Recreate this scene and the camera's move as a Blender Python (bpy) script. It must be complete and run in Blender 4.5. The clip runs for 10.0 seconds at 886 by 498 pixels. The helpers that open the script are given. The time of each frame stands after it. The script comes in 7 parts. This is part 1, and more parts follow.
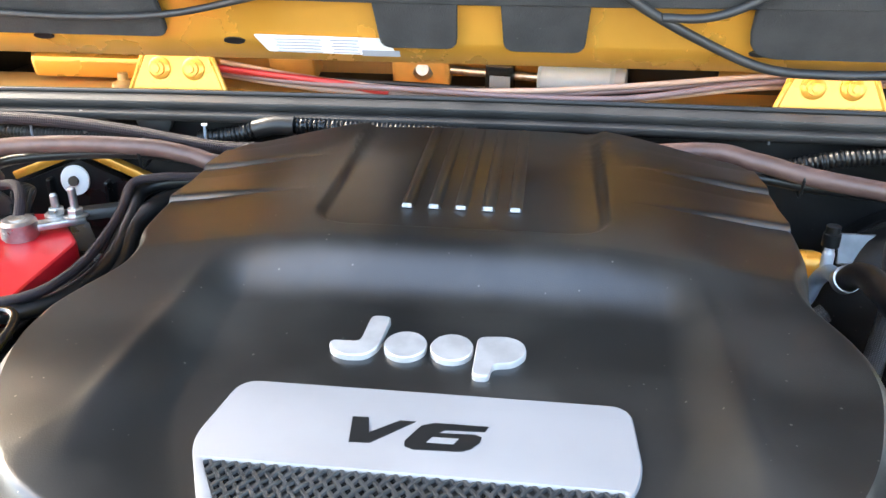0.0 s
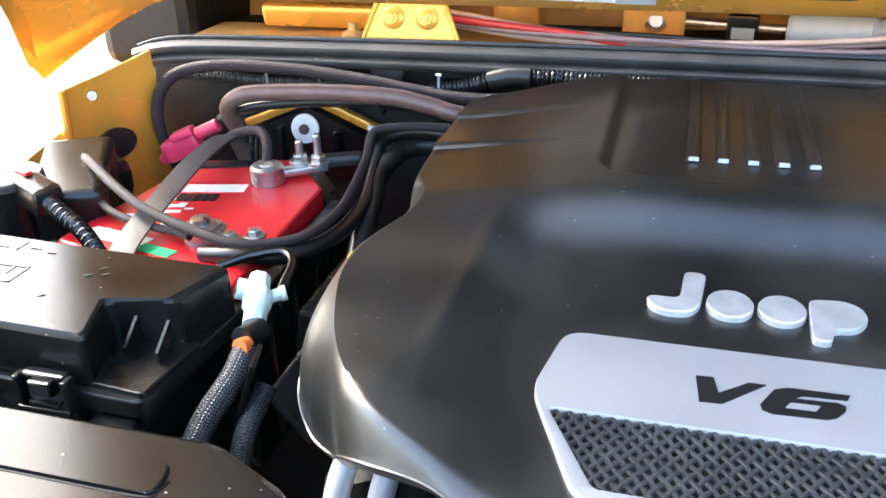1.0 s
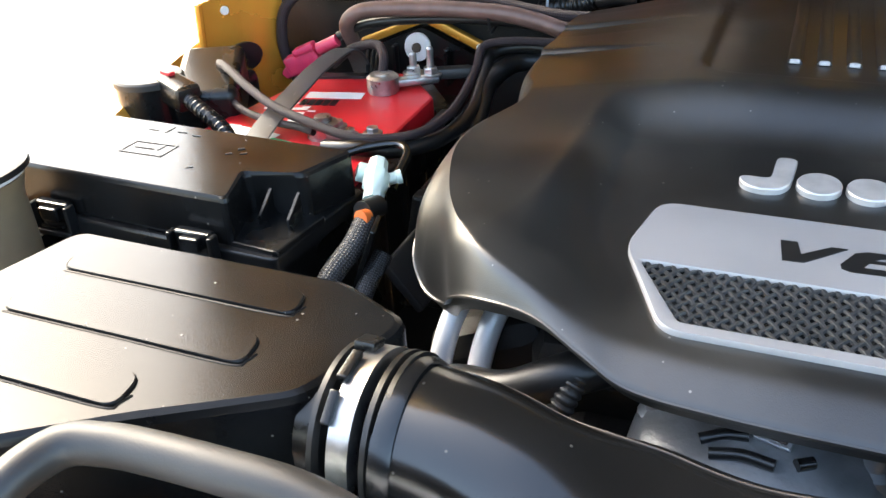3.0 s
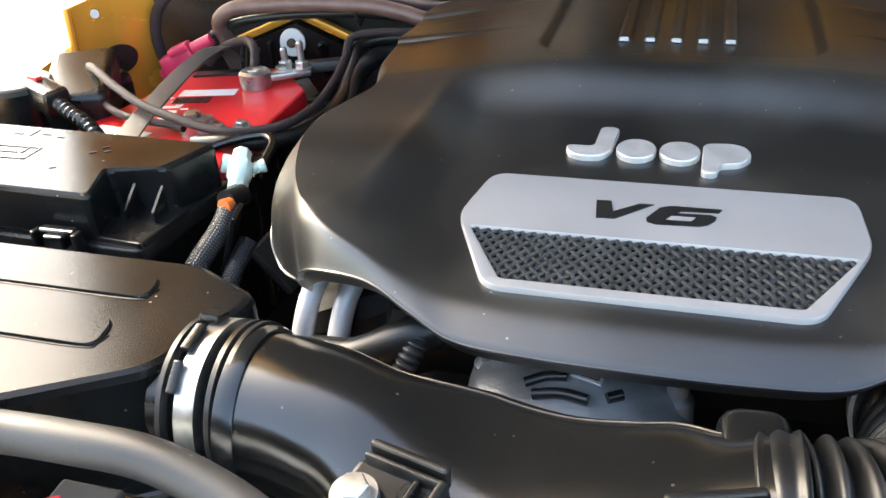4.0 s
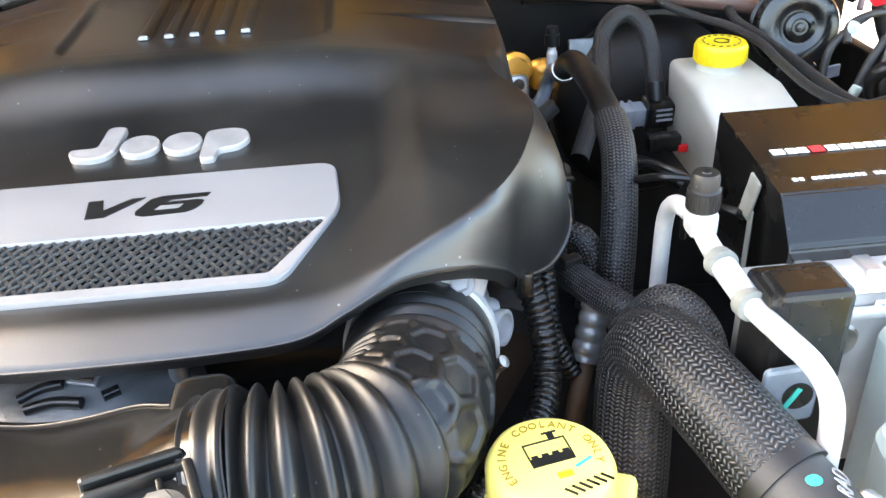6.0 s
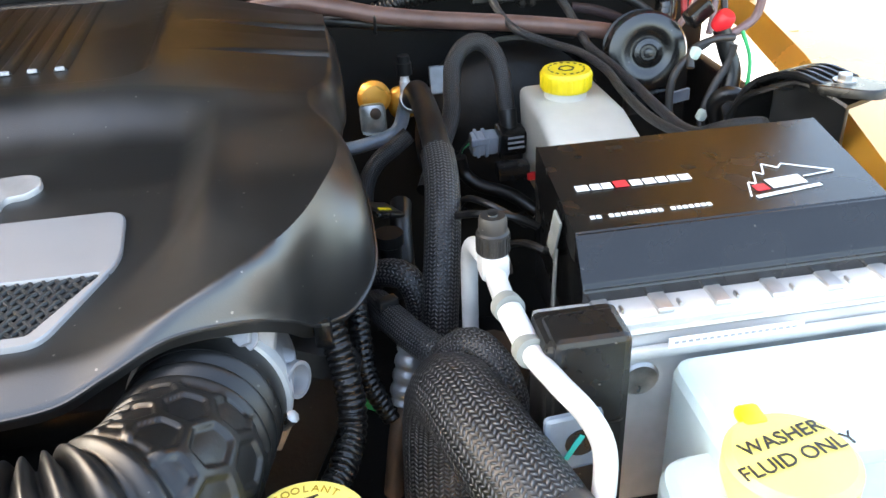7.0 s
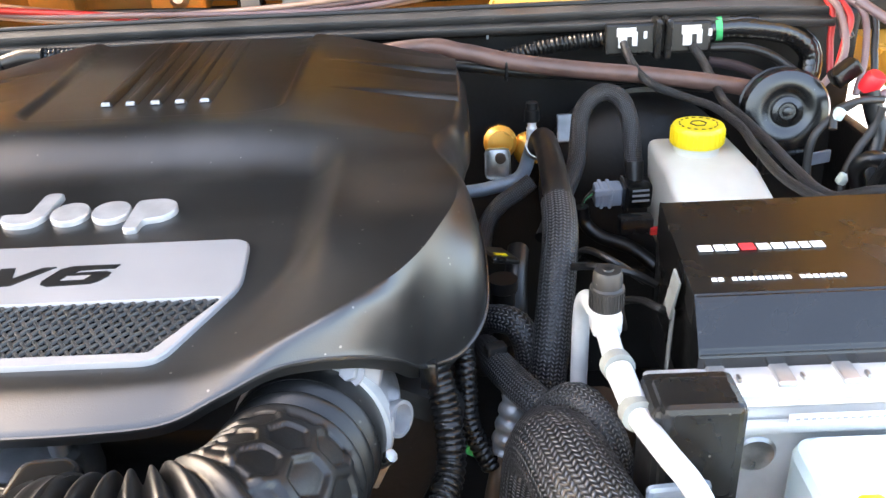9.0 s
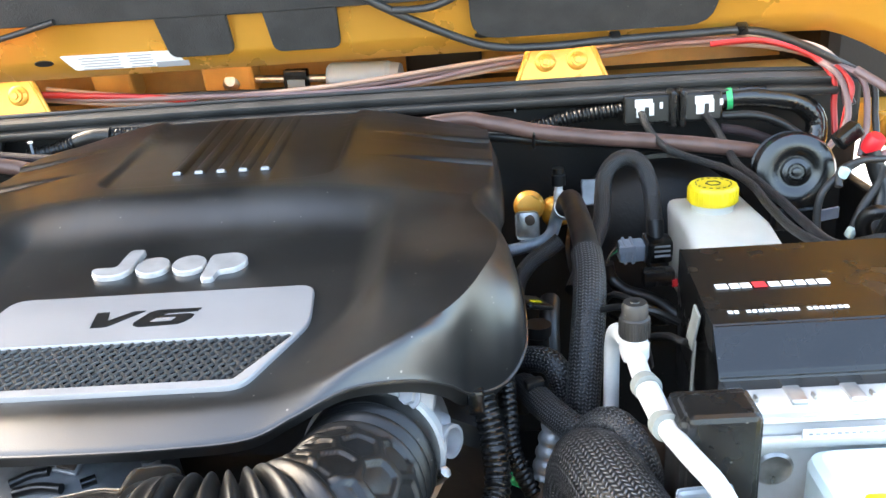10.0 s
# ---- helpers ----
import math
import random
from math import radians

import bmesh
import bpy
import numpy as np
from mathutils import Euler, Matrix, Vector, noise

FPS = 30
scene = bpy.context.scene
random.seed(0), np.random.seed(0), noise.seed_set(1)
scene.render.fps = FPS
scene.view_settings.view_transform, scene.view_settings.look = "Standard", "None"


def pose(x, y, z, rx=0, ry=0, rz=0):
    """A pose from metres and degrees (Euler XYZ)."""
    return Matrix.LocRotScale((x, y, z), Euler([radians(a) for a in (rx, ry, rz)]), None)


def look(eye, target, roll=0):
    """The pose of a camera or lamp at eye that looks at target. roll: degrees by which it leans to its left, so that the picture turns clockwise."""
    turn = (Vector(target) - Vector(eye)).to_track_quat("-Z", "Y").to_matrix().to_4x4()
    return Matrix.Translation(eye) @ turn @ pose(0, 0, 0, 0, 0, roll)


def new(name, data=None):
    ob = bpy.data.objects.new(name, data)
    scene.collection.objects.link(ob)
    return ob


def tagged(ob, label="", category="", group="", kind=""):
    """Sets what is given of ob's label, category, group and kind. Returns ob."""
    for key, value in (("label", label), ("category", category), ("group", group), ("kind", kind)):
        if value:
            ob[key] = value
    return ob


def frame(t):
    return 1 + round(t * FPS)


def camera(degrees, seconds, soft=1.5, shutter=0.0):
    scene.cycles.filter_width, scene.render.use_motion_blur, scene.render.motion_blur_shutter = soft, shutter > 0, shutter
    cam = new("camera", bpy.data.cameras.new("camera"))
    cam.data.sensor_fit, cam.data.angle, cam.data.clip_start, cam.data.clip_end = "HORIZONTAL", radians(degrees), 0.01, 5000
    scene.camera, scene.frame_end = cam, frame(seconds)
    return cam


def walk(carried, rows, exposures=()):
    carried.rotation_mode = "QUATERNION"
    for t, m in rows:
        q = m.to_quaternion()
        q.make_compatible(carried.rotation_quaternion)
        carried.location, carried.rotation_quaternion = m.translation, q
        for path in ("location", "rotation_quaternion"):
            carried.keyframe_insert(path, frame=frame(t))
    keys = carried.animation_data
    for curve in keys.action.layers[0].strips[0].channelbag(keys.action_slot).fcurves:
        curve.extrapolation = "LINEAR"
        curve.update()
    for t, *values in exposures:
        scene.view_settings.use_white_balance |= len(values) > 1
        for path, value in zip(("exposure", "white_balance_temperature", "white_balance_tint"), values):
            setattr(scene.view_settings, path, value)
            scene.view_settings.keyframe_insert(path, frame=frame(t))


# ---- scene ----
cam = camera(55.1, 10.0)
PATH = [
    (0, (0.048, -0.033, 1.396), (-0.178, 1.776, 0.573), 0.1),
    (0.5, (-0.027, -0.04, 1.394), (-0.403, 1.73, 0.544), -0.9),
    (1, (-0.078, -0.043, 1.381), (-0.574, 1.674, 0.484), -1.5),
    (1.5, (-0.104, -0.063, 1.371), (-0.709, 1.603, 0.445), -1.8),
    (2, (-0.1, -0.088, 1.367), (-0.783, 1.534, 0.418), -2.2),
    (2.2, (-0.094, -0.094, 1.364), (-0.796, 1.517, 0.408), -2.2),
    (3.5, (-0.036, -0.131, 1.355), (-0.703, 1.476, 0.37), -3.2),
    (4, (-0.001, -0.138, 1.359), (-0.527, 1.518, 0.367), -3.3),
    (4.5, (0.036, -0.136, 1.355), (-0.305, 1.562, 0.355), -3.5),
    (5, (0.071, -0.139, 1.353), (-0.097, 1.576, 0.337), -3.9),
    (5.2, (0.086, -0.141, 1.357), (-0.022, 1.574, 0.335), -4.2),
    (5.5, (0.107, -0.142, 1.354), (0.088, 1.575, 0.33), -4.0),
    (6, (0.143, -0.143, 1.35), (0.245, 1.573, 0.328), -3.4),
    (6.2, (0.162, -0.142, 1.348), (0.309, 1.572, 0.326), -3.0),
    (7.3, (0.259, -0.115, 1.358), (0.511, 1.607, 0.374), -2.9),
    (7.5, (0.272, -0.1, 1.35), (0.51, 1.631, 0.377), -2.9),
    (7.7, (0.284, -0.09, 1.347), (0.502, 1.643, 0.373), -2.6),
    (8, (0.282, -0.089, 1.342), (0.443, 1.652, 0.371), -2.5),
    (8.5, (0.257, -0.111, 1.35), (0.301, 1.656, 0.414), -2.2),
    (9, (0.242, -0.127, 1.357), (0.214, 1.657, 0.453), -2.8),
    (9.5, (0.234, -0.146, 1.356), (0.159, 1.66, 0.5), -3.4),
    (10, (0.226, -0.201, 1.365), (0.156, 1.659, 0.632), -4.1),
]
EXPOSURES = [(0.0, 3.6, 6900.0, 6.0), (0.5, 3.45, 6550.0, 6.0), (1.0, 3.37, 6500.0, 6.0), (1.5, 3.2, 6750.0, 6.0), (2.0, 2.85, 6900.0, 6.0), (3.5, 2.95, 7200.0, 6.0), (4.0, 3.05, 7400.0, 6.0), (4.5, 3.5, 7500.0, 7.0), (6.0, 3.57, 7600.0, 8.0), (7.5, 3.1, 7500.0, 8.0), (8.5, 3.45, 7600.0, 11.0), (9.0, 3.57, 7650.0, 12.0), (9.5, 3.6, 7500.0, 9.0), (10.0, 3.45, 7200.0, 6.0)]
walk(cam, [(t, look(eye, target, roll)) for t, eye, target, roll in PATH], EXPOSURES)

# ---- daylight: hazy sun over the left fender, open sky and bright ground round the car ----
SUN_ELEVATION, SUN_TURN = radians(42), radians(-68)
sky_world = bpy.data.worlds.new("sky_world")
scene.world = sky_world
sky_world.use_nodes = True
sky_nodes = sky_world.node_tree.nodes
sky = sky_nodes.new("ShaderNodeTexSky")
sky.sky_type, sky.sun_disc = "NISHITA", False
sky.sun_elevation, sky.sun_rotation = SUN_ELEVATION, SUN_TURN
sky.dust_density = 3.0
sky_nodes["Background"].inputs["Strength"].default_value = 0.15
sky_world.node_tree.links.new(sky.outputs["Color"], sky_nodes["Background"].inputs["Color"])
sun_lamp = new("sun", bpy.data.lights.new("sun", "SUN"))
sun_lamp.data.energy, sun_lamp.data.angle, sun_lamp.data.color = 0.4, radians(11.0), (1.0, 0.94, 0.86)
sun_way = Vector((math.sin(SUN_TURN) * math.cos(SUN_ELEVATION), math.cos(SUN_TURN) * math.cos(SUN_ELEVATION), math.sin(SUN_ELEVATION)))
sun_lamp.matrix_world = look(sun_way * 20, (0, 0, 0))


# ---- materials ----
def material(name, color, rough=0.5, metal=0.0, spread=0.12, scale=18.0, fine=220.0, bump=0.15, depth=0.0006,
             coat=0.0, dust=0.0, dust_color=(0.30, 0.28, 0.25), rough_spread=0.10, through_light=0.0, specular=0.6, film_share=0.05):
    """A surface with colour clouding, fine relief, uneven gloss and scattered dust specks."""
    m = bpy.data.materials.new(name)
    m.use_nodes = True
    nodes, links = m.node_tree.nodes, m.node_tree.links
    shader = nodes["Principled BSDF"]
    coord = nodes.new("ShaderNodeTexCoord")

    def noise_at(size, detail):
        n = nodes.new("ShaderNodeTexNoise")
        n.inputs["Scale"].default_value, n.inputs["Detail"].default_value = size, detail
        links.new(coord.outputs["Object"], n.inputs["Vector"])
        return n

    cloud, grain = noise_at(scale, 6), noise_at(fine, 3)
    ramp = nodes.new("ShaderNodeMapRange")
    ramp.inputs["From Min"].default_value, ramp.inputs["From Max"].default_value = 0.3, 0.7
    ramp.inputs["To Min"].default_value, ramp.inputs["To Max"].default_value = 1 - spread, 1 + spread
    ramp.interpolation_type = "SMOOTHSTEP"
    links.new(cloud.outputs["Fac"], ramp.inputs["Value"])
    tint = nodes.new("ShaderNodeVectorMath")
    tint.operation = "SCALE"
    tint.inputs[0].default_value = color
    links.new(ramp.outputs["Result"], tint.inputs["Scale"])
    colour_out = tint.outputs["Vector"]
    if dust:
        patch = noise_at(scale * 1.1, 8)
        grains = nodes.new("ShaderNodeTexVoronoi")
        grains.inputs["Scale"].default_value = 130.0
        links.new(coord.outputs["Object"], grains.inputs["Vector"])
        pick = nodes.new("ShaderNodeSeparateColor")
        links.new(grains.outputs["Color"], pick.inputs[0])
        size = nodes.new("ShaderNodeMapRange")
        size.inputs["From Min"].default_value, size.inputs["From Max"].default_value = 0.50, 1.0
        size.inputs["To Max"].default_value = 0.13
        links.new(pick.outputs[0], size.inputs["Value"])
        near = nodes.new("ShaderNodeMath")
        near.operation = "SUBTRACT"
        links.new(size.outputs["Result"], near.inputs[0])
        links.new(grains.outputs["Distance"], near.inputs[1])
        cut = nodes.new("ShaderNodeMapRange")
        cut.inputs["From Min"].default_value, cut.inputs["From Max"].default_value = 0.0, 0.03
        cut.inputs["To Max"].default_value = dust
        links.new(near.outputs["Value"], cut.inputs["Value"])
        film = nodes.new("ShaderNodeMapRange")
        film.inputs["From Min"].default_value, film.inputs["From Max"].default_value = 0.45, 0.75
        film.inputs["To Max"].default_value = dust * film_share
        links.new(patch.outputs["Fac"], film.inputs["Value"])
        both = nodes.new("ShaderNodeMath")
        both.operation, both.use_clamp = "ADD", True
        links.new(cut.outputs["Result"], both.inputs[0])
        links.new(film.outputs["Result"], both.inputs[1])
        mix = nodes.new("ShaderNodeMix")
        mix.data_type = "RGBA"
        links.new(both.outputs["Value"], mix.inputs["Factor"])
        links.new(colour_out, mix.inputs["A"])
        mix.inputs["B"].default_value = (*dust_color, 1)
        colour_out = mix.outputs["Result"]
    links.new(colour_out, shader.inputs["Base Color"])
    gloss = nodes.new("ShaderNodeMapRange")
    gloss.inputs["From Min"].default_value, gloss.inputs["From Max"].default_value = 0.25, 0.75
    gloss.inputs["To Min"].default_value = max(0.03, rough - rough_spread)
    gloss.inputs["To Max"].default_value = min(1.0, rough + rough_spread)
    links.new(cloud.outputs["Fac"], gloss.inputs["Value"])
    links.new(gloss.outputs["Result"], shader.inputs["Roughness"])
    shader.inputs["Metallic"].default_value = metal
    shader.inputs["Specular IOR Level"].default_value = specular
    shader.inputs["Coat Weight"].default_value = coat
    shader.inputs["Coat Roughness"].default_value = 0.22
    if through_light:
        shader.inputs["Subsurface Weight"].default_value = through_light
        shader.inputs["Subsurface Radius"].default_value = (0.02, 0.02, 0.018)
    relief = nodes.new("ShaderNodeBump")
    relief.inputs["Strength"].default_value, relief.inputs["Distance"].default_value = bump, depth
    links.new(grain.outputs["Fac"], relief.inputs["Height"])
    links.new(relief.outputs["Normal"], shader.inputs["Normal"])
    return m


def braided(name, color, light, strands=22.0, rough=0.45):
    """A woven sleeve: two crossing sets of strands along the sweep's own coordinates."""
    m = bpy.data.materials.new(name)
    m.use_nodes = True
    nodes, links = m.node_tree.nodes, m.node_tree.links
    shader = nodes["Principled BSDF"]
    uv = nodes.new("ShaderNodeTexCoord")
    split = nodes.new("ShaderNodeSeparateXYZ")
    links.new(uv.outputs["UV"], split.inputs[0])

    def calc(op, a, b=None):
        n = nodes.new("ShaderNodeMath")
        n.operation = op
        for slot, v in ((0, a), (1, b)):
            if v is None:
                continue
            if isinstance(v, (int, float)):
                n.inputs[slot].default_value = v
            else:
                links.new(v, n.inputs[slot])
        return n.outputs["Value"]

    u, v = split.outputs["X"], split.outputs["Y"]
    zigzag = calc("ABSOLUTE", calc("SUBTRACT", calc("FRACT", calc("MULTIPLY", v, strands)), 0.5))
    wave = calc("SINE", calc("MULTIPLY", calc("ADD", calc("MULTIPLY", u, strands * 2.1), calc("MULTIPLY", zigzag, 1.3)), 2 * math.pi))
    column = calc("ABSOLUTE", calc("SINE", calc("MULTIPLY", v, 2 * math.pi * strands)))
    rise = calc("MULTIPLY_ADD", wave, 0.5)
    rise.node.inputs[2].default_value = 0.5
    weave = calc("MULTIPLY", calc("POWER", rise, 1.8), calc("POWER", column, 1.5))
    mix = nodes.new("ShaderNodeMix")
    mix.data_type = "RGBA"
    mix.inputs["A"].default_value, mix.inputs["B"].default_value = (*color, 1), (*light, 1)
    links.new(weave, mix.inputs["Factor"])
    links.new(mix.outputs["Result"], shader.inputs["Base Color"])
    shader.inputs["Roughness"].default_value = rough
    relief = nodes.new("ShaderNodeBump")
    relief.inputs["Strength"].default_value, relief.inputs["Distance"].default_value = 0.9, 0.0012
    links.new(weave, relief.inputs["Height"])
    links.new(relief.outputs["Normal"], shader.inputs["Normal"])
    return m


COVER = material("cover_plastic", (0.008, 0.0078, 0.0076), 0.34, spread=0.2, scale=9, fine=1100, bump=0.45, depth=0.00022, dust=0.6, specular=1.0, rough_spread=0.06, film_share=0.17)
MESH = material("grey_black_mesh", (0.032, 0.032, 0.032), 0.35, spread=0.1, scale=40, bump=0.05, specular=0.8)
PLASTIC = material("black_plastic", (0.007, 0.007, 0.007), 0.28, spread=0.25, scale=14, fine=1000, bump=0.35, depth=0.0002, dust=0.28, specular=0.45)
GLOSSY = material("smooth_black_plastic", (0.006, 0.006, 0.006), 0.22, spread=0.2, scale=12, fine=300, bump=0.04, dust=0.25, rough_spread=0.05, specular=0.8)
DUCT_PLASTIC = material("polished_duct_plastic", (0.005, 0.005, 0.005), 0.19, spread=0.2, scale=12, fine=300, bump=0.04, dust=0.2, rough_spread=0.05, specular=0.8)
LID_PLASTIC = material("worn_lid_plastic", (0.007, 0.007, 0.007), 0.19, spread=0.25, scale=12, fine=1000, bump=0.4, depth=0.0002, dust=0.5, rough_spread=0.06, specular=0.24)
RUBBER = material("black_rubber", (0.008, 0.008, 0.008), 0.38, spread=0.3, scale=25, fine=500, bump=0.15, dust=0.25, specular=0.5)
GREY_RUBBER = material("dusty_rubber", (0.022, 0.021, 0.020), 0.5, spread=0.3, scale=20, fine=400, bump=0.2, dust=0.4)
STRAP = material("grey_strap_rubber", (0.04, 0.04, 0.042), 0.5, spread=0.35, scale=30, fine=400, bump=0.2, dust=0.5)
DARK = material("grimy_black_metal", (0.008, 0.008, 0.008), 0.5, spread=0.3, scale=16, fine=180, bump=0.4, depth=0.001, dust=0.15, specular=0.3)
CAST = material("dark_cast_metal", (0.26, 0.27, 0.28), 0.42, 0.6, spread=0.3, scale=22, fine=350, bump=0.4, depth=0.0008, dust=0.4)
SILVER = material("silver_paint", (0.33, 0.33, 0.335), 0.46, 0.35, spread=0.05, scale=12, fine=1200, bump=0.1, depth=0.0002)
BADGE = material("brushed_badge", (0.52, 0.51, 0.50), 0.4, 0.5, spread=0.12, scale=60, fine=900, bump=0.3, depth=0.0003)
TIP_GLINT = material("tip_glint_plastic", (0.36, 0.36, 0.36), 0.35, spread=0.15, scale=300)
BLACK_INK = material("black_print", (0.01, 0.01, 0.01), 0.3, spread=0.1, bump=0.02)
ALLOY = material("cast_aluminium", (0.62, 0.62, 0.61), 0.38, 0.85, spread=0.15, scale=40, fine=500, bump=0.3, depth=0.0005)
THROTTLE_CAST = material("dull_cast_aluminium", (0.36, 0.36, 0.37), 0.5, 0.5, spread=0.15, scale=40, fine=500, bump=0.35, depth=0.0006)
WHITE_ALLOY = material("oxidised_aluminium", (0.62, 0.62, 0.61), 0.44, 0.35, spread=0.1, scale=35, fine=500, bump=0.25, depth=0.0004)
PIPE = material("bare_aluminium_pipe", (0.76, 0.76, 0.75), 0.38, 0.25, spread=0.08, scale=40, fine=500, bump=0.2, depth=0.0003)
STEEL = material("zinc_steel", (0.46, 0.45, 0.43), 0.34, 0.95, spread=0.25, scale=70, fine=500, bump=0.25, depth=0.0003)
BLUE_STEEL = material("painted_grey_pipe", (0.25, 0.30, 0.36), 0.35, 0.4, spread=0.15, scale=40)
PAINT = material("orange_body_paint", (0.80, 0.375, 0.05), 0.27, 0.45, spread=0.10, scale=7, fine=1500, bump=0.04, depth=0.0002, coat=0.3, dust=0.2)
DUSTY_PAINT = material("dusty_orange_paint", (0.62, 0.32, 0.08), 0.5, 0.1, spread=0.25, scale=10, fine=300, bump=0.15, dust=0.7, dust_color=(0.5, 0.42, 0.32))
RED = material("red_battery_plastic", (0.62, 0.012, 0.02), 0.36, spread=0.12, scale=16, fine=500, bump=0.12, dust=0.25)
PINK = material("faded_red_plastic", (0.70, 0.035, 0.10), 0.45, spread=0.15, scale=40, bump=0.1)
RED_WIRE = material("red_wire", (0.40, 0.016, 0.016), 0.4, spread=0.1)
WHITE = material("white_nylon", (0.78, 0.78, 0.76), 0.4, spread=0.06, scale=30)
PALE_GREEN = material("pale_green_connector", (0.60, 0.72, 0.64), 0.4, spread=0.08, scale=40)
MILKY = material("milky_tank_plastic", (0.62, 0.61, 0.54), 0.45, spread=0.08, scale=18, fine=300, bump=0.1, through_light=0.25)
WASHER = material("washer_tank_plastic", (0.50, 0.62, 0.63), 0.35, spread=0.08, scale=14, fine=300, bump=0.1, through_light=0.3)
YELLOW = material("yellow_cap_plastic", (0.86, 0.66, 0.02), 0.42, spread=0.08, scale=30, fine=400, bump=0.1)
PALE_YELLOW = material("pale_yellow_cap", (0.88, 0.74, 0.18), 0.4, spread=0.06, scale=25, fine=400, bump=0.08)
STICKER = material("white_sticker", (0.78, 0.77, 0.74), 0.45, spread=0.05, scale=20)
GREY_INK = material("grey_print", (0.32, 0.32, 0.33), 0.5, spread=0.05)
BRONZE = material("copper_brown_cable", (0.13, 0.072, 0.058), 0.42, 0.15, spread=0.2, scale=40, fine=500, bump=0.15)
MAROON = braided("maroon_braid", (0.006, 0.004, 0.005), (0.085, 0.036, 0.048), 8, 0.58)
SLEEVE = braided("black_braid", (0.003, 0.003, 0.003), (0.15, 0.15, 0.155), 15, 0.34)
WIDE_SLEEVE = braided("wide_black_braid", (0.003, 0.003, 0.003), (0.15, 0.15, 0.155), 24, 0.34)
FINE_SLEEVE = braided("fine_black_braid", (0.003, 0.003, 0.003), (0.18, 0.18, 0.185), 12, 0.36)
TAN = material("tan_plastic", (0.24, 0.17, 0.10), 0.5, spread=0.15, scale=20, dust=0.3)
FELT = material("hood_insulation", (0.03, 0.029, 0.028), 0.9, spread=0.3, scale=30, fine=500, bump=0.6, depth=0.001, dust=0.3)
MAUVE = material("mauve_wire", (0.17, 0.11, 0.11), 0.4, spread=0.15)
CREAM = material("cream_wire", (0.40, 0.28, 0.22), 0.4, spread=0.1)
GREEN = material("green_wire", (0.03, 0.45, 0.15), 0.4, spread=0.1)
TEAL = material("teal_paint_mark", (0.02, 0.50, 0.42), 0.5, spread=0.1)
LIGHT_GREY = material("light_grey_plastic", (0.24, 0.27, 0.31), 0.4, spread=0.08)
GREY = material("grey_actuator", (0.28, 0.34, 0.40), 0.45, spread=0.1)
POD_TOP = material("pod_black_enamel", (0.006, 0.0055, 0.005), 0.26, spread=0.1, scale=20, fine=1400, bump=0.25, depth=0.0003, dust=0.15, rough_spread=0.05, specular=0.6)
RUST = material("rusty_cover", (0.07, 0.045, 0.03), 0.6, 0.2, spread=0.35, scale=40, bump=0.3)
CONCRETE = material("sunlit_concrete", (0.74, 0.72, 0.69), 0.85, spread=0.1, scale=1.2, fine=60, bump=0.3, depth=0.002)
MUSTARD = material("mustard_print", (0.35, 0.22, 0.01), 0.45, spread=0.05)
# paler than the duct: the seam's gloss highlight is put into this colour
SEAM_PLASTIC = material("seam_highlight_plastic", (0.075, 0.06, 0.048), 0.5, spread=0.3, scale=80)
TAPE = material("grey_tape", (0.22, 0.23, 0.21), 0.5, spread=0.2, scale=60)


# ---- shape helpers ----
def thing(name, at, label, category, group="", kind=""):
    base = new(name)
    base.location = at
    base.empty_display_size = 0.02
    bpy.context.view_layer.update()
    return tagged(base, label, category, group, kind)


def part(name, bm, mat, parent=None, label="", flat=False, angle=40):
    """Links a bmesh, whose points are in the world's metres, as one mesh object."""
    mesh = bpy.data.meshes.new(name)
    bmesh.ops.recalc_face_normals(bm, faces=bm.faces)
    if not flat:
        for f in bm.faces:
            f.smooth = True
        limit = radians(angle)
        for e in bm.edges:
            if len(e.link_faces) == 2:
                bend, areas = e.calc_face_angle(0.0), sorted(f.calc_area() for f in e.link_faces)
                if bend > limit or (bend > 0.15 and areas[1] > 7 * areas[0]):
                    e.smooth = False
    bm.to_mesh(mesh)
    bm.free()
    mesh.materials.append(mat)
    ob = new(name, mesh)
    if parent:
        ob.parent = parent
        ob.matrix_parent_inverse = Matrix.Identity(4) if parent.parent else parent.matrix_basis.inverted()
    return tagged(ob, label) if label else ob


def solo(name, bm, mat, label, category, group="", kind="", flat=False):
    return tagged(part(name, bm, mat, flat=flat), label, category, group, kind)


def box(bm, at, size, bevel=0.0, turn=(0, 0, 0), segs=2):
    bm = bm or bmesh.new()
    made = bmesh.ops.create_cube(bm, size=1.0)["verts"]
    m = pose(*at, *turn) @ Matrix.Diagonal((*size, 1))
    bmesh.ops.transform(bm, matrix=m, verts=made)
    if bevel:
        edges = list({e for v in made for e in v.link_edges})
        bmesh.ops.bevel(bm, geom=edges, offset=bevel, segments=segs, affect="EDGES", profile=0.5)
    return bm


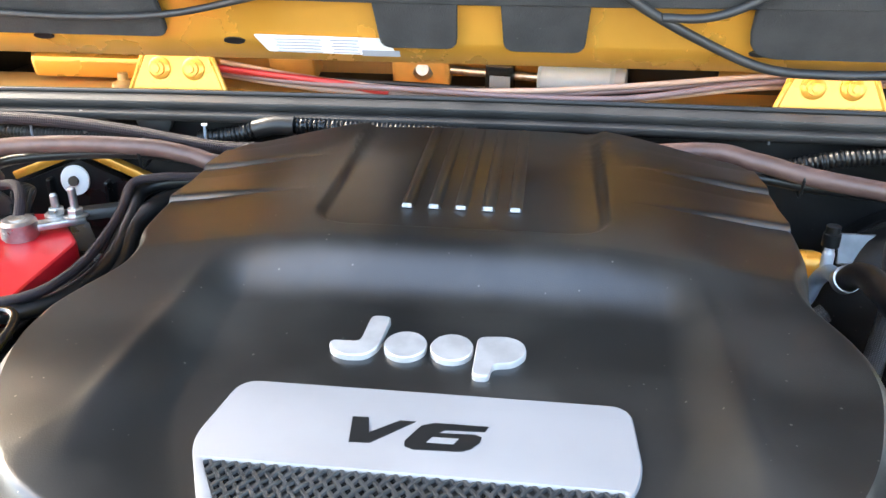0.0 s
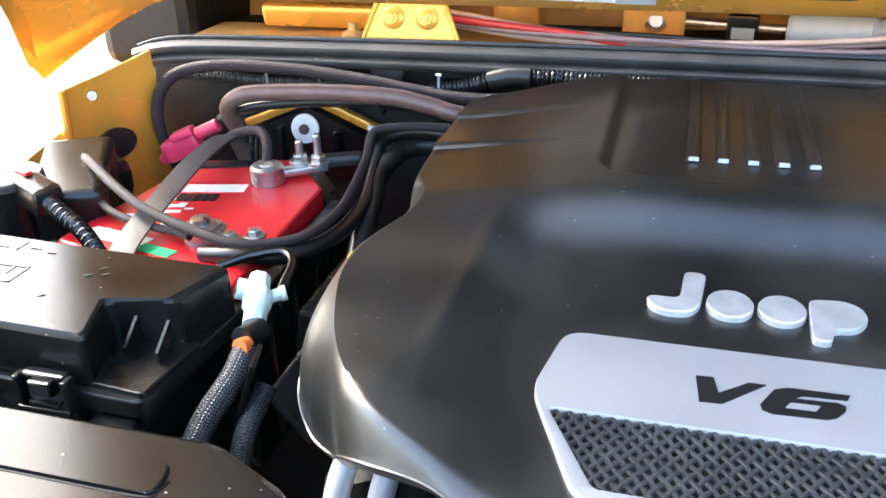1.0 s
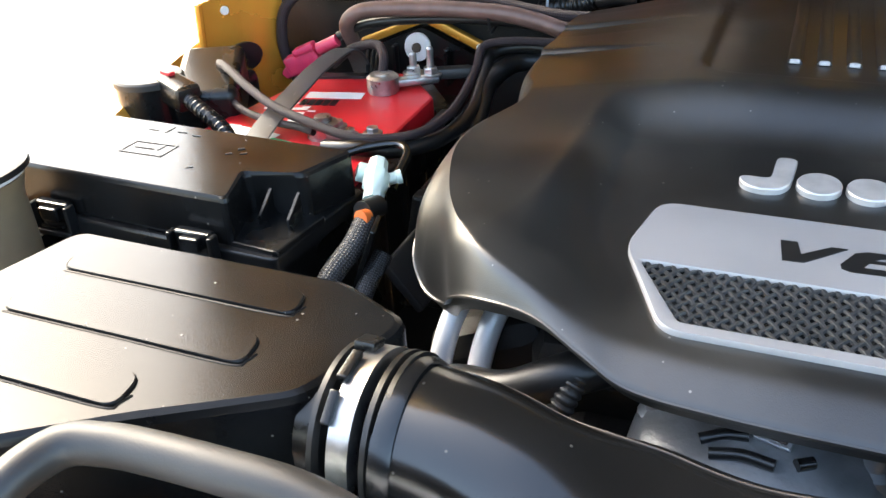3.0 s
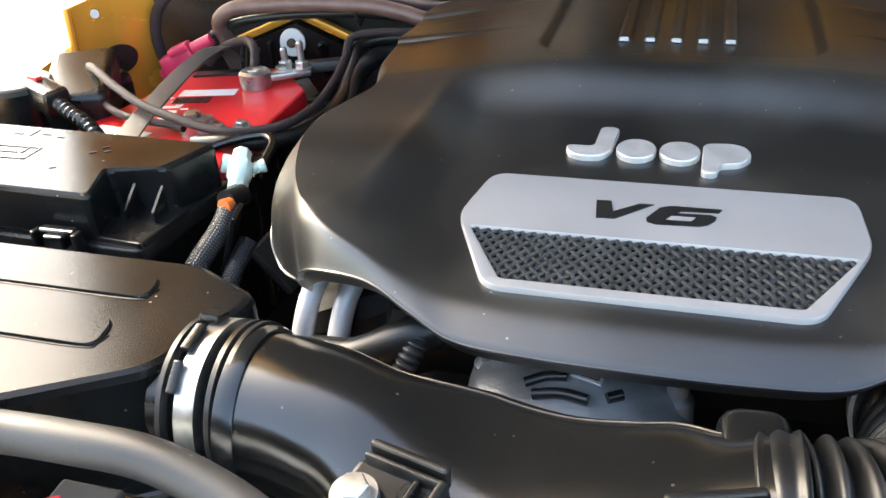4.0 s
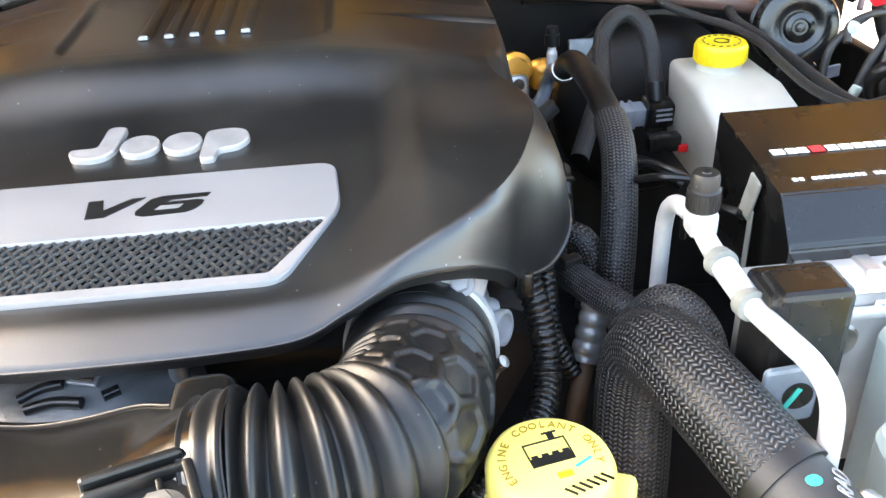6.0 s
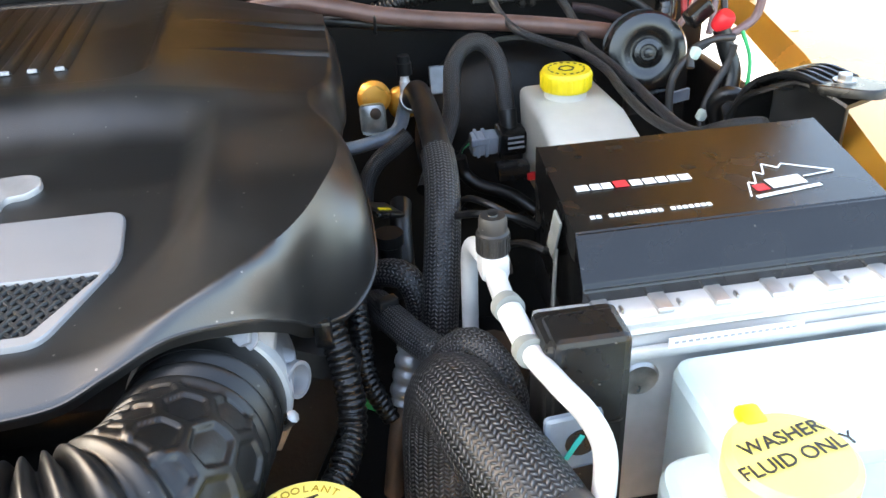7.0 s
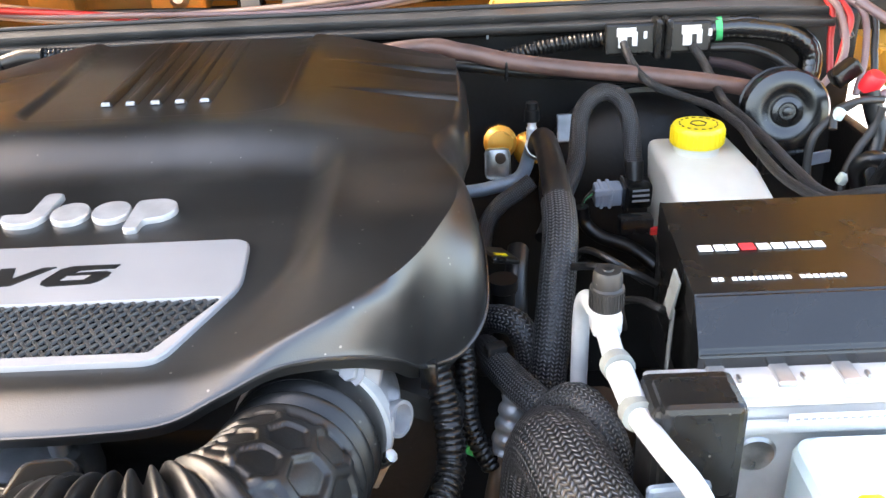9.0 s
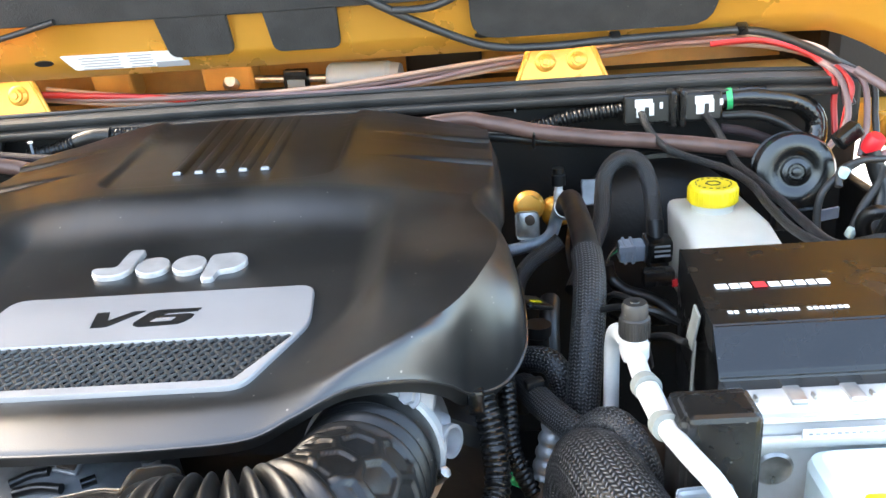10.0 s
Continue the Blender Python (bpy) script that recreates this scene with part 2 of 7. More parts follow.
def lathe(bm, at, profile, n=32, turn=(0, 0, 0), squash=1.0):
    """A body turned about its own z: profile rows are (radius, height)."""
    bm = bm or bmesh.new()
    m = pose(*at, *turn)
    rings = []
    for r, h in profile:
        if r < 1e-6:
            rings.append([bm.verts.new(m @ Vector((0, 0, h)))])
        else:
            rings.append([bm.verts.new(m @ Vector((r * math.cos(2 * math.pi * k / n), squash * r * math.sin(2 * math.pi * k / n), h))) for k in range(n)])
    for a, b in zip(rings, rings[1:]):
        for k in range(n):
            q = [a[k % len(a)], a[(k + 1) % len(a)], b[(k + 1) % len(b)], b[k % len(b)]]
            q = list(dict.fromkeys(q))
            if len(q) > 2:
                bm.faces.new(q)
    for ring in (rings[0], rings[-1]):
        if len(ring) > 2:
            bm.faces.new(ring)
    return bm


def curve_points(path, step):
    """Evenly spaced points on a smooth curve through the path."""
    p = [Vector(v) for v in path]
    p = [2 * p[0] - p[1], *p, 2 * p[-1] - p[-2]]
    fine = []
    for a, b, c, d in zip(p, p[1:], p[2:], p[3:]):
        for k in range(24):
            t = k / 24
            fine.append(0.5 * (2 * b + (c - a) * t + (2 * a - 5 * b + 4 * c - d) * t * t + (3 * b - 3 * c + d - a) * t ** 3))
    fine.append(p[-2])
    lengths = [0.0]
    for a, b in zip(fine, fine[1:]):
        lengths.append(lengths[-1] + (b - a).length)
    count = max(3, round(lengths[-1] / step))
    out, j = [], 0
    for k in range(count + 1):
        s = lengths[-1] * k / count
        while j < len(lengths) - 2 and lengths[j + 1] < s:
            j += 1
        gap = max(1e-9, lengths[j + 1] - lengths[j])
        out.append(fine[j].lerp(fine[j + 1], min(1.0, (s - lengths[j]) / gap)))
    return out, lengths[-1]


def sweep(bm, path, r, n=14, step=None, shape=None, caps=True, section=None):
    """A hose along a smooth path. shape(s, length) scales the radius; section(angle, s, length) gives (side, up) factors."""
    bm = bm or bmesh.new()
    points, length = curve_points(path, step or max(0.003, r * 0.6))
    uv = bm.loops.layers.uv.verify()
    up = Vector((0, 0, 1))
    if abs((points[1] - points[0]).normalized().z) > 0.9:
        up = Vector((0, 1, 0))
    rings, gap = [], length / (len(points) - 1)
    for k, c in enumerate(points):
        ahead = (points[min(k + 1, len(points) - 1)] - points[max(k - 1, 0)]).normalized()
        side = ahead.cross(up).normalized()
        up = side.cross(ahead).normalized()
        f = shape(k * gap, length) if shape else 1.0
        ring = []
        for j in range(n):
            a = 2 * math.pi * j / n
            cs, sn = (section(a, k * gap, length) if section else (math.cos(a), math.sin(a)))
            ring.append(bm.verts.new(c + (side * cs + up * sn) * r * f))
        rings.append(ring)
    for k, (a, b) in enumerate(zip(rings, rings[1:])):
        for j in range(n):
            i = (j + 1) % n
            f = bm.faces.new((a[j], b[j], b[i], a[i]))
            for loop, (du, dv) in zip(f.loops, ((0, 0), (1, 0), (1, 1), (0, 1))):
                loop[uv].uv = ((k + du) * gap / (2 * math.pi * r), (j + dv) / n)
    if caps:
        bm.faces.new(rings[0]), bm.faces.new(rings[-1])
    return bm


def ribbed(pitch, deep):
    return lambda s, length: 1 - deep * (0.5 + 0.5 * math.cos(2 * math.pi * s / pitch)) ** 2


def rounded(points, radius, steps=5):
    """A closed 2D outline with its corners rounded."""
    out, n = [], len(points)
    for k in range(n):
        a, b, c = (Vector(points[i % n]) for i in (k - 1, k, k + 1))
        r = min(radius, (a - b).length * 0.45, (c - b).length * 0.45)
        p, q = b + (a - b).normalized() * r, b + (c - b).normalized() * r
        for j in range(steps + 1):
            t = j / steps
            out.append((1 - t) ** 2 * p + 2 * t * (1 - t) * b + t * t * q)
    return out


def prism(bm, outline, low, high, bevel=0.0, draft=1.0, tilt=(0.0, 0.0), m=None):
    """An upright body over a 2D outline. draft: the top's size to the foot's; tilt: the top's rise along x and y."""
    bm = bm or bmesh.new()
    mid = sum((Vector(p) for p in outline), Vector((0, 0))) / len(outline)
    levels = [(0.0, low)] + ([(0.0, high - bevel), (bevel * 0.3, high - bevel * 0.3), (bevel, high)] if bevel else [(0.0, high)])
    rings = []
    for k, (inset, z) in enumerate(levels):
        ring = []
        for p in outline:
            d = Vector(p) - mid
            w = 1.0 if k == 0 else draft
            size = max(0.0, 1 - inset / max(d.length, 1e-6)) * w
            q = mid + d * size
            rise = (tilt[0] * d.x + tilt[1] * d.y) if k else 0.0
            v = Vector((q.x, q.y, z + rise))
            ring.append(bm.verts.new(m @ v if m else v))
        rings.append(ring)
    n = len(outline)
    for a, b in zip(rings, rings[1:]):
        for j in range(n):
            bm.faces.new((a[j], a[(j + 1) % n], b[(j + 1) % n], b[j]))
    bm.faces.new(rings[0]), bm.faces.new(rings[-1])
    return bm


def lettering(bm, body, size, m, thick=0.0004, shear=0.0, spacing=1.0, weight=0.0):
    """Raised words in the built-in font, centred on the pose m, added to bm."""
    bm = bm or bmesh.new()
    text = bpy.data.curves.new("words", "FONT")
    text.body, text.size, text.extrude, text.shear, text.space_character = body, size, thick, shear, spacing
    text.align_x, text.align_y, text.offset, text.resolution_u = "CENTER", "CENTER", weight, 3
    ob = bpy.data.objects.new("words", text)
    scene.collection.objects.link(ob)
    bpy.context.view_layer.update()
    mesh = bpy.data.meshes.new_from_object(ob.evaluated_get(bpy.context.evaluated_depsgraph_get()))
    mesh.transform(m)
    bm.from_mesh(mesh)
    bpy.data.objects.remove(ob)
    bpy.data.curves.remove(text)
    bpy.data.meshes.remove(mesh)
    return bm


def hex_bolt(name, at, r, parent, mat=None, turn=(0, 0, 0), label=""):
    bm = lathe(None, at, [(r * 1.5, 0), (r * 1.5, r * 0.25), (r * 1.45, r * 0.3), (0, r * 0.3)], 24, turn)
    lathe(bm, at, [(r, r * 0.2), (r, r * 0.95), (r * 0.88, r * 1.1), (0, r * 1.1)], 6, turn)
    return part(name, bm, mat or STEEL, parent, label, angle=25)


# ---- setting: ground and the car's body round the bay ----
bm = bmesh.new()
bmesh.ops.create_grid(bm, x_segments=2, y_segments=2, size=400)
solo("ground", bm, CONCRETE, "pale sunlit concrete driveway round the car", "ground", kind="structure")

bm = box(None, (0, 0.935, 0.78), (1.50, 0.03, 0.70), 0.006)
solo("firewall", bm, DARK, "black painted steel firewall behind the engine", "firewall", kind="structure")
bm = box(None, (0, 0.42, 0.60), (1.36, 1.0, 0.03), 0.004)
solo("bay_floor", bm, DARK, "dark grimy floor of the engine bay", "bay floor", kind="structure")

# cowl: a shelf behind the seal, rising to the windscreen's foot
solo("cowl_panel", box(None, (0, 0.985, 1.128), (1.42, 0.13, 0.02), 0.006), DUSTY_PAINT, "dusty orange cowl panel behind the rubber seal", "cowl", kind="structure")
solo("cowl_trough", box(None, (0, 1.10, 1.118), (1.46, 0.16, 0.012), 0.004), DARK, "dark trough below the windscreen", "cowl", kind="structure")
solo("cowl_back", box(None, (0, 1.19, 1.20), (1.46, 0.02, 0.20), 0.005, (-15, 0, 0)), DUSTY_PAINT, "orange rear wall of the cowl trough", "cowl", kind="structure")

# unseen slab where the windscreen stands, added to keep sun off the cowl
solo("windscreen", box(None, (0, 1.41, 1.58), (1.50, 0.012, 0.90), 0.004, (-32, 0, 0)), GLOSSY, "unseen dark slab in the windscreen's place, added to block sun", "windscreen", kind="structure")
# plain box out of view, added to stop sun passing over the slab
solo("roof_sun_block", box(None, (0, 2.45, 1.965), (1.50, 1.60, 0.05), 0.02), DARK, "unseen dark box in the roof's place, added to block sun", "roof", kind="structure")
# dark blocks added at both ends to keep outside brightness from the cowl
for side in (-1, 1):
    solo("cowl_end_block_left" if side < 0 else "cowl_end_block_right", box(None, (side * 0.80, 1.09, 1.21), (0.15, 0.20, 0.26), 0.02), DARK, "dark block added to shut daylight out of the cowl's end", "cowl", kind="structure")
# plate over the trough, added to shade it from the sky
solo("cowl_sky_block", box(None, (0, 1.098, 1.250), (1.50, 0.315, 0.016), 0.005, (6, 0, 0)), PLASTIC, "unseen panel in the cowl grille's place, added to block sky light", "cowl", kind="structure")

for side, name in ((-1, "fender_left"), (1, "fender_right")):
    bm = bmesh.new()
    outline = [(0.0, 1.02), (0.018, 1.045), (0.30, 1.03), (0.36, 1.00), (0.385, 0.93), (0.385, 0.62), (0.36, 0.62), (0.36, 0.92), (0.335, 0.985), (0.29, 1.012), (0.02, 1.022), (0.012, 1.0)]
    ends = []
    for y, w, dz in ((-0.35, 0.60, -0.05), (0.0, 0.615, -0.02), (0.4, 0.665, 0.0), (0.68, 0.735, 0.02), (0.82, 0.752, 0.035), (1.25, 0.76, 0.05)):
        ends.append([bm.verts.new((side * (w + p[0]), y, p[1] + dz)) for p in outline])
    for a, b in zip(ends, ends[1:]):
        for k in range(len(outline)):
            j = (k + 1) % len(outline)
            bm.faces.new((a[k], a[j], b[j], b[k]))
    bm.faces.new(ends[0]), bm.faces.new(ends[-1])
    solo(name, bm, PAINT, "orange painted front fender in full sun", "fender", kind="structure")
    bm = box(None, (side * 0.742, 0.62, 0.785), (0.016, 0.62, 0.43), 0.004)
    box(bm, (side * 0.655, 0.14, 0.80), (0.016, 0.60, 0.40), 0.004, (0, 0, side * -10))
    solo("inner_fender_left" if side < 0 else "inner_fender_right", bm, DARK, "black inner fender wall beside the engine", "inner fender", kind="structure")
bm = box(None, (0, -0.22, 0.70), (1.26, 0.06, 0.26), 0.02)
box(bm, (0, -0.26, 0.55), (1.30, 0.05, 0.40), 0.02)
solo("grille_panel", bm, PAINT, "orange painted front grille panel of the car", "grille panel", kind="structure")

# ---- engine cover ----
CX = -0.015
cover = thing("engine_cover", (CX, 0.52, 1.04), "large black plastic engine cover with silver badge plate", "engine cover")


def step01(a, b, v):
    t = min(1.0, max(0.0, (v - a) / (b - a)))
    return t * t * (3 - 2 * t)


def cover_top(x, y):
    """Height of the cover's upper face at x from its middle line and y."""
    side = abs(x)
    pocket_floor = 1.1135 + (y - 0.46) * 0.095
    raised = 0.0265 - 0.013 * step01(0.35, 0.50, y) * (1 - step01(0.44, 0.54, y) * (1 - step01(0.09, 0.27, side)))
    deck = min(pocket_floor, 1.1206 + 0.02 * (y - 0.535)) + raised - (0.07 + 0.13 * step01(0.44, 0.60, y)) * max(0.0, side - 0.06) ** 1.75
    deck += 0.005 * step01(0.60, 0.80, y) * (1 - step01(0.10, 0.26, side))
    flare = step01(0.37, 0.26, y)
    wall = step01(0.146 - 0.042 * flare, 0.180 + 0.034 * flare, side)
    back = step01(0.480 - 0.10 * max(0.0, side - 0.10), 0.530 - 0.10 * max(0.0, side - 0.10), y)
    z = pocket_floor + (deck - pocket_floor) * (1 - (1 - wall) * (1 - back))
    # crest along the pocket's side walls
    z += 0.0016 * math.exp(-((side - 0.178) / 0.008) ** 2) * step01(0.27, 0.33, y) * (1 - step01(0.47, 0.52, y))
    # sunk panel with rounded corners on the rear deck
    u, v = max(0.0, side - 0.082), max(0.0, 0.588 - y)
    z -= 0.0062 * (1 - step01(0.026, 0.036, math.hypot(u, v)))
    return z


# right half of the rim: x from the middle, y and height of the lower edge, then x and y of the upper fold
RIM = [(0.0, 0.2215, 1.0800, 0.0, 0.2440), (0.0567, 0.2230, 1.0798, 0.055, 0.2440), (0.1003, 0.2280, 1.0805, 0.099, 0.2480), (0.1278, 0.2391, 1.0880, 0.134, 0.2555),
       (0.1599, 0.2545, 1.0960, 0.166, 0.2640), (0.1974, 0.2666, 1.0924, 0.193, 0.2735), (0.2208, 0.2871, 1.0757, 0.219, 0.2930), (0.2365, 0.3108, 1.0535, 0.239, 0.3230),
       (0.2608, 0.3328, 1.0490, 0.253, 0.3570), (0.2771, 0.3580, 1.0640, 0.264, 0.3950), (0.2790, 0.4050, 1.0820, 0.267, 0.4300), (0.2755, 0.4550, 1.0840, 0.2645, 0.4540),
       (0.2700, 0.4800, 1.0820, 0.2590, 0.4780), (0.2670, 0.5050, 1.0800, 0.2505, 0.5060), (0.2660, 0.5350, 1.0800, 0.2500, 0.5320), (0.2690, 0.5600, 1.0820, 0.2560, 0.5580), (0.2735, 0.5850, 1.0840, 0.2660, 0.5840), (0.276, 0.650, 1.086, 0.2695, 0.650),
       (0.276, 0.730, 1.092, 0.269, 0.730), (0.270, 0.795, 1.100, 0.259, 0.788), (0.228, 0.808, 1.110, 0.224, 0.797), (0.14, 0.815, 1.125, 0.139, 0.805), (0.0, 0.820, 1.132, 0.0, 0.810)]
loop = RIM + [(-x, y, z, -u, v) for x, y, z, u, v in RIM[-2:0:-1]]
N = 14


def closed_curve(points):
    """A smooth closed curve through the points, N steps from each to the next."""
    out = []
    for k in range(len(points)):
        a, b, c, d = (points[(k + i - 1) % len(points)] for i in range(4))
        for j in range(N):
            t = j / N
            out.append(0.5 * (2 * b + (c - a) * t + (2 * a - 5 * b + 4 * c - d) * t * t + (3 * b - 3 * c + d - a) * t ** 3))
    return out


rim = closed_curve([Vector((x, y, z)) for x, y, z, u, v in loop])
folds = closed_curve([Vector((u, v)) for x, y, z, u, v in loop])
count = len(rim)
for _ in range(6):
    folds = [(folds[k - 1] + 2 * folds[k] + folds[(k + 1) % count]) / 4 for k in range(count)]
middle = Vector((0.0, 0.50))
bm = bmesh.new()
rings = []


def cover_ring(place):
    ring = []
    for k in range(count):
        x, y, z = place(k)
        ring.append(bm.verts.new((x + CX, y, z)))
    rings.append(ring)


def edge_ring(grow, rise):
    cover_ring(lambda k: (rim[k].x * grow, 0.5 + (rim[k].y - 0.5) * grow, rim[k].z + rise))


def inner(k):
    """Where the rounded fold runs out into the upper face."""
    q = folds[k].lerp(middle, 0.0065 / (folds[k] - middle).length)
    return Vector((q.x, q.y, cover_top(q.x, q.y)))


edge_ring(0.970, -0.012)
edge_ring(0.985, -0.001)
edge_ring(1.0, -0.0012)
edge_ring(1.0, 0.0004)
edge_ring(0.9965, 0.0010)
edge_ring(0.9955, 0.0004)
edge_ring(0.9940, 0.0012)
for f in np.linspace(0, 1, 17)[1:-1]:
    def skirt(k, f=f):
        p = Vector((rim[k].x * 0.994, 0.5 + (rim[k].y - 0.5) * 0.994, rim[k].z + 0.0012))
        q = Vector((folds[k].x, folds[k].y, cover_top(folds[k].x, folds[k].y)))
        r = inner(k)
        drop = q.z - p.z
        full = step01(0.030, 0.055, drop)
        low = p.lerp(q, 0.86).lerp(p + Vector((0, 0, 0.66 * drop)), full)
        high = r.lerp(q, 0.86).lerp(Vector((q.x, q.y, q.z - 0.10 * drop)).lerp(p, 0.10), full)
        return p * (1 - f) ** 3 + low * 3 * f * (1 - f) ** 2 + high * 3 * f * f * (1 - f) + r * f ** 3
    cover_ring(skirt)
for step in range(140):
    f = 1 - step / 139
    def upper(k, f=f):
        edge = inner(k)
        q = middle.lerp(edge.xy, f)
        return q.x, q.y, cover_top(q.x, q.y)
    if f > 0.004:
        cover_ring(upper)
for a, b in zip(rings, rings[1:]):
    for k in range(count):
        j = (k + 1) % count
        bm.faces.new((a[k], a[j], b[j], b[k]))
bm.faces.new(rings[-1])
shell = part("shell", bm, COVER, cover, "black grained plastic shell with fine dust", angle=45)

# thin crests running in from the cover's edges, two a side
for side in (-1, 1):
    for y0 in (0.640, 0.722):
        bm = bmesh.new()
        before = None
        for x in np.linspace(0.115, 0.266, 26):
            tall = 0.0040 * step01(0.130, 0.240, x)
            ring = []
            for dy, f in ((-0.0050, -0.12), (-0.0038, 0.10), (-0.0022, 0.45), (-0.0008, 0.82), (0.0010, 0.97), (0.0040, 1.0), (0.010, 0.88), (0.022, 0.58), (0.038, 0.24), (0.052, 0.03), (0.060, -0.12)):
                y = y0 + 0.05 * (x - 0.25) + dy
                ring.append(bm.verts.new((side * x + CX, y, cover_top(x, y) + tall * f - (0.0006 if f < 0 else 0.0))))
            if before:
                for a, b, c, d in zip(before, before[1:], ring[1:], ring):
                    bm.faces.new((a, b, c, d))
            before = ring
        part("crest", bm, COVER, cover, angle=60)

# five raised ribs on the rear deck
for k in range(5):
    x = -0.061 + 0.022 * k
    bm = bmesh.new()
    for y0, y1 in ((0.603, 0.802),):
        verts = []
        for y in np.linspace(y0, y1, 14):
            z = cover_top(x - CX, y)
            h = 0.0044 * (1 - 0.75 * step01(0.62, 0.79, y))
            for dx, dz in ((-0.0065, -0.002), (-0.0045, h * 0.75), (-0.002, h), (0.002, h), (0.0045, h * 0.75), (0.0065, -0.002)):
                verts.append(bm.verts.new((x + dx, y, z + dz)))
        for r in range(13):
            for c in range(5):
                i = r * 6 + c
                bm.faces.new((verts[i], verts[i + 1], verts[i + 7], verts[i + 6]))
        bm.faces.new(verts[:6])
        bm.faces.new(verts[-6:])
    part("rib", bm, COVER, cover, angle=50)
    # pale front end: the light it catches is painted as a lighter colour
    bm = box(None, (x, 0.6018, cover_top(x - CX, 0.603) + 0.0022), (0.0078, 0.0014, 0.0036), 0.0005, (-30, 0, 0))
    part("rib_tip", bm, TIP_GLINT, cover, "bright tip of the rib, its glint painted pale")


# silver badge plate with its mesh opening
def floor_z(y):
    return 1.1135 + (y - 0.46) * 0.095


def ray_to(outline, centre, angle):
    way = Vector((math.cos(angle), math.sin(angle)))
    best = 0.0
    for a, b in zip(outline, outline[1:] + outline[:1]):
        a, b = Vector(a) - centre, Vector(b) - centre
        e = b - a
        det = way.x * -e.y + way.y * e.x
        if abs(det) < 1e-12:
            continue
        t = (a.x * -e.y + a.y * e.x) / det
        u = (way.x * a.y - way.y * a.x) / det
        if -1e-6 <= u <= 1 + 1e-6 and t > best:
            best = t
    return centre + way * best


PLATE = rounded([(-0.124, 0.334), (-0.113, 0.388), (0.120, 0.388), (0.124, 0.334), (0.091, 0.262), (-0.091, 0.262)], 0.012, 6)
HOLE = rounded([(-0.113, 0.321), (0.115, 0.321), (0.083, 0.270), (-0.083, 0.270)], 0.004, 3)
hub = Vector((0.0, 0.296))
angles = sorted({round(math.atan2(p.y - hub.y, p.x - hub.x), 5) for p in (Vector(q) for q in PLATE + HOLE)} | {round(-math.pi + 2 * math.pi * k / 120, 5) for k in range(120)})
bm = bmesh.new()
rows = []
for outline, lift, grow in ((PLATE, 0.0, 1.0), (PLATE, 0.0028, 1.0), (PLATE, 0.0038, 0.992), (HOLE, 0.0038, 1.02), (HOLE, 0.0030, 1.0), (HOLE, -0.001, 0.995)):
    row = []
    for a in angles:
        p = hub + (ray_to(list(outline), hub, a) - hub) * grow
        row.append(bm.verts.new((p.x + CX, p.y, floor_z(p.y) + lift)))
    rows.append(row)
for a, b in zip(rows, rows[1:]):
    for k in range(len(angles)):
        j = (k + 1) % len(angles)
        bm.faces.new((a[k], a[j], b[j], b[k]))
part("badge_plate", bm, SILVER, cover, "satin silver plate with bevelled corners", angle=30)
bm = bmesh.new()
bm.faces.new([bm.verts.new((p[0] + CX, p[1], floor_z(p[1]) + 0.0006)) for p in HOLE])
part("grille_backing", bm, BLACK_INK, cover, flat=True)
# woven mesh of crossing bars
bm = bmesh.new()


def hole_span(y):
    f = (0.321 - y) / 0.051
    return -0.113 + 0.030 * f, 0.115 - 0.032 * f


pitch = 0.0073
for sign in (1, -1):
    for k in range(-22, 45):
        x0 = -0.12 + k * pitch
        prev = None
        for s in np.linspace(0, 1, 34):
            y = 0.269 + 0.053 * s
            x = x0 + sign * pitch * 0.5 * 11 * s
            lo, hi = hole_span(y)
            if not lo - 0.002 <= x <= hi + 0.002:
                prev = None
                continue
            z = floor_z(y) + 0.0018 + 0.0004 * sign * math.cos(11 * math.pi * s)
            row = [bm.verts.new((x + CX - 0.0017, y, z - 0.0010)), bm.verts.new((x + CX - 0.0010, y, z + 0.0006)), bm.verts.new((x + CX + 0.0010, y, z + 0.0006)), bm.verts.new((x + CX + 0.0017, y, z - 0.0010))]
            if prev:
                for c in (0, 1, 2):
                    bm.faces.new((prev[c], prev[c + 1], row[c + 1], row[c]))
            prev = row
tagged(part("grille_mesh", bm, MESH, cover, "black diamond mesh insert"), kind="stuff")
# maker's mark as four plain raised shapes
def slab(outline, lift, mat, name):
    shape_bm = bmesh.new()
    low = [shape_bm.verts.new((x + CX, y, floor_z(y))) for x, y in outline]
    mid = [shape_bm.verts.new((x + CX, y, floor_z(y) + lift * 0.8)) for x, y in outline]
    c = sum((Vector(p) for p in outline), Vector((0, 0))) / len(outline)
    top = [shape_bm.verts.new((c.x + (x - c.x) * 0.96 + CX, c.y + (y - c.y) * 0.96, floor_z(y) + lift)) for x, y in outline]
    n = len(outline)
    for a, b in ((low, mid), (mid, top)):
        for k in range(n):
            shape_bm.faces.new((a[k], a[(k + 1) % n], b[(k + 1) % n], b[k]))
    shape_bm.faces.new(top)
    return part(name, shape_bm, mat, cover, "plain raised silver shape of the maker's mark", angle=30)


def oval(x, y, w, h):
    return [(x + w * math.cos(a), y + h * math.sin(a)) for a in np.linspace(0, 2 * math.pi, 28, endpoint=False)]


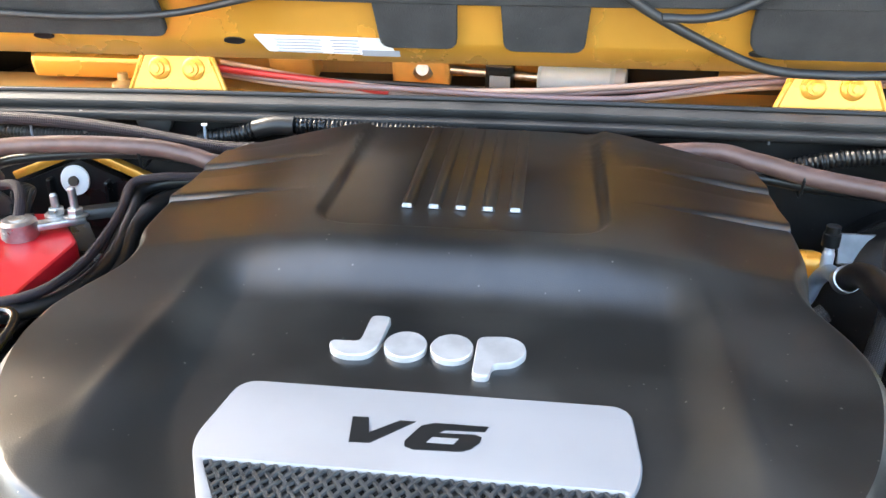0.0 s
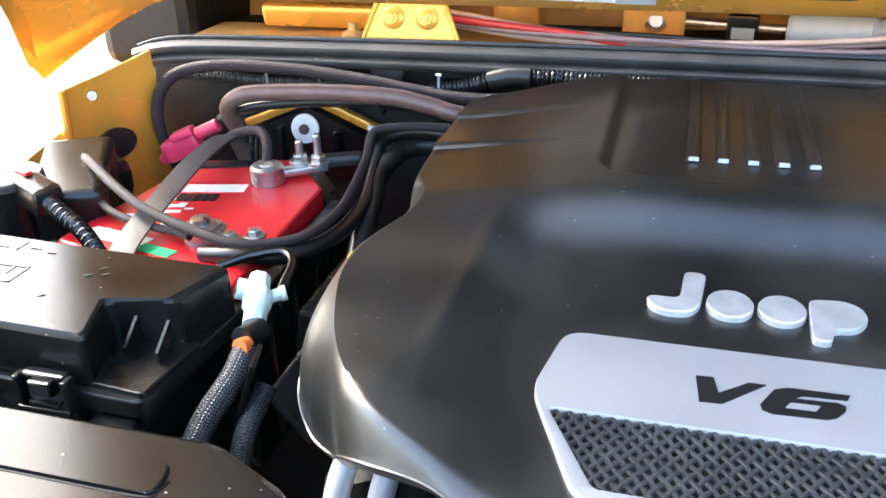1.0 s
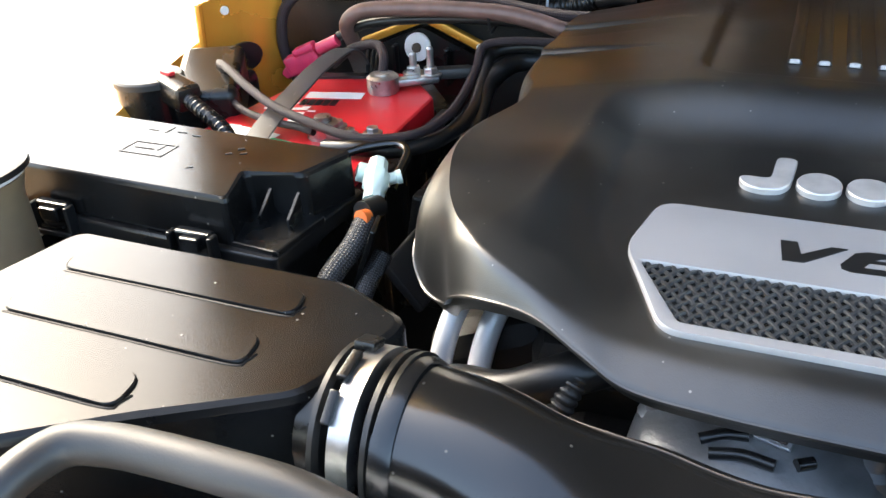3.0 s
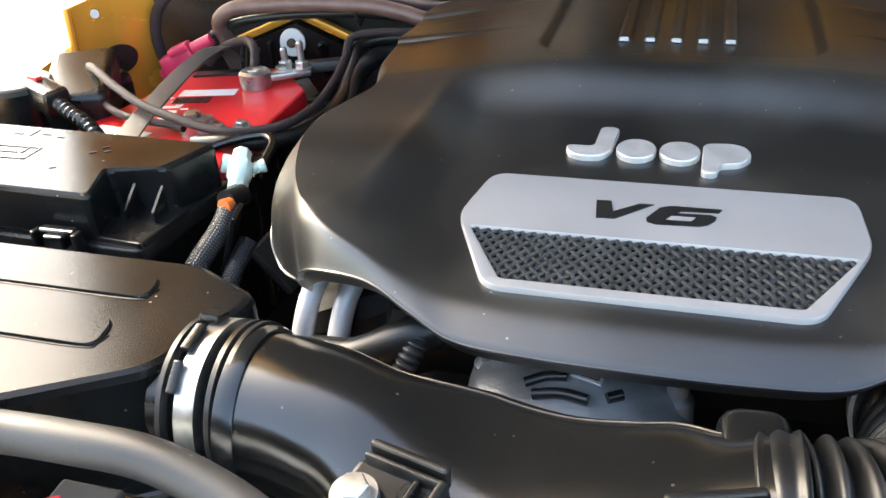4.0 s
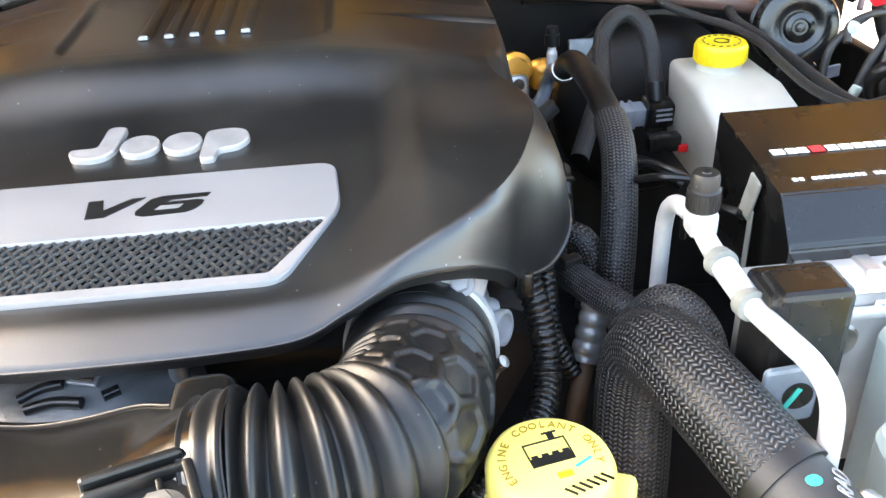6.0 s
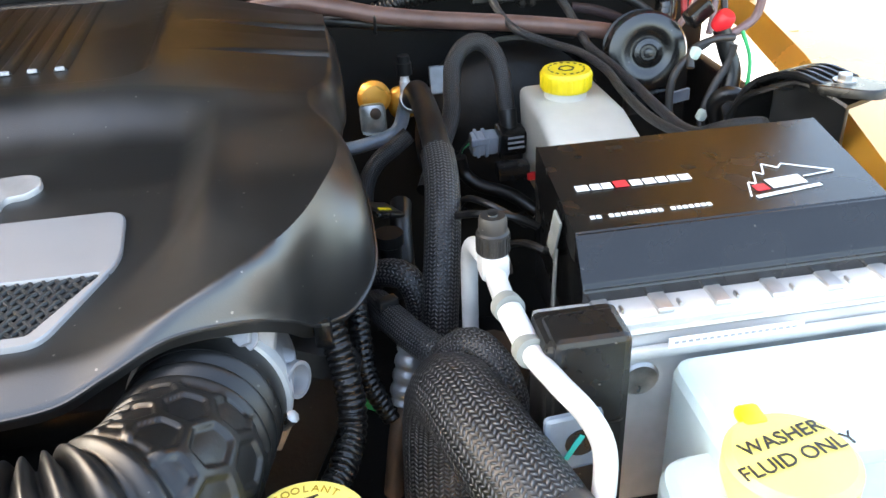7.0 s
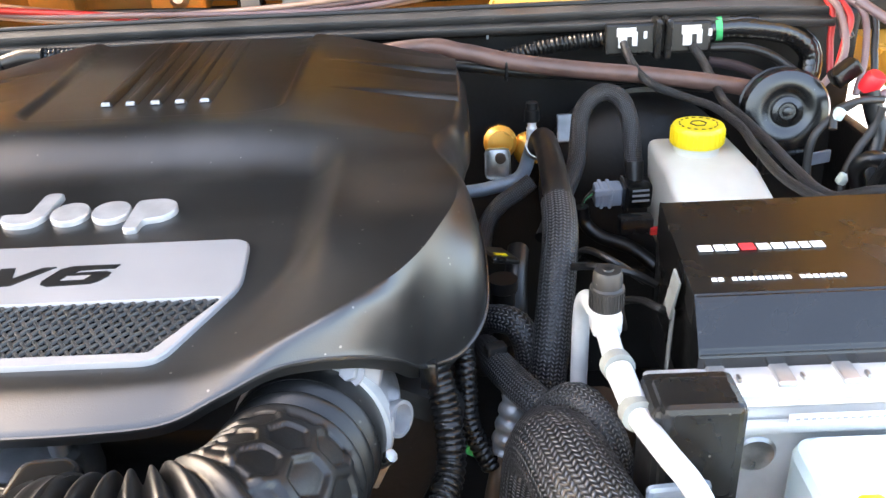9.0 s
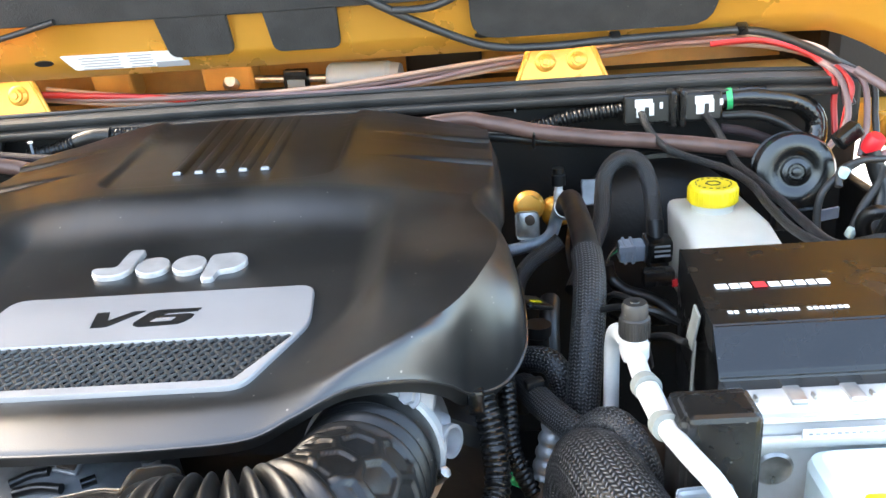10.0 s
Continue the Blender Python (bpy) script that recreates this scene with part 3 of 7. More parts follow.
slab([tuple(p) for p in rounded([(-0.0700, 0.4330), (-0.0660, 0.4220), (-0.0560, 0.4180), (-0.0430, 0.4195), (-0.0365, 0.4290), (-0.0335, 0.4640), (-0.0470, 0.4640), (-0.0490, 0.4330)], 0.005, 3)], 0.0045, BADGE, "badge_shape")
for x in (-0.0195, 0.0105):
    slab(oval(x, 0.4335, 0.0140, 0.0140), 0.0045, BADGE, "badge_shape")
slab([tuple(p) for p in rounded([(0.0255, 0.4060), (0.0365, 0.4060), (0.0370, 0.4190), (0.0510, 0.4210), (0.0590, 0.4320), (0.0560, 0.4440), (0.0460, 0.4490), (0.0260, 0.4470)], 0.0055, 4)], 0.0045, BADGE, "badge_shape")
# black slanted lettering cut from plain outlines
def glyph(outline, mat, lift, name, label):
    shape_bm = bmesh.new()
    flat_points = [((u - 124) * 0.000315 + 0.0008 + CX, 0.3615 - (w - 0.035 * u) * 0.00039) for u, w in outline]
    low = [shape_bm.verts.new((x, y, floor_z(y) + 0.0030)) for x, y in flat_points]
    top = [shape_bm.verts.new((x, y, floor_z(y) + lift)) for x, y in flat_points]
    shape_bm.faces.new(top)
    for k in range(len(low)):
        m = (k + 1) % len(low)
        shape_bm.faces.new((low[k], low[m], top[m], top[k]))
    return part(name, shape_bm, mat, cover, label, flat=True)


glyph([(0, 0), (30, 0), (38, 32), (88, 4), (116, 5), (44, 53), (7, 53)], BLACK_INK, 0.0043, "letter_v", "black slanted letter V")
glyph([(248, 9), (242, 20), (172, 20), (160, 27), (226, 27), (238, 32), (236, 42), (222, 56), (206, 62), (122, 62), (106, 56), (104, 46), (128, 13), (150, 6)], BLACK_INK, 0.0043, "figure_six", "black slanted squared figure 6")
glyph([(152, 37), (198, 38), (190, 49), (143, 48)], SILVER, 0.0046, "figure_counter", "silver opening of the figure 6")

# dark engine mass below the cover
engine = thing("engine_block", (0, 0.5, 0.62), "dark grimy engine block under its cover", "engine")
part("block", box(None, (-0.015, 0.55, 0.84), (0.36, 0.50, 0.42), 0.03), DARK, engine)
part("front_cover", box(None, (-0.02, 0.30, 0.82), (0.30, 0.06, 0.36), 0.02), DARK, engine)
for s in (-1, 1):
    part("cylinder_head", box(None, (-0.015 + s * 0.19, 0.55, 0.95), (0.10, 0.44, 0.16), 0.02, (0, s * 25, 0)), DARK, engine)


# ---- air intake: filter box, duct, bellows, throttle ----
airbox = thing("air_filter_box", (-0.42, 0.21, 0.90), "black plastic air filter box with three raised lid pads", "air filter box")
AIR = rounded([(-0.560, 0.070), (-0.415, 0.076), (-0.349, 0.119), (-0.268, 0.170), (-0.246, 0.238), (-0.247, 0.252), (-0.300, 0.279), (-0.520, 0.279)], 0.012, 5)
part("lid", prism(None, AIR, 1.00, 1.081, 0.006, 0.995), LID_PLASTIC, airbox, "matt black lid with glossy worn patches")
part("tray", prism(None, rounded([(-0.57, 0.060), (-0.41, 0.066), (-0.345, 0.110), (-0.262, 0.160), (-0.238, 0.240), (-0.240, 0.262), (-0.300, 0.290), (-0.535, 0.288)], 0.014, 5), 0.86, 1.002, 0.004, 1.0), PLASTIC, airbox)
for x0, x1, y0, y1 in ((-0.489, -0.311, 0.2305, 0.2555), (-0.489, -0.312, 0.1795, 0.2065), (-0.535, -0.354, 0.1270, 0.1540)):
    pad = rounded([(x0, y0), (x1, y0), (x1 - 0.004, y1), (x0 - 0.004, y1)], 0.010, 5)
    raised = part("raised_pad", prism(None, pad, 1.077, 1.0828, 0.0016), LID_PLASTIC, airbox)
    part("pad_edge", sweep(None, [(x0 + 0.004, y0 - 0.0012, 1.0806), ((x0 + x1) / 2, y0 - 0.0012, 1.0806), (x1 - 0.010, y0 - 0.0012, 1.0806), (x1 - 0.0015, y0 + 0.005, 1.0806), (x1 + 0.0006, y0 + 0.012, 1.0806)], 0.0011, 8), LID_PLASTIC, raised)
part("outlet_collar", lathe(None, (-0.262, 0.192, 1.046), [(0.0, -0.012), (0.033, -0.012), (0.034, 0.0), (0.034, 0.02), (0.0, 0.02)], 40, (0, 90, 0)), PLASTIC, airbox)

duct = thing("air_intake_duct", (-0.09, 0.16, 0.98), "smooth black plastic air intake duct", "intake duct")


def duct_section(a, s, length):
    """Round at both mouths; between them a flat top with a crisp rear edge that rolls off towards the front."""
    f = s / length
    flat = step01(0.20, 0.44, f) * (1 - step01(0.80, 0.99, f))
    c, n = math.cos(a), math.sin(a)
    wide = 1 + (0.42 if c > 0 else 0.24) * flat
    tall = 1 - 0.10 * flat
    power = 1 - (0.02 if c > 0 else 0.42) * flat
    roll = 0.26 * flat * (1 - step01(0.45, 0.80, f)) * (0.5 + 0.5 * c) ** 2 * max(0.0, n)
    return wide * math.copysign(abs(c) ** power, c), tall * math.copysign(abs(n) ** power, n) - roll


DUCT = [(-0.222, 0.188, 1.047), (-0.18, 0.184, 1.045), (-0.12, 0.170, 1.034), (-0.05, 0.157, 1.030), (0.02, 0.149, 1.045), (0.064, 0.147, 1.061)]
part("duct", sweep(None, DUCT, 0.045, 80, 0.004, section=duct_section), DUCT_PLASTIC, duct, "glossy moulded duct with a mould seam")
spine, reach = curve_points(DUCT, 0.006)
seam = []
for k in range(1, len(spine) - 3):
    f = k / (len(spine) - 1)
    ahead = (spine[k + 1] - spine[k - 1]).normalized()
    side = ahead.cross(Vector((0, 0, 1))).normalized()
    c, n = duct_section(2.50 - 0.36 * step01(0.2, 0.4, f), f * reach, reach)
    seam.append(spine[k] + (side * c + side.cross(ahead) * n) * 0.0452)
part("mould_seam", sweep(None, seam, 0.0006, 8, 0.004), SEAM_PLASTIC, duct, "thin mould seam with its gloss highlight painted pale")
part("flange", lathe(None, (-0.216, 0.188, 1.047), [(0.044, -0.006), (0.0478, -0.005), (0.0478, 0.003), (0.0462, 0.006), (0.044, 0.006)], 56, (0, 88, 0)), GLOSSY, duct)
bm = box(None, (0.043, 0.176, 1.081), (0.034, 0.044, 0.024), 0.011, (-4, 0, 4), 5)
part("moulded_boss", bm, DUCT_PLASTIC, duct)
clamp = thing("hose_clamp", (-0.246, 0.171, 1.0), "polished steel band clamp round the duct mouth", "hose clamp", "hose clamps")
lean = (0, 86, 0)
bm = lathe(None, (-0.238, 0.190, 1.047), [(0.0465, -0.0060), (0.0478, -0.0060), (0.0478, 0.0060), (0.0465, 0.0060)], 56, lean)
part("band", bm, STEEL, clamp, "polished steel band")
for dx in (-0.015, 0.014, 0.020):
    part("rubber_ring", lathe(None, (-0.238 + dx, 0.190, 1.047), [(0.044, -0.003), (0.0485, -0.0015), (0.0485, 0.0015), (0.044, 0.003)], 48, lean), RUBBER, clamp)
bm = box(None, (-0.244, 0.147, 1.030), (0.012, 0.008, 0.009), 0.001, (40, 0, 0))
lathe(bm, (-0.244, 0.142, 1.036), [(0, -0.007), (0.0042, -0.007), (0.0042, 0.007), (0, 0.008)], 10, (30, 90, 0))
part("clamp_screw", bm, STEEL, clamp)
bm = box(None, (-0.2475, 0.205, 1.0945), (0.012, 0.014, 0.005), 0.001, (-18, 0, 0))
box(bm, (-0.2475, 0.183, 1.0955), (0.006, 0.020, 0.004), 0.001, (8, 0, 0))
box(bm, (-0.2475, 0.160, 1.0860), (0.005, 0.018, 0.004), 0.001, (40, 0, 0))
part("band_retainer", bm, PLASTIC, clamp, "black plastic retainer on the band")

bellows = thing("intake_bellows", (0.12, 0.2, 0.98), "ribbed black rubber intake bellows bending to the throttle", "intake hose")
PATH_B = [(0.060, 0.147, 1.061), (0.090, 0.150, 1.060), (0.118, 0.164, 1.056), (0.137, 0.194, 1.047), (0.146, 0.238, 1.037), (0.152, 0.288, 1.027)]


def honeycomb(u, v, pitch):
    """Distance from a point to the nearest wall between six-sided cells."""
    near = []
    row = round(v / (pitch * 0.866))
    for k in (row - 1, row, row + 1):
        shift = 0.5 * pitch * (k % 2)
        col = round((u - shift) / pitch)
        near += [math.hypot(u - shift - (col + d) * pitch, v - k * pitch * 0.866) for d in (-1, 0, 1)]
    near.sort()
    return 0.5 * (near[1] - near[0])


def bellows_section(a, s, length):
    """Rounded convolutions; on the outside of the bend a smooth pad embossed with raised ribs round sunk cells."""
    f = s / length
    turns = s / 0.0112 if f < 0.66 else 0.66 * length / 0.0112 + (s - 0.66 * length) / 0.0165
    ring = (0.5 + 0.5 * math.cos(2 * math.pi * turns)) ** 0.7
    inward = 0.5 - 0.5 * math.cos(a) if f > 0.3 else 0.0
    folds = 1.02 - (0.20 - 0.10 * inward) * (1 - ring)
    pad = step01(0.34, 0.41, f) * (1 - step01(0.64, 0.70, f)) * step01(-0.15, 0.15, a if a < 4 else a - 2 * math.pi) * (1 - step01(2.0, 2.35, a))
    cell = honeycomb(s + 0.006, a * 0.045, 0.0255)
    lattice = 1.03 - 0.055 * step01(0.0021, 0.0034, cell)
    r = folds + (lattice - folds) * pad
    return r * math.cos(a), r * math.sin(a)


part("hose", sweep(None, PATH_B, 0.0445, 220, 0.0009, None, True, bellows_section), RUBBER, bellows, "ribbed soft black rubber hose", angle=70)
part("duct_cuff", sweep(None, [(0.052, 0.148, 1.057), (0.060, 0.148, 1.0595), (0.068, 0.148, 1.061)], 0.0462, 48, 0.0009, lambda s, l: 1 - 0.045 * (0.5 + 0.5 * math.cos(2 * math.pi * s / 0.0054))), RUBBER, bellows)
part("cuff", sweep(None, [(0.149, 0.262, 1.032), (0.152, 0.290, 1.027)], 0.0460, 48, 0.004), RUBBER, bellows)

throttle = thing("throttle_body", (0.17, 0.31, 0.98), "cast aluminium throttle body with hose port", "throttle body")
bm = lathe(None, (0.154, 0.302, 1.024), [(0, -0.012), (0.047, -0.012), (0.047, 0.004), (0.045, 0.006), (0.045, 0.035), (0, 0.035)], 48, (-102, 0, -5))
part("housing", bm, THROTTLE_CAST, throttle)
bm = lathe(None, (0.1515, 0.285, 1.0275), [(0.0468, -0.0065), (0.0487, -0.0065), (0.0487, 0.0065), (0.0468, 0.0065)], 56, (-102, 0, -5))
part("clamp_band", bm, WHITE_ALLOY, throttle, "bright steel clamp band")
bm = box(None, (0.183, 0.300, 1.054), (0.022, 0.018, 0.042), 0.006, (0, 12, 0))
box(bm, (0.190, 0.303, 1.030), (0.022, 0.016, 0.030), 0.005, (0, 20, 0))
part("lug", bm, THROTTLE_CAST, throttle)
hex_bolt("flange_bolt", (0.178, 0.286, 1.069), 0.0058, throttle, THROTTLE_CAST, (48, -22, 0))
bm = lathe(None, (0.184, 0.304, 1.027), [(0, -0.01), (0.0105, -0.01), (0.0105, 0.020), (0.0118, 0.022), (0.0118, 0.026), (0.0095, 0.026), (0.008, 0.016), (0, 0.016)], 28, (0, 82, -35))
part("hose_port", bm, THROTTLE_CAST, throttle)
bm = box(None, (0.190, 0.266, 1.012), (0.008, 0.010, 0.020), 0.001, (0, 30, 20))
lathe(bm, (0.196, 0.263, 1.022), [(0, -0.006), (0.0042, -0.006), (0.0042, 0.007), (0, 0.008)], 8, (20, 40, 0))
part("clamp_screw", bm, STEEL, throttle)
bm = box(None, (0.222, 0.318, 1.045), (0.012, 0.014, 0.02), 0.003)
part("sensor_plug", bm, PLASTIC, throttle)

alternator = thing("alternator", (-0.04, 0.29, 0.93), "dusty dark alternator with slotted end housing", "alternator")
bm = lathe(None, (-0.050, 0.272, 0.995), [(0.068, -0.05), (0.069, 0.020), (0.066, 0.034), (0.058, 0.044), (0.042, 0.051), (0.022, 0.055), (0, 0.056)], 56, (12, 0, 0))
part("housing", bm, CAST, alternator)
for slot in (((-0.078, 0.246, 1.0455), (-0.066, 0.2505, 1.0485), (-0.054, 0.2515, 1.050)), ((-0.072, 0.238, 1.0445), (-0.056, 0.2385, 1.0475), (-0.040, 0.236, 1.0475)), ((-0.030, 0.241, 1.0465), (-0.022, 0.246, 1.0465))):
    part("vent_slot", sweep(None, [(x, y, z - 0.0012) for x, y, z in slot], 0.0034, 10, 0.002), BLACK_INK, alternator)
bm = box(None, (-0.0415, 0.2530, 1.0522), (0.0145, 0.0070, 0.0034), 0.0008, (28, 0, -18))
part("rusty_window", bm, RUST, alternator)
bm = box(None, (-0.0415, 0.2535, 1.0515), (0.020, 0.012, 0.003), 0.001, (28, 0, -18))
part("window_frame", bm, CAST, alternator)
for x, y in ((-0.105, 0.272), (0.008, 0.262)):
    bm = lathe(None, (x, y, 0.99), [(0.010, -0.03), (0.010, 0.045), (0.006, 0.048), (0.006, 0.058), (0, 0.058)], 14)
    part("mounting_boss", bm, CAST, alternator)

for x in (-0.252, -0.224):
    bm = sweep(None, [(x + 0.012, 0.370, 1.062), (x + 0.006, 0.352, 1.046), (x - 0.002, 0.330, 1.024), (x - 0.006, 0.312, 0.985), (x - 0.006, 0.305, 0.93)], 0.0083, 16)
    solo("coolant_pipe", bm, PIPE, "bare aluminium coolant pipe dropping beside the engine", "pipe", "aluminium pipes")
bm = sweep(None, [(-0.275, 0.292, 0.985), (-0.235, 0.288, 1.008), (-0.195, 0.276, 1.022), (-0.155, 0.276, 1.046), (-0.12, 0.30, 1.05)], 0.0135, 18)
solo("heater_hose", bm, RUBBER, "thick black rubber heater hose", "hose")
bm = sweep(None, [(-0.148, 0.275, 1.052), (-0.155, 0.262, 1.036), (-0.164, 0.252, 1.01), (-0.166, 0.248, 0.96)], 0.0078, 14, 0.0012, ribbed(0.0045, 0.2))
solo("wire_loom", bm, GREY_RUBBER, "dusty split loom tube under the cover", "wire loom", "wire looms")

# ---- fuse box ----
fuse = thing("fuse_box", (-0.53, 0.42, 0.90), "black plastic fuse box with clipped lid", "fuse box")
LID = rounded([(-0.668, 0.357), (-0.440, 0.348), (-0.456, 0.396), (-0.408, 0.407), (-0.391, 0.462), (-0.660, 0.474)], 0.006, 3)
part("lid", prism(None, LID, 1.044, 1.084, 0.0045, 0.995), LID_PLASTIC, fuse, "black lid, its outer end bleached by glare")
part("lid_step", prism(None, rounded([(-0.448, 0.349), (-0.400, 0.345), (-0.394, 0.412), (-0.458, 0.400)], 0.004, 3), 1.036, 1.047, 0.002), PLASTIC, fuse)
for x in (-0.436, -0.410):
    bm = prism(None, [(-0.0012, -0.010), (0.0012, -0.010), (0.0012, 0.010), (-0.0012, 0.010)], 0, 0.017, 0.0, 1.0, (0, 0.75), pose(x, 0.390, 1.046))
    part("stiffening_web", bm, PLASTIC, fuse)
part("skirt_flange", prism(None, rounded([(-0.680, 0.352), (-0.398, 0.340), (-0.390, 0.474), (-0.672, 0.496)], 0.008, 4), 1.030, 1.043, 0.003), PLASTIC, fuse)
part("base", prism(None, rounded([(-0.672, 0.360), (-0.404, 0.348), (-0.398, 0.468), (-0.664, 0.488)], 0.01, 4), 0.90, 1.031, 0.0), PLASTIC, fuse)
for x, y in ((-0.618, 0.350), (-0.470, 0.343)):
    bm = box(None, (x, y - 0.002, 1.046), (0.034, 0.009, 0.022), 0.002)
    clip = part("clip", bm, GLOSSY, fuse)
    for dx in (-0.019, 0.019):
        part("clip_post", box(None, (x + dx, y - 0.006, 1.043), (0.004, 0.010, 0.026), 0.001), PLASTIC, clip)
    part("clip_bar", box(None, (x, y - 0.011, 1.031), (0.042, 0.004, 0.005), 0.001), PLASTIC, clip)
    bm = box(None, (x, y - 0.009, 1.048), (0.018, 0.006, 0.012), 0.0015)
    box(bm, (x, y - 0.008, 1.036), (0.024, 0.006, 0.003), 0.001)
    part("clip_tongue", bm, GLOSSY, clip)
for k in range(7):
    part("base_rib", box(None, (-0.655 + 0.040 * k, 0.3565 - 0.0018 * k, 0.99), (0.004, 0.010, 0.07), 0.001), PLASTIC, fuse)
part("base_ledge", box(None, (-0.538, 0.350, 1.012), (0.262, 0.012, 0.006), 0.0015, (0, 0, -2.5)), PLASTIC, fuse)
for x, y in ((-0.424, 0.338), (-0.650, 0.348)):
    bm = lathe(None, (x, y, 1.018), [(0.0, -0.02), (0.017, -0.02), (0.017, 0.006), (0.013, 0.008), (0, 0.008)], 20)
    part("post_boss", bm, PLASTIC, fuse)
for x, y, w, d, turn in ((-0.590, 0.452, 0.010, 0.0015, 0), (-0.575, 0.456, 0.0015, 0.014, 0), (-0.560, 0.454, 0.010, 0.0015, 0), (-0.542, 0.45, 0.008, 0.0015, 0),
                         (-0.565, 0.425, 0.045, 0.0015, 0), (-0.565, 0.402, 0.045, 0.0015, 0), (-0.5868, 0.4135, 0.0015, 0.024, 0), (-0.5432, 0.4135, 0.0015, 0.024, 0),
                         (-0.57, 0.414, 0.02, 0.0015, 0), (-0.555, 0.418, 0.0015, 0.010, 0), (-0.485, 0.436, 0.006, 0.002, 35), (-0.478, 0.428, 0.006, 0.002, 35), (-0.49, 0.424, 0.006, 0.002, 35), (-0.505, 0.39, 0.006, 0.002, 35)):
    part("moulded_mark", box(None, (x, y, 1.0842), (w, d, 0.0008), 0, (0, 0, turn)), PLASTIC, fuse, flat=True)

# ---- battery ----
battery = thing("car_battery", (-0.52, 0.65, 0.86), "bright red car battery with plastic lid and lead posts", "battery")
BAT = rounded([(-0.628, 0.548), (-0.420, 0.500), (-0.428, 0.720), (-0.490, 0.795), (-0.600, 0.770)], 0.008, 3)
part("case", prism(None, BAT, 0.86, 1.022, 0.0), RED, battery)
part("lid", prism(None, BAT, 1.0225, 1.040, 0.004), RED, battery)
bm = prism(None, rounded([(-0.59, 0.742), (-0.505, 0.768), (-0.512, 0.782), (-0.59, 0.758)], 0.003, 2), 1.036, 1.043, 0.001)
part("handle_slot", bm, BLACK_INK, battery)
for x, y in ((-0.492, 0.722), (-0.490, 0.580)):
    bm = lathe(None, (x, y, 1.038), [(0.017, 0), (0.017, 0.004), (0.0095, 0.005), (0.0085, 0.024), (0, 0.025)], 24)
    part("post", bm, STEEL, battery)
part("sticker", box(None, (-0.540, 0.694, 1.0404), (0.066, 0.020, 0.0006), 0, (0, 0, 12)), STICKER, battery, "white printed sticker", flat=True)
for k in range(5):
    part("black_print_bar", box(None, (-0.563 + 0.0085 * k, 0.664 + 0.0018 * k, 1.0405), (0.0072, 0.018, 0.0006), 0, (0, 0, 12)), BLACK_INK, battery, "unreadable black print", flat=True)
for x, y, w in ((-0.572, 0.640, 0.05), (-0.560, 0.628, 0.032), (-0.575, 0.616, 0.04), (-0.605, 0.575, 0.03)):
    part("white_print_bar", box(None, (x, y, 1.0405), (w, 0.006, 0.0006), 0, (0, 0, 12)), STICKER, battery, "unreadable white print", flat=True)
for k in range(6):
    part("red_print_bar", box(None, (-0.600 + 0.012 * k, 0.690 - 0.010 * k, 1.0405), (0.009, 0.0035, 0.0005), 0, (0, 0, 12)), STICKER, battery, "small unreadable white print", flat=True)
part("white_label", box(None, (-0.572, 0.566, 1.0404), (0.07, 0.02, 0.0006), 0, (0, 0, -10)), STICKER, battery, flat=True)
part("green_print", box(None, (-0.520, 0.548, 1.0408), (0.04, 0.014, 0.0006), 0, (0, 0, -12)), GREEN, battery, flat=True)

def ribbon(path, width, thick, step=0.006):
    """A flat band that lies level along a smooth path."""
    points, length = curve_points(path, step)
    band_bm, before = bmesh.new(), None
    for k, c in enumerate(points):
        ahead = (points[min(k + 1, len(points) - 1)] - points[max(k - 1, 0)]).normalized()
        side = ahead.cross(Vector((0, 0, 1))).normalized()
        up = side.cross(ahead)
        ring = [band_bm.verts.new(c + side * width * u * 0.5 + up * thick * w) for u, w in ((-1, 0), (-0.96, 0.5), (-0.8, 0.55), (0, 0.7), (0.8, 0.55), (0.96, 0.5), (1, 0), (0.9, -0.5), (-0.9, -0.5))]
        for i in range(9):
            if before:
                band_bm.faces.new((before[i], before[(i + 1) % 9], ring[(i + 1) % 9], ring[i]))
        if before is None or k == len(points) - 1:
            band_bm.faces.new(ring)
        before = ring
    return band_bm


solo("battery_strap", ribbon([(-0.568, 0.822, 1.020), (-0.566, 0.800, 1.052), (-0.563, 0.765, 1.071), (-0.556, 0.69, 1.072), (-0.550, 0.623, 1.064), (-0.545, 0.560, 1.053), (-0.542, 0.525, 1.040), (-0.541, 0.512, 1.01)], 0.026, 0.003), STRAP, "dusty grey rubber battery hold-down strap", "strap")

shield = thing("battery_shield", (-0.415, 0.60, 0.87), "black plastic shield beside the battery", "battery shield")
part("panel", prism(None, rounded([(-0.420, 0.492), (-0.408, 0.490), (-0.405, 0.725), (-0.470, 0.815), (-0.485, 0.80), (-0.424, 0.72)], 0.004, 2), 0.86, 1.022, 0.002), PLASTIC, shield)
for y in (0.53, 0.58, 0.63, 0.68):
    part("rib", box(None, (-0.404, y, 0.945), (0.008, 0.005, 0.15), 0.0015), PLASTIC, shield)
part("top_rim", box(None, (-0.411, 0.607, 1.024), (0.018, 0.232, 0.006), 0.002, (0, 0, 0)), PLASTIC, shield)

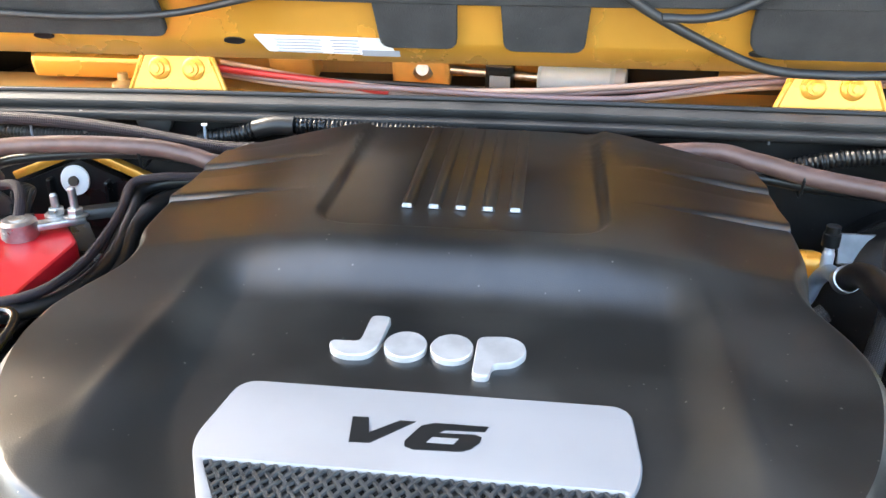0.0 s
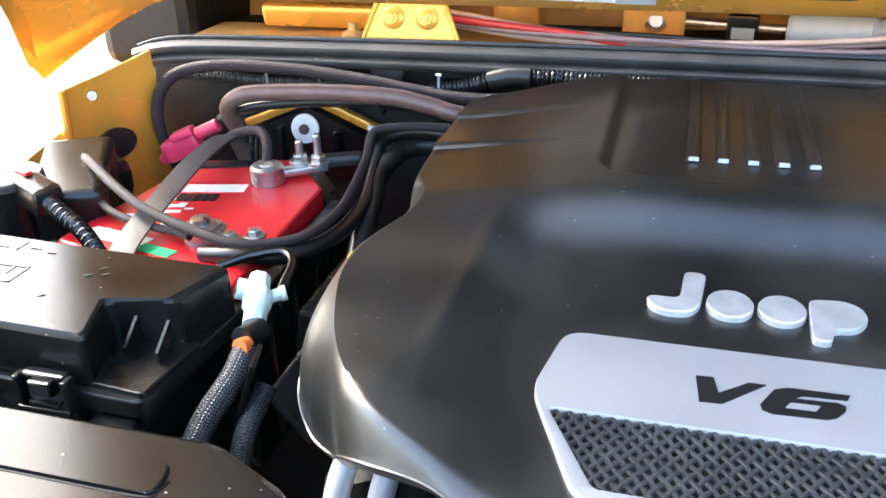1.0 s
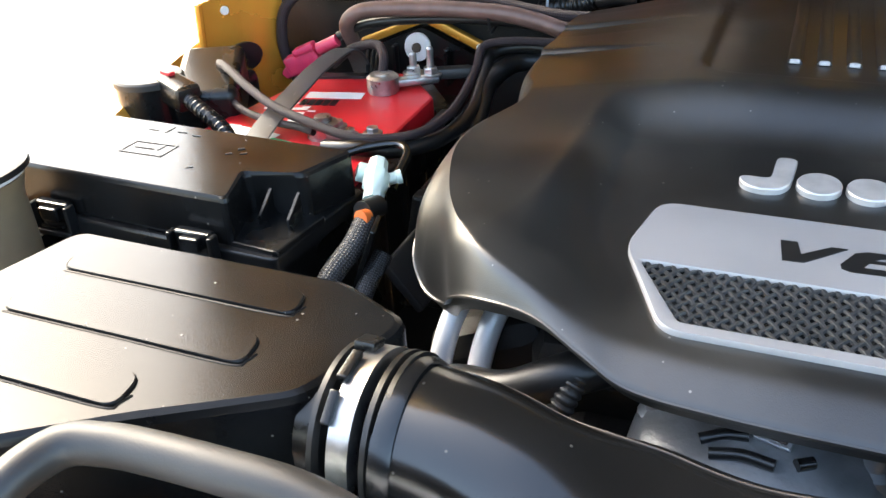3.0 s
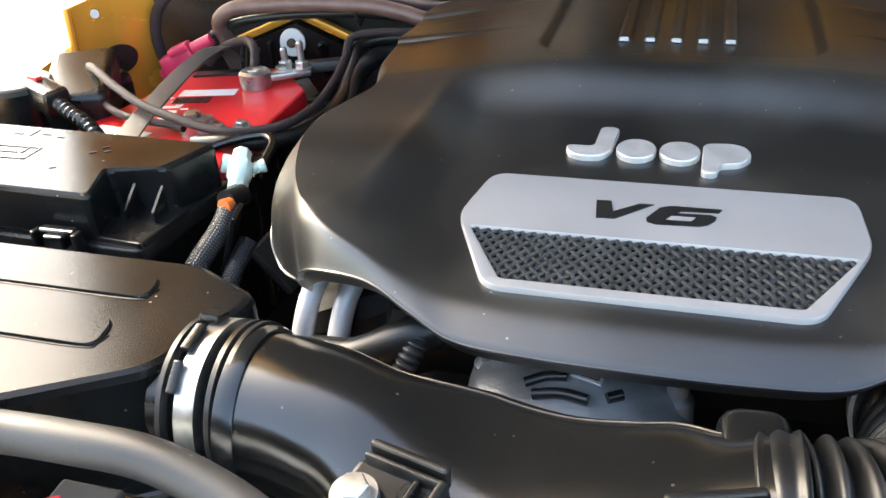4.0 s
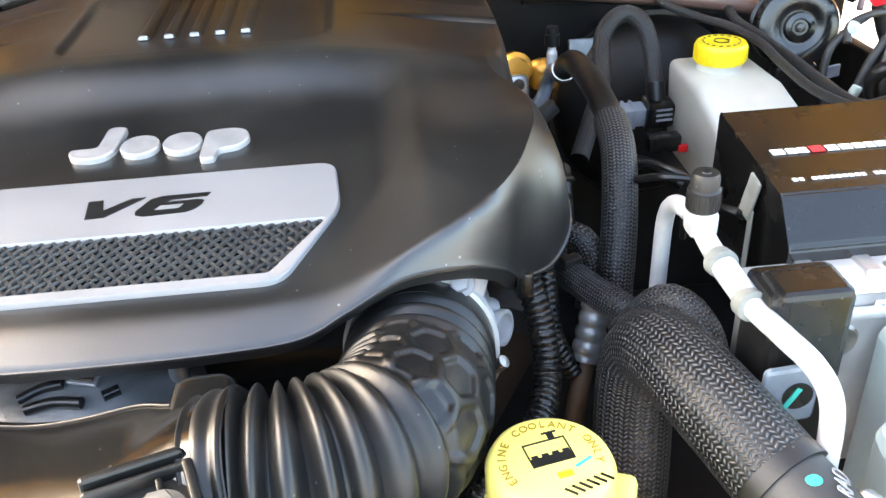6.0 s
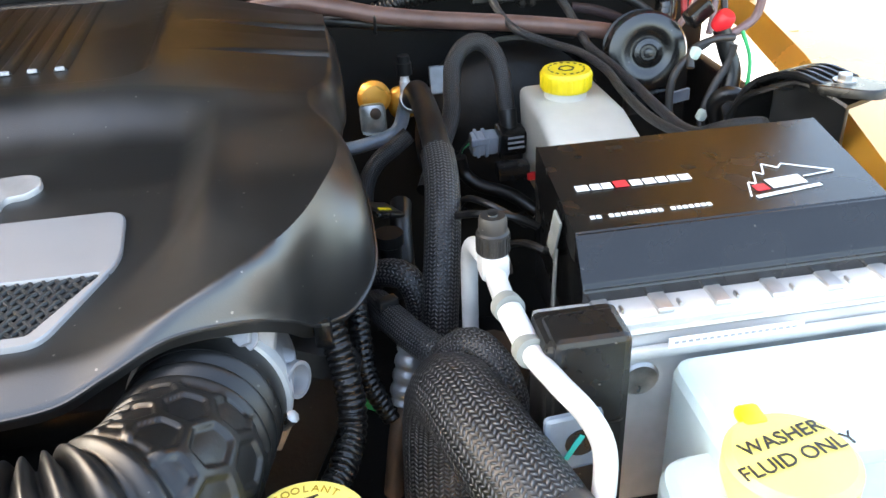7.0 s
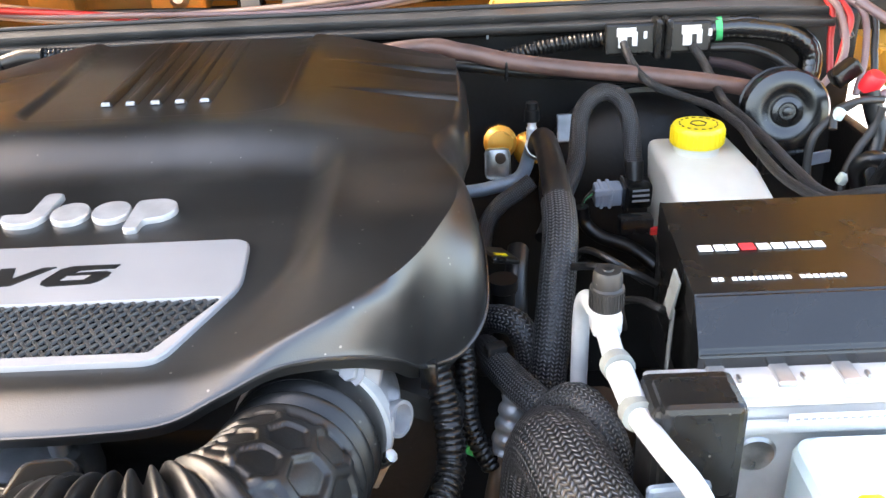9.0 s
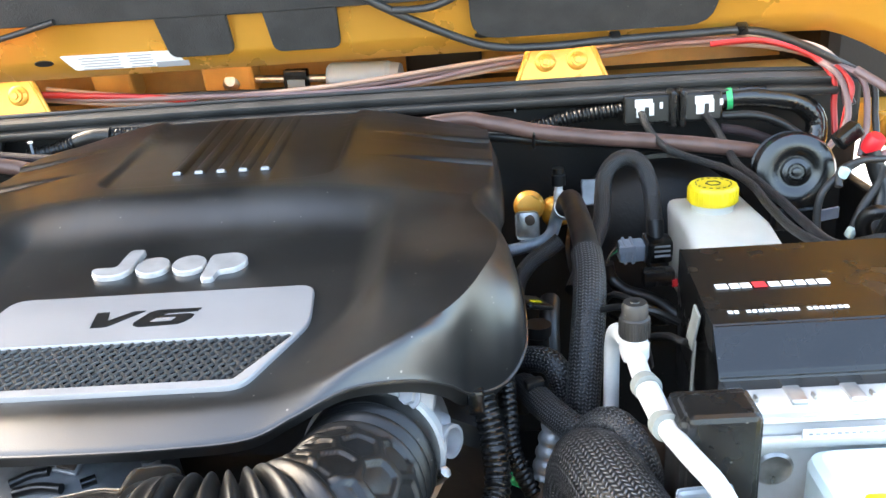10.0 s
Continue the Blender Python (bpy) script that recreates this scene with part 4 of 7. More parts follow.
rear_terminal = thing("battery_terminal", (-0.47, 0.74, 1.04), "tinned battery terminal clamp with stacked studs", "battery terminal", "battery terminals")
bm = lathe(None, (-0.492, 0.722, 1.042), [(0.0185, 0), (0.0185, 0.016), (0.015, 0.019), (0.0, 0.019)], 26)
part("post_clamp", bm, STEEL, rear_terminal)
part("bridge", box(None, (-0.462, 0.745, 1.049), (0.055, 0.016, 0.008), 0.002, (0, 0, 35)), STEEL, rear_terminal)
for x, y, h in ((-0.468, 0.755, 0.026), (-0.447, 0.756, 0.034)):
    hex_bolt("stud_nut", (x, y, 1.053), 0.0085, rear_terminal)
    part("stud", lathe(None, (x, y, 1.05), [(0.0042, 0), (0.0042, h), (0.003, h + 0.002), (0, h + 0.002)], 12), STEEL, rear_terminal)
part("cable_lug", box(None, (-0.428, 0.775, 1.052), (0.05, 0.018, 0.014), 0.005, (0, 0, 25)), GREY_RUBBER, rear_terminal)
front_terminal = thing("battery_terminal", (-0.50, 0.555, 1.04), "zinc battery clamp with bolts and green cap", "battery terminal", "battery terminals")
part("post_clamp", lathe(None, (-0.500, 0.560, 1.042), [(0.0165, 0), (0.0165, 0.013), (0.013, 0.015), (0, 0.015)], 24), STEEL, front_terminal)
part("bridge", box(None, (-0.478, 0.552, 1.047), (0.055, 0.014, 0.008), 0.002, (0, 0, -10)), STEEL, front_terminal)
for x, y in ((-0.488, 0.567), (-0.465, 0.549), (-0.445, 0.560)):
    hex_bolt("stud_nut", (x, y, 1.049), 0.0065, front_terminal)
part("white_block", box(None, (-0.525, 0.556, 1.052), (0.026, 0.014, 0.008), 0.002, (0, 0, -15)), WHITE, front_terminal)
front_terminal.location += Vector((0.010, 0.020, 0.0))

lug = thing("cable_clamp", (-0.65, 0.82, 1.0), "loose faded red plastic clamp on its cable end", "cable clamp")
part("jaw", box(None, (-0.655, 0.820, 1.035), (0.048, 0.024, 0.027), 0.005, (0, -22, 15)), PINK, lug)
part("upper_jaw", box(None, (-0.650, 0.816, 1.052), (0.030, 0.020, 0.010), 0.003, (0, -22, 15)), PINK, lug)
part("spout", box(None, (-0.680, 0.82, 1.018), (0.016, 0.014, 0.014), 0.004, (0, -50, 10)), PINK, lug)
part("cable_sleeve", sweep(None, [(-0.632, 0.82, 1.052), (-0.605, 0.825, 1.064)], 0.008, 14), PINK, lug)


# ---- firewall, cowl seal, cables at the back of the bay ----
def hose(name, path, r, mat, label, category, group="", n=14, step=None, shape=None, section=None):
    return solo(name, sweep(None, path, r, n, step, shape, True, section), mat, label, category, group)


def lip(a, s, length):
    c, n = math.cos(a), math.sin(a)
    return 1.5 * math.copysign(abs(c) ** 0.7, c), 0.9 * math.copysign(abs(n) ** 0.8, n) + 0.22 * math.cos(3 * a)


seal = thing("cowl_seal", (0, 0.89, 1.12), "black rubber double-lipped hood seal along the cowl", "rubber seal")
SEAL = [(-0.735, 0.868, -0.012), (-0.70, 0.882, -0.004), (-0.60, 0.895, -0.002), (-0.3, 0.902, 0.0), (0.0, 0.905, 0.001), (0.3, 0.902, 0.001), (0.55, 0.890, 0.002), (0.69, 0.872, 0.0)]
part("upper_lip", sweep(None, [(x, y, 1.1430 + z) for x, y, z in SEAL], 0.0070, 16, 0.02, None, True, lip), GREY_RUBBER, seal)
part("lower_lip", sweep(None, [(x, y - 0.009, 1.1305 + z) for x, y, z in SEAL], 0.0062, 16, 0.02, None, True, lip), GREY_RUBBER, seal)
part("bead", sweep(None, [(x, y + 0.012, 1.1515 + z) for x, y, z in SEAL], 0.0034, 10, 0.02), RUBBER, seal)
part("carrier", box(None, (-0.02, 0.916, 1.131), (1.40, 0.016, 0.028), 0.003), DARK, seal)

for x in (-0.3915, 0.356):
    hinge = thing("hinge_bracket", (x, 0.94, 1.14), "orange painted hood hinge bracket with two bolts", "hood hinge", "hood hinges")
    w = 0.062
    bm = bmesh.new()
    low = [bm.verts.new(v) for v in ((x - w, 0.922, 1.142), (x + w, 0.922, 1.142), (x + w, 0.930, 1.142), (x - w, 0.930, 1.142))]
    top = [bm.verts.new(v) for v in ((x - w * 0.62, 0.932, 1.196), (x + w * 0.62, 0.932, 1.196), (x + w * 0.62, 0.940, 1.196), (x - w * 0.62, 0.940, 1.196))]
    for k in range(4):
        bm.faces.new((low[k], low[(k + 1) % 4], top[(k + 1) % 4], top[k]))
    bm.faces.new(low), bm.faces.new(top)
    bmesh.ops.bevel(bm, geom=list(bm.edges), offset=0.002, segments=2, affect="EDGES")
    part("face_plate", bm, PAINT, hinge)
    part("foot", box(None, (x, 0.945, 1.141), (0.13, 0.05, 0.006), 0.002), PAINT, hinge)
    for s in (-1, 1):
        part("side_flange", sweep(None, [(x + s * w * 1.0, 0.924, 1.142), (x + s * w * 0.64, 0.934, 1.197)], 0.0035, 8), PAINT, hinge)
        bolt = lathe(None, (x + s * 0.021, 0.9275, 1.176), [(0.0135, -0.004), (0.0135, 0.0015), (0.0115, 0.003), (0.0085, 0.0035), (0.0080, 0.0075), (0.0045, 0.008), (0.004, 0.0105), (0, 0.0105)], 20, (80, 0, 0))
        part("hinge_bolt", bolt, PAINT, hinge)

# wiper drive in the cowl trough
wiper = thing("wiper_drive", (0.0, 1.03, 1.13), "grey wiper motor with its crank linkage", "wiper motor")
part("motor", lathe(None, (0.036, 1.012, 1.158), [(0, 0), (0.019, 0.001), (0.022, 0.006), (0.022, 0.088), (0.018, 0.096), (0, 0.098)], 28, (0, 90, -10)), GREY, wiper, "grey motor can")
part("motor_label", box(None, (0.082, 0.987, 1.163), (0.056, 0.001, 0.018), 0, (-10, 0, -10)), STICKER, wiper, "white label with unreadable print", flat=True)
part("end_cap", lathe(None, (0.128, 0.996, 1.158), [(0, 0), (0.020, 0), (0.018, 0.012), (0, 0.014)], 24, (0, 90, -10)), LIGHT_GREY, wiper)
part("rod", sweep(None, [(-0.105, 1.055, 1.158), (-0.04, 1.035, 1.158), (0.036, 1.015, 1.158)], 0.0055, 12), STEEL, wiper)
part("rod_sleeve", box(None, (-0.012, 1.020, 1.156), (0.036, 0.016, 0.034), 0.003, (0, 0, -10)), PLASTIC, wiper)
part("sleeve_label", box(None, (-0.012, 1.0115, 1.150), (0.026, 0.0012, 0.018), 0, (0, 0, -10)), LIGHT_GREY, wiper, flat=True)
part("crank", box(None, (-0.128, 1.060, 1.163), (0.05, 0.018, 0.012), 0.005, (0, 25, -15)), STEEL, wiper, "worn steel crank arm")
part("pivot", lathe(None, (-0.112, 1.048, 1.156), [(0.013, 0), (0.014, 0.010), (0.008, 0.016), (0, 0.016)], 20, (75, 0, 0)), STEEL, wiper)
for x, w in ((-0.285, 0.06), (-0.115, 0.075), (0.20, 0.11)):
    solo("cowl_bracket", box(None, (x, 1.06, 1.165), (w, 0.05, 0.055), 0.006, (15, 0, 0)), DUSTY_PAINT if x < 0 else DARK, "folded sheet bracket in the cowl trough", "bracket", "cowl brackets")
solo("cowl_vent_block", box(None, (-0.52, 1.02, 1.162), (0.20, 0.05, 0.03), 0.006, (10, 0, 0)), PAINT, "yellow-orange sunlit edge piece of the cowl", "cowl piece")
solo("washer_nozzle", lathe(None, (-0.475, 0.955, 1.14), [(0.016, 0), (0.014, 0.010), (0.007, 0.014), (0.006, 0.022), (0, 0.023)], 16), DUSTY_PAINT, "small orange bolt on the cowl shelf", "bolt")
solo("loose_clip", box(None, (-0.445, 0.948, 1.143), (0.045, 0.012, 0.004), 0.001, (0, -12, -20)), LIGHT_GREY, "small grey metal clip lying on the cowl", "clip")

# wires lying over the cowl shelf
for k, (dy, dz, r, mat, label) in enumerate(((0.0, 0.0, 0.0042, CREAM, "cream"), (0.008, 0.005, 0.0038, MAUVE, "mauve"), (-0.006, 0.006, 0.0036, MAUVE, "mauve"), (0.012, -0.002, 0.0035, RED_WIRE, "red"), (0.004, 0.011, 0.0032, CREAM, "cream"), (0.018, 0.006, 0.0035, RUBBER, "black"))):
    w = 0.004 * math.sin(k * 2.1)
    hose("cowl_wire", [(-0.36, 0.985 + dy, 1.158 + dz + w), (-0.25, 0.965 + dy, 1.150 + dz), (-0.12, 0.950 + dy, 1.146 + dz - w), (0.02, 0.945 + dy, 1.146 + dz), (0.14, 0.945 + dy, 1.152 + dz + w), (0.28, 0.962 + dy, 1.166 + dz), (0.40, 0.975 + dy, 1.170 + dz), (0.52, 0.968 + dy, 1.180 + dz + w), (0.62, 0.93 + dy, 1.178 + dz), (0.69, 0.89 + dy, 1.158 + dz), (0.705 + dy * 0.4, 0.86, 1.11)], r, mat, f"{label} wire lying along the cowl in a bundle", "wire", "cowl wires", 10, 0.008)
hose("red_cowl_wire", [(-0.37, 0.975, 1.168), (-0.29, 0.965, 1.163), (-0.20, 0.955, 1.157), (-0.14, 0.95, 1.149)], 0.0045, RED_WIRE, "red wire coming out beside the hinge", "wire", "cowl wires", 10)
hose("red_side_wire", [(0.55, 0.93, 1.184), (0.61, 0.92, 1.186), (0.66, 0.89, 1.172), (0.685, 0.865, 1.145), (0.688, 0.86, 1.107), (0.688, 0.845, 1.065)], 0.0038, RED_WIRE, "thick red wire dropping past the seal's end", "wire", "cowl wires", 10)
hose("red_side_wire", [(0.688, 0.875, 1.16), (0.697, 0.84, 1.139), (0.693, 0.835, 1.111), (0.687, 0.83, 1.075)], 0.0038, RED_WIRE, "thick red wire dropping past the seal's end", "wire", "cowl wires", 10)
for dx, mat in ((0.012, MAUVE), (0.022, RUBBER), (-0.012, MAUVE)):
    hose("side_wire", [(0.67, 0.885, 1.165), (0.70 + dx, 0.85, 1.145), (0.70 + dx, 0.82, 1.10), (0.675 + dx * 2, 0.80, 1.06)], 0.004, mat, "dull wire hanging past the seal's end", "wire", "cowl wires", 10)

# left part of the firewall
brace = thing("firewall_brace", (-0.515, 0.90, 1.03), "orange painted angled brace on the firewall", "brace")
for a, b in (((-0.605, 0.905, 1.043), (-0.515, 0.905, 1.079)), ((-0.515, 0.905, 1.079), (-0.425, 0.905, 1.040))):
    mid = (Vector(a) + Vector(b)) / 2
    part("arm", box(None, mid, ((Vector(b) - Vector(a)).length + 0.010, 0.014, 0.011), 0.002, (0, -math.degrees(math.atan2(b[2] - a[2], b[0] - a[0])), 0)), PAINT, brace)
part("web", prism(None, [(-0.59, 1.038), (-0.515, 1.068), (-0.445, 1.037), (-0.445, 0.98), (-0.59, 0.98)], 0, 0.012, 0.002, m=Matrix(((1, 0, 0, 0), (0, 0, 1, 0.893), (0, 1, 0, 0), (0, 0, 0, 1)))), PLASTIC, brace)
part("white_end", box(None, (-0.428, 0.898, 1.043), (0.030, 0.010, 0.008), 0.003, (0, 20, 0)), WHITE, brace)
for x in (-0.555, -0.48):
    part("rib", box(None, (x, 0.888, 1.02), (0.006, 0.014, 0.05), 0.002), PLASTIC, brace)
disc = thing("washer_disc", (-0.521, 0.885, 1.044), "white nylon washer held by a rusty bolt", "washer")
part("disc", lathe(None, (-0.521, 0.888, 1.044), [(0, 0), (0.0185, 0), (0.0185, 0.003), (0.016, 0.004), (0.006, 0.004), (0, 0.004)], 32, (80, 0, 0)), WHITE, disc)
part("bolt_head", lathe(None, (-0.521, 0.8835, 1.044), [(0.0065, 0), (0.006, 0.004), (0, 0.005)], 12, (80, 0, 0)), RUST, disc)

hose("power_cable", [(-0.588, 0.835, 1.060), (-0.588, 0.822, 1.085), (-0.574, 0.82, 1.100), (-0.549, 0.82, 1.107), (-0.472, 0.82, 1.1125), (-0.384, 0.82, 1.112), (-0.339, 0.82, 1.105), (-0.294, 0.82, 1.096), (-0.2, 0.86, 1.09), (0.0, 0.88, 1.09), (0.2, 0.84, 1.125), (0.26, 0.82, 1.123), (0.312, 0.82, 1.110), (0.384, 0.82, 1.098), (0.462, 0.82, 1.088), (0.534, 0.82, 1.077), (0.60, 0.82, 1.062), (0.65, 0.83, 1.03)], 0.0098, BRONZE, "thick copper-brown power cable across the firewall", "cable", "firewall cables", 16)
hose("power_cable", [(-0.605, 0.83, 1.068), (-0.575, 0.83, 1.082), (-0.543, 0.83, 1.090), (-0.477, 0.832, 1.097), (-0.388, 0.835, 1.099), (-0.30, 0.84, 1.09)], 0.006, RUBBER, "black cable from the loose clamp", "cable", "firewall cables")
hose("braided_cable", [(-0.66, 0.83, 0.97), (-0.680, 0.84, 0.998), (-0.694, 0.84, 1.03), (-0.697, 0.84, 1.067), (-0.688, 0.845, 1.098), (-0.662, 0.855, 1.118), (-0.604, 0.86, 1.127), (-0.516, 0.86, 1.126), (-0.432, 0.86, 1.118), (-0.364, 0.86, 1.108), (-0.304, 0.86, 1.102), (-0.2, 0.88, 1.10)], 0.0074, MAROON, "dark maroon braided cable looped along the firewall", "cable", "firewall cables")
hose("braided_cable", [(-0.432, 0.868, 1.104), (-0.364, 0.866, 1.097), (-0.304, 0.862, 1.093), (-0.24, 0.87, 1.09)], 0.0065, MAROON, "dark maroon braided cable under its twin", "cable", "firewall cables")
hose("wire_loom", [(-0.70, 0.895, 1.103), (-0.624, 0.895, 1.103), (-0.57, 0.895, 1.100), (-0.473, 0.895, 1.101), (-0.40, 0.898, 1.099)], 0.0072, GREY_RUBBER, "dusty corrugated loom tube along the firewall", "wire loom", "wire looms", 14, 0.0013, ribbed(0.0045, 0.2))
hose("wire_loom", [(-0.358, 0.895, 1.101), (-0.31, 0.888, 1.110), (-0.271, 0.885, 1.122), (-0.226, 0.885, 1.124), (-0.151, 0.885, 1.122), (-0.05, 0.885, 1.12), (0.1, 0.885, 1.115)], 0.0100, PLASTIC, "shiny corrugated loom tube behind the cover", "wire loom", "wire looms", 16, 0.0014, ribbed(0.0052, 0.22))
hose("taped_joint", [(-0.285, 0.8845, 1.118), (-0.262, 0.884, 1.124), (-0.238, 0.884, 1.124)], 0.0112, RUBBER, "glossy black tape wrapped round the loom", "tape")
for x, z, y in ((-0.567, 1.105, 0.889), (-0.344, 1.113, 0.878), (0.292, 1.125, 0.905), (0.36, 1.09, 0.85)):
    b = thing("cable_clip", (x, y, z - 0.01), "pale plastic cable clip on a stud", "cable clip", "cable clips")
    part("stem", box(None, (x, y, z), (0.003, 0.003, 0.018), 0.001), LIGHT_GREY, b)
    part("head", box(None, (x, y, z + 0.010), (0.007, 0.004, 0.003), 0.001), WHITE, b)
for x, y, z in ((-0.396, 0.828, 1.105), (0.308, 0.826, 1.106)):
    solo("cable_tie", sweep(None, [(x, y - 0.012, z - 0.013), (x, y - 0.014, z + 0.006), (x, y + 0.002, z + 0.014), (x, y + 0.014, z + 0.006), (x, y + 0.014, z - 0.012), (x, y - 0.008, z - 0.018)], 0.0018, 8), PLASTIC, "black cable tie round the power cable", "cable tie", "cable ties")
solo("ring_stud", sweep(None, [(-0.503, 0.885, 1.128), (-0.496, 0.885, 1.132), (-0.494, 0.885, 1.125), (-0.501, 0.885, 1.122), (-0.498, 0.885, 1.114), (-0.496, 0.885, 1.105)], 0.002, 8), STEEL, "small steel ring stud on the firewall", "stud")
solo("grommet", lathe(None, (-0.414, 0.905, 1.122), [(0.0, 0.0), (0.022, 0.0), (0.022, 0.008), (0.015, 0.014), (0, 0.015)], 24, (85, 0, 0)), GREY_RUBBER, "dusty round rubber grommet in the firewall", "grommet")
solo("grommet", box(None, (-0.452, 0.902, 1.126), (0.03, 0.012, 0.012), 0.004), GREY_RUBBER, "dusty oblong rubber plug in the firewall", "grommet")

# orange panel at the left end of the firewall
panel = thing("fender_bracket", (-0.735, 0.80, 0.98), "orange sheet bracket with a slot and a round hole", "bracket")
bm = bmesh.new()
pts = [(-0.752, 0.748, 1.118), (-0.728, 0.80, 1.128), (-0.700, 0.852, 1.143), (-0.700, 0.862, 0.94), (-0.735, 0.800, 0.94), (-0.755, 0.748, 0.94)]
v = [bm.verts.new(p) for p in pts]
w = [bm.verts.new((p[0] - 0.004, p[1] - 0.002, p[2])) for p in pts]
for a in (v, w):
    bm.faces.new((a[0], a[1], a[4], a[5])), bm.faces.new((a[1], a[2], a[3], a[4]))
for k in range(6):
    bm.faces.new((v[k], v[(k + 1) % 6], w[(k + 1) % 6], w[k]))
part("sheet", bm, PAINT, panel, flat=True)
part("edge_flange", sweep(None, [(-0.752, 0.747, 1.118), (-0.756, 0.746, 1.03), (-0.756, 0.745, 0.95)], 0.005, 8), PAINT, panel)
part("slot", lathe(None, (-0.7305, 0.7955, 1.042), [(0, 0), (0.019, 0), (0.019, 0.003), (0, 0.003)], 28, (0, 90, -25), 1.4), BLACK_INK, panel, "dark oval hole through the sheet")
# no opening here: a white disc stands in for daylight through the hole
part("hole", lathe(None, (-0.737, 0.777, 1.106), [(0, 0), (0.0055, 0), (0.0055, 0.003), (0, 0.003)], 16, (0, 90, -25)), WHITE, panel, "small hole drawn as a disc, its daylight painted white")
solo("inner_shelf", box(None, (-0.72, 0.66, 1.035), (0.07, 0.16, 0.012), 0.003, (0, -6, 0)), DUSTY_PAINT, "sunlit dusty orange shelf of the fender", "shelf", kind="structure")

# ---- cables and connectors round the battery ----
hose("braided_cable", [(-0.668, 0.660, 1.078), (-0.635, 0.630, 1.085), (-0.585, 0.595, 1.078), (-0.53, 0.568, 1.068), (-0.447, 0.548, 1.058), (-0.408, 0.556, 1.056), (-0.380, 0.578, 1.058), (-0.371, 0.625, 1.060), (-0.378, 0.686, 1.062), (-0.385, 0.74, 1.070), (-0.39, 0.78, 1.084), (-0.36, 0.79, 1.089), (-0.31, 0.80, 1.088)], 0.0048, MAROON, "maroon braided cable curving round the battery", "cable", "battery cables")
hose("braided_cable", [(-0.668, 0.660, 1.074), (-0.645, 0.635, 1.062), (-0.60, 0.595, 1.054), (-0.55, 0.575, 1.052), (-0.511, 0.566, 1.053), (-0.49, 0.560, 1.052)], 0.0040, MAROON, "maroon braided cable to the front terminal", "cable", "battery cables")
hose("taped_cable", [(-0.47, 0.545, 1.044), (-0.43, 0.540, 1.050), (-0.395, 0.556, 1.046), (-0.370, 0.60, 1.044), (-0.362, 0.66, 1.05), (-0.375, 0.73, 1.06), (-0.385, 0.79, 1.072), (-0.35, 0.81, 1.078), (-0.30, 0.81, 1.075)], 0.0078, RUBBER, "thick black taped cable beside the battery", "cable", "battery cables")
hose("taped_cable", [(-0.355, 0.58, 0.96), (-0.352, 0.62, 1.02), (-0.36, 0.68, 1.045), (-0.37, 0.74, 1.055), (-0.36, 0.80, 1.06), (-0.32, 0.82, 1.06)], 0.011, RUBBER, "thick black taped cable beside the battery", "cable", "battery cables")
hose("lug_cable", [(-0.496, 0.730, 1.058), (-0.502, 0.748, 1.074), (-0.525, 0.775, 1.078), (-0.565, 0.790, 1.066), (-0.60, 0.80, 1.04)], 0.0056, MAROON, "short braided cable from the battery post", "cable", "battery cables")
for k in range(4):
    hose("thin_wire", [(-0.535 - k * 0.006, 0.80, 1.03), (-0.545 - k * 0.006, 0.83, 1.046 + 0.003 * k), (-0.56, 0.86, 1.04), (-0.58, 0.87, 1.01)], 0.0025, RUBBER, "thin black wire behind the battery", "wire", "battery wires", 8)

canister = thing("capped_canister", (-0.71, 0.588, 0.98), "dusty black canister with a flat grey lid", "canister")
part("body", lathe(None, (-0.710, 0.590, 1.00), [(0.030, -0.04), (0.034, 0.03), (0.036, 0.06), (0.036, 0.075), (0, 0.075)], 32), PLASTIC, canister)
part("lid", lathe(None, (-0.710, 0.590, 1.075), [(0, 0), (0.038, 0), (0.038, 0.006), (0.036, 0.008), (0, 0.0085)], 36), GREY_RUBBER, canister, "dusty grey lid glaring in the light")
part("plug", box(None, (-0.664, 0.580, 1.070), (0.045, 0.030, 0.028), 0.006, (0, 10, -20)), PLASTIC, canister)
part("red_tab", box(None, (-0.681, 0.588, 1.088), (0.018, 0.008, 0.004), 0.001, (0, 0, -20)), RED, canister)
hose("corrugated_lead", [(-0.645, 0.572, 1.066), (-0.62, 0.558, 1.062), (-0.585, 0.540, 1.054), (-0.55, 0.515, 1.04)], 0.0085, PLASTIC, "corrugated black lead to the canister plug", "cable", "battery cables", 14, 0.0013, ribbed(0.0045, 0.2))
solo("duct_block", box(None, (-0.668, 0.642, 1.050), (0.070, 0.12, 0.06), 0.009, (10, 0, 28), 3), PLASTIC, "dusty black moulded duct by the fender", "duct")
solo("duct_block", box(None, (-0.70, 0.70, 1.03), (0.08, 0.06, 0.05), 0.015, (0, 0, 10), 3), PLASTIC, "black moulded block by the fender", "duct")

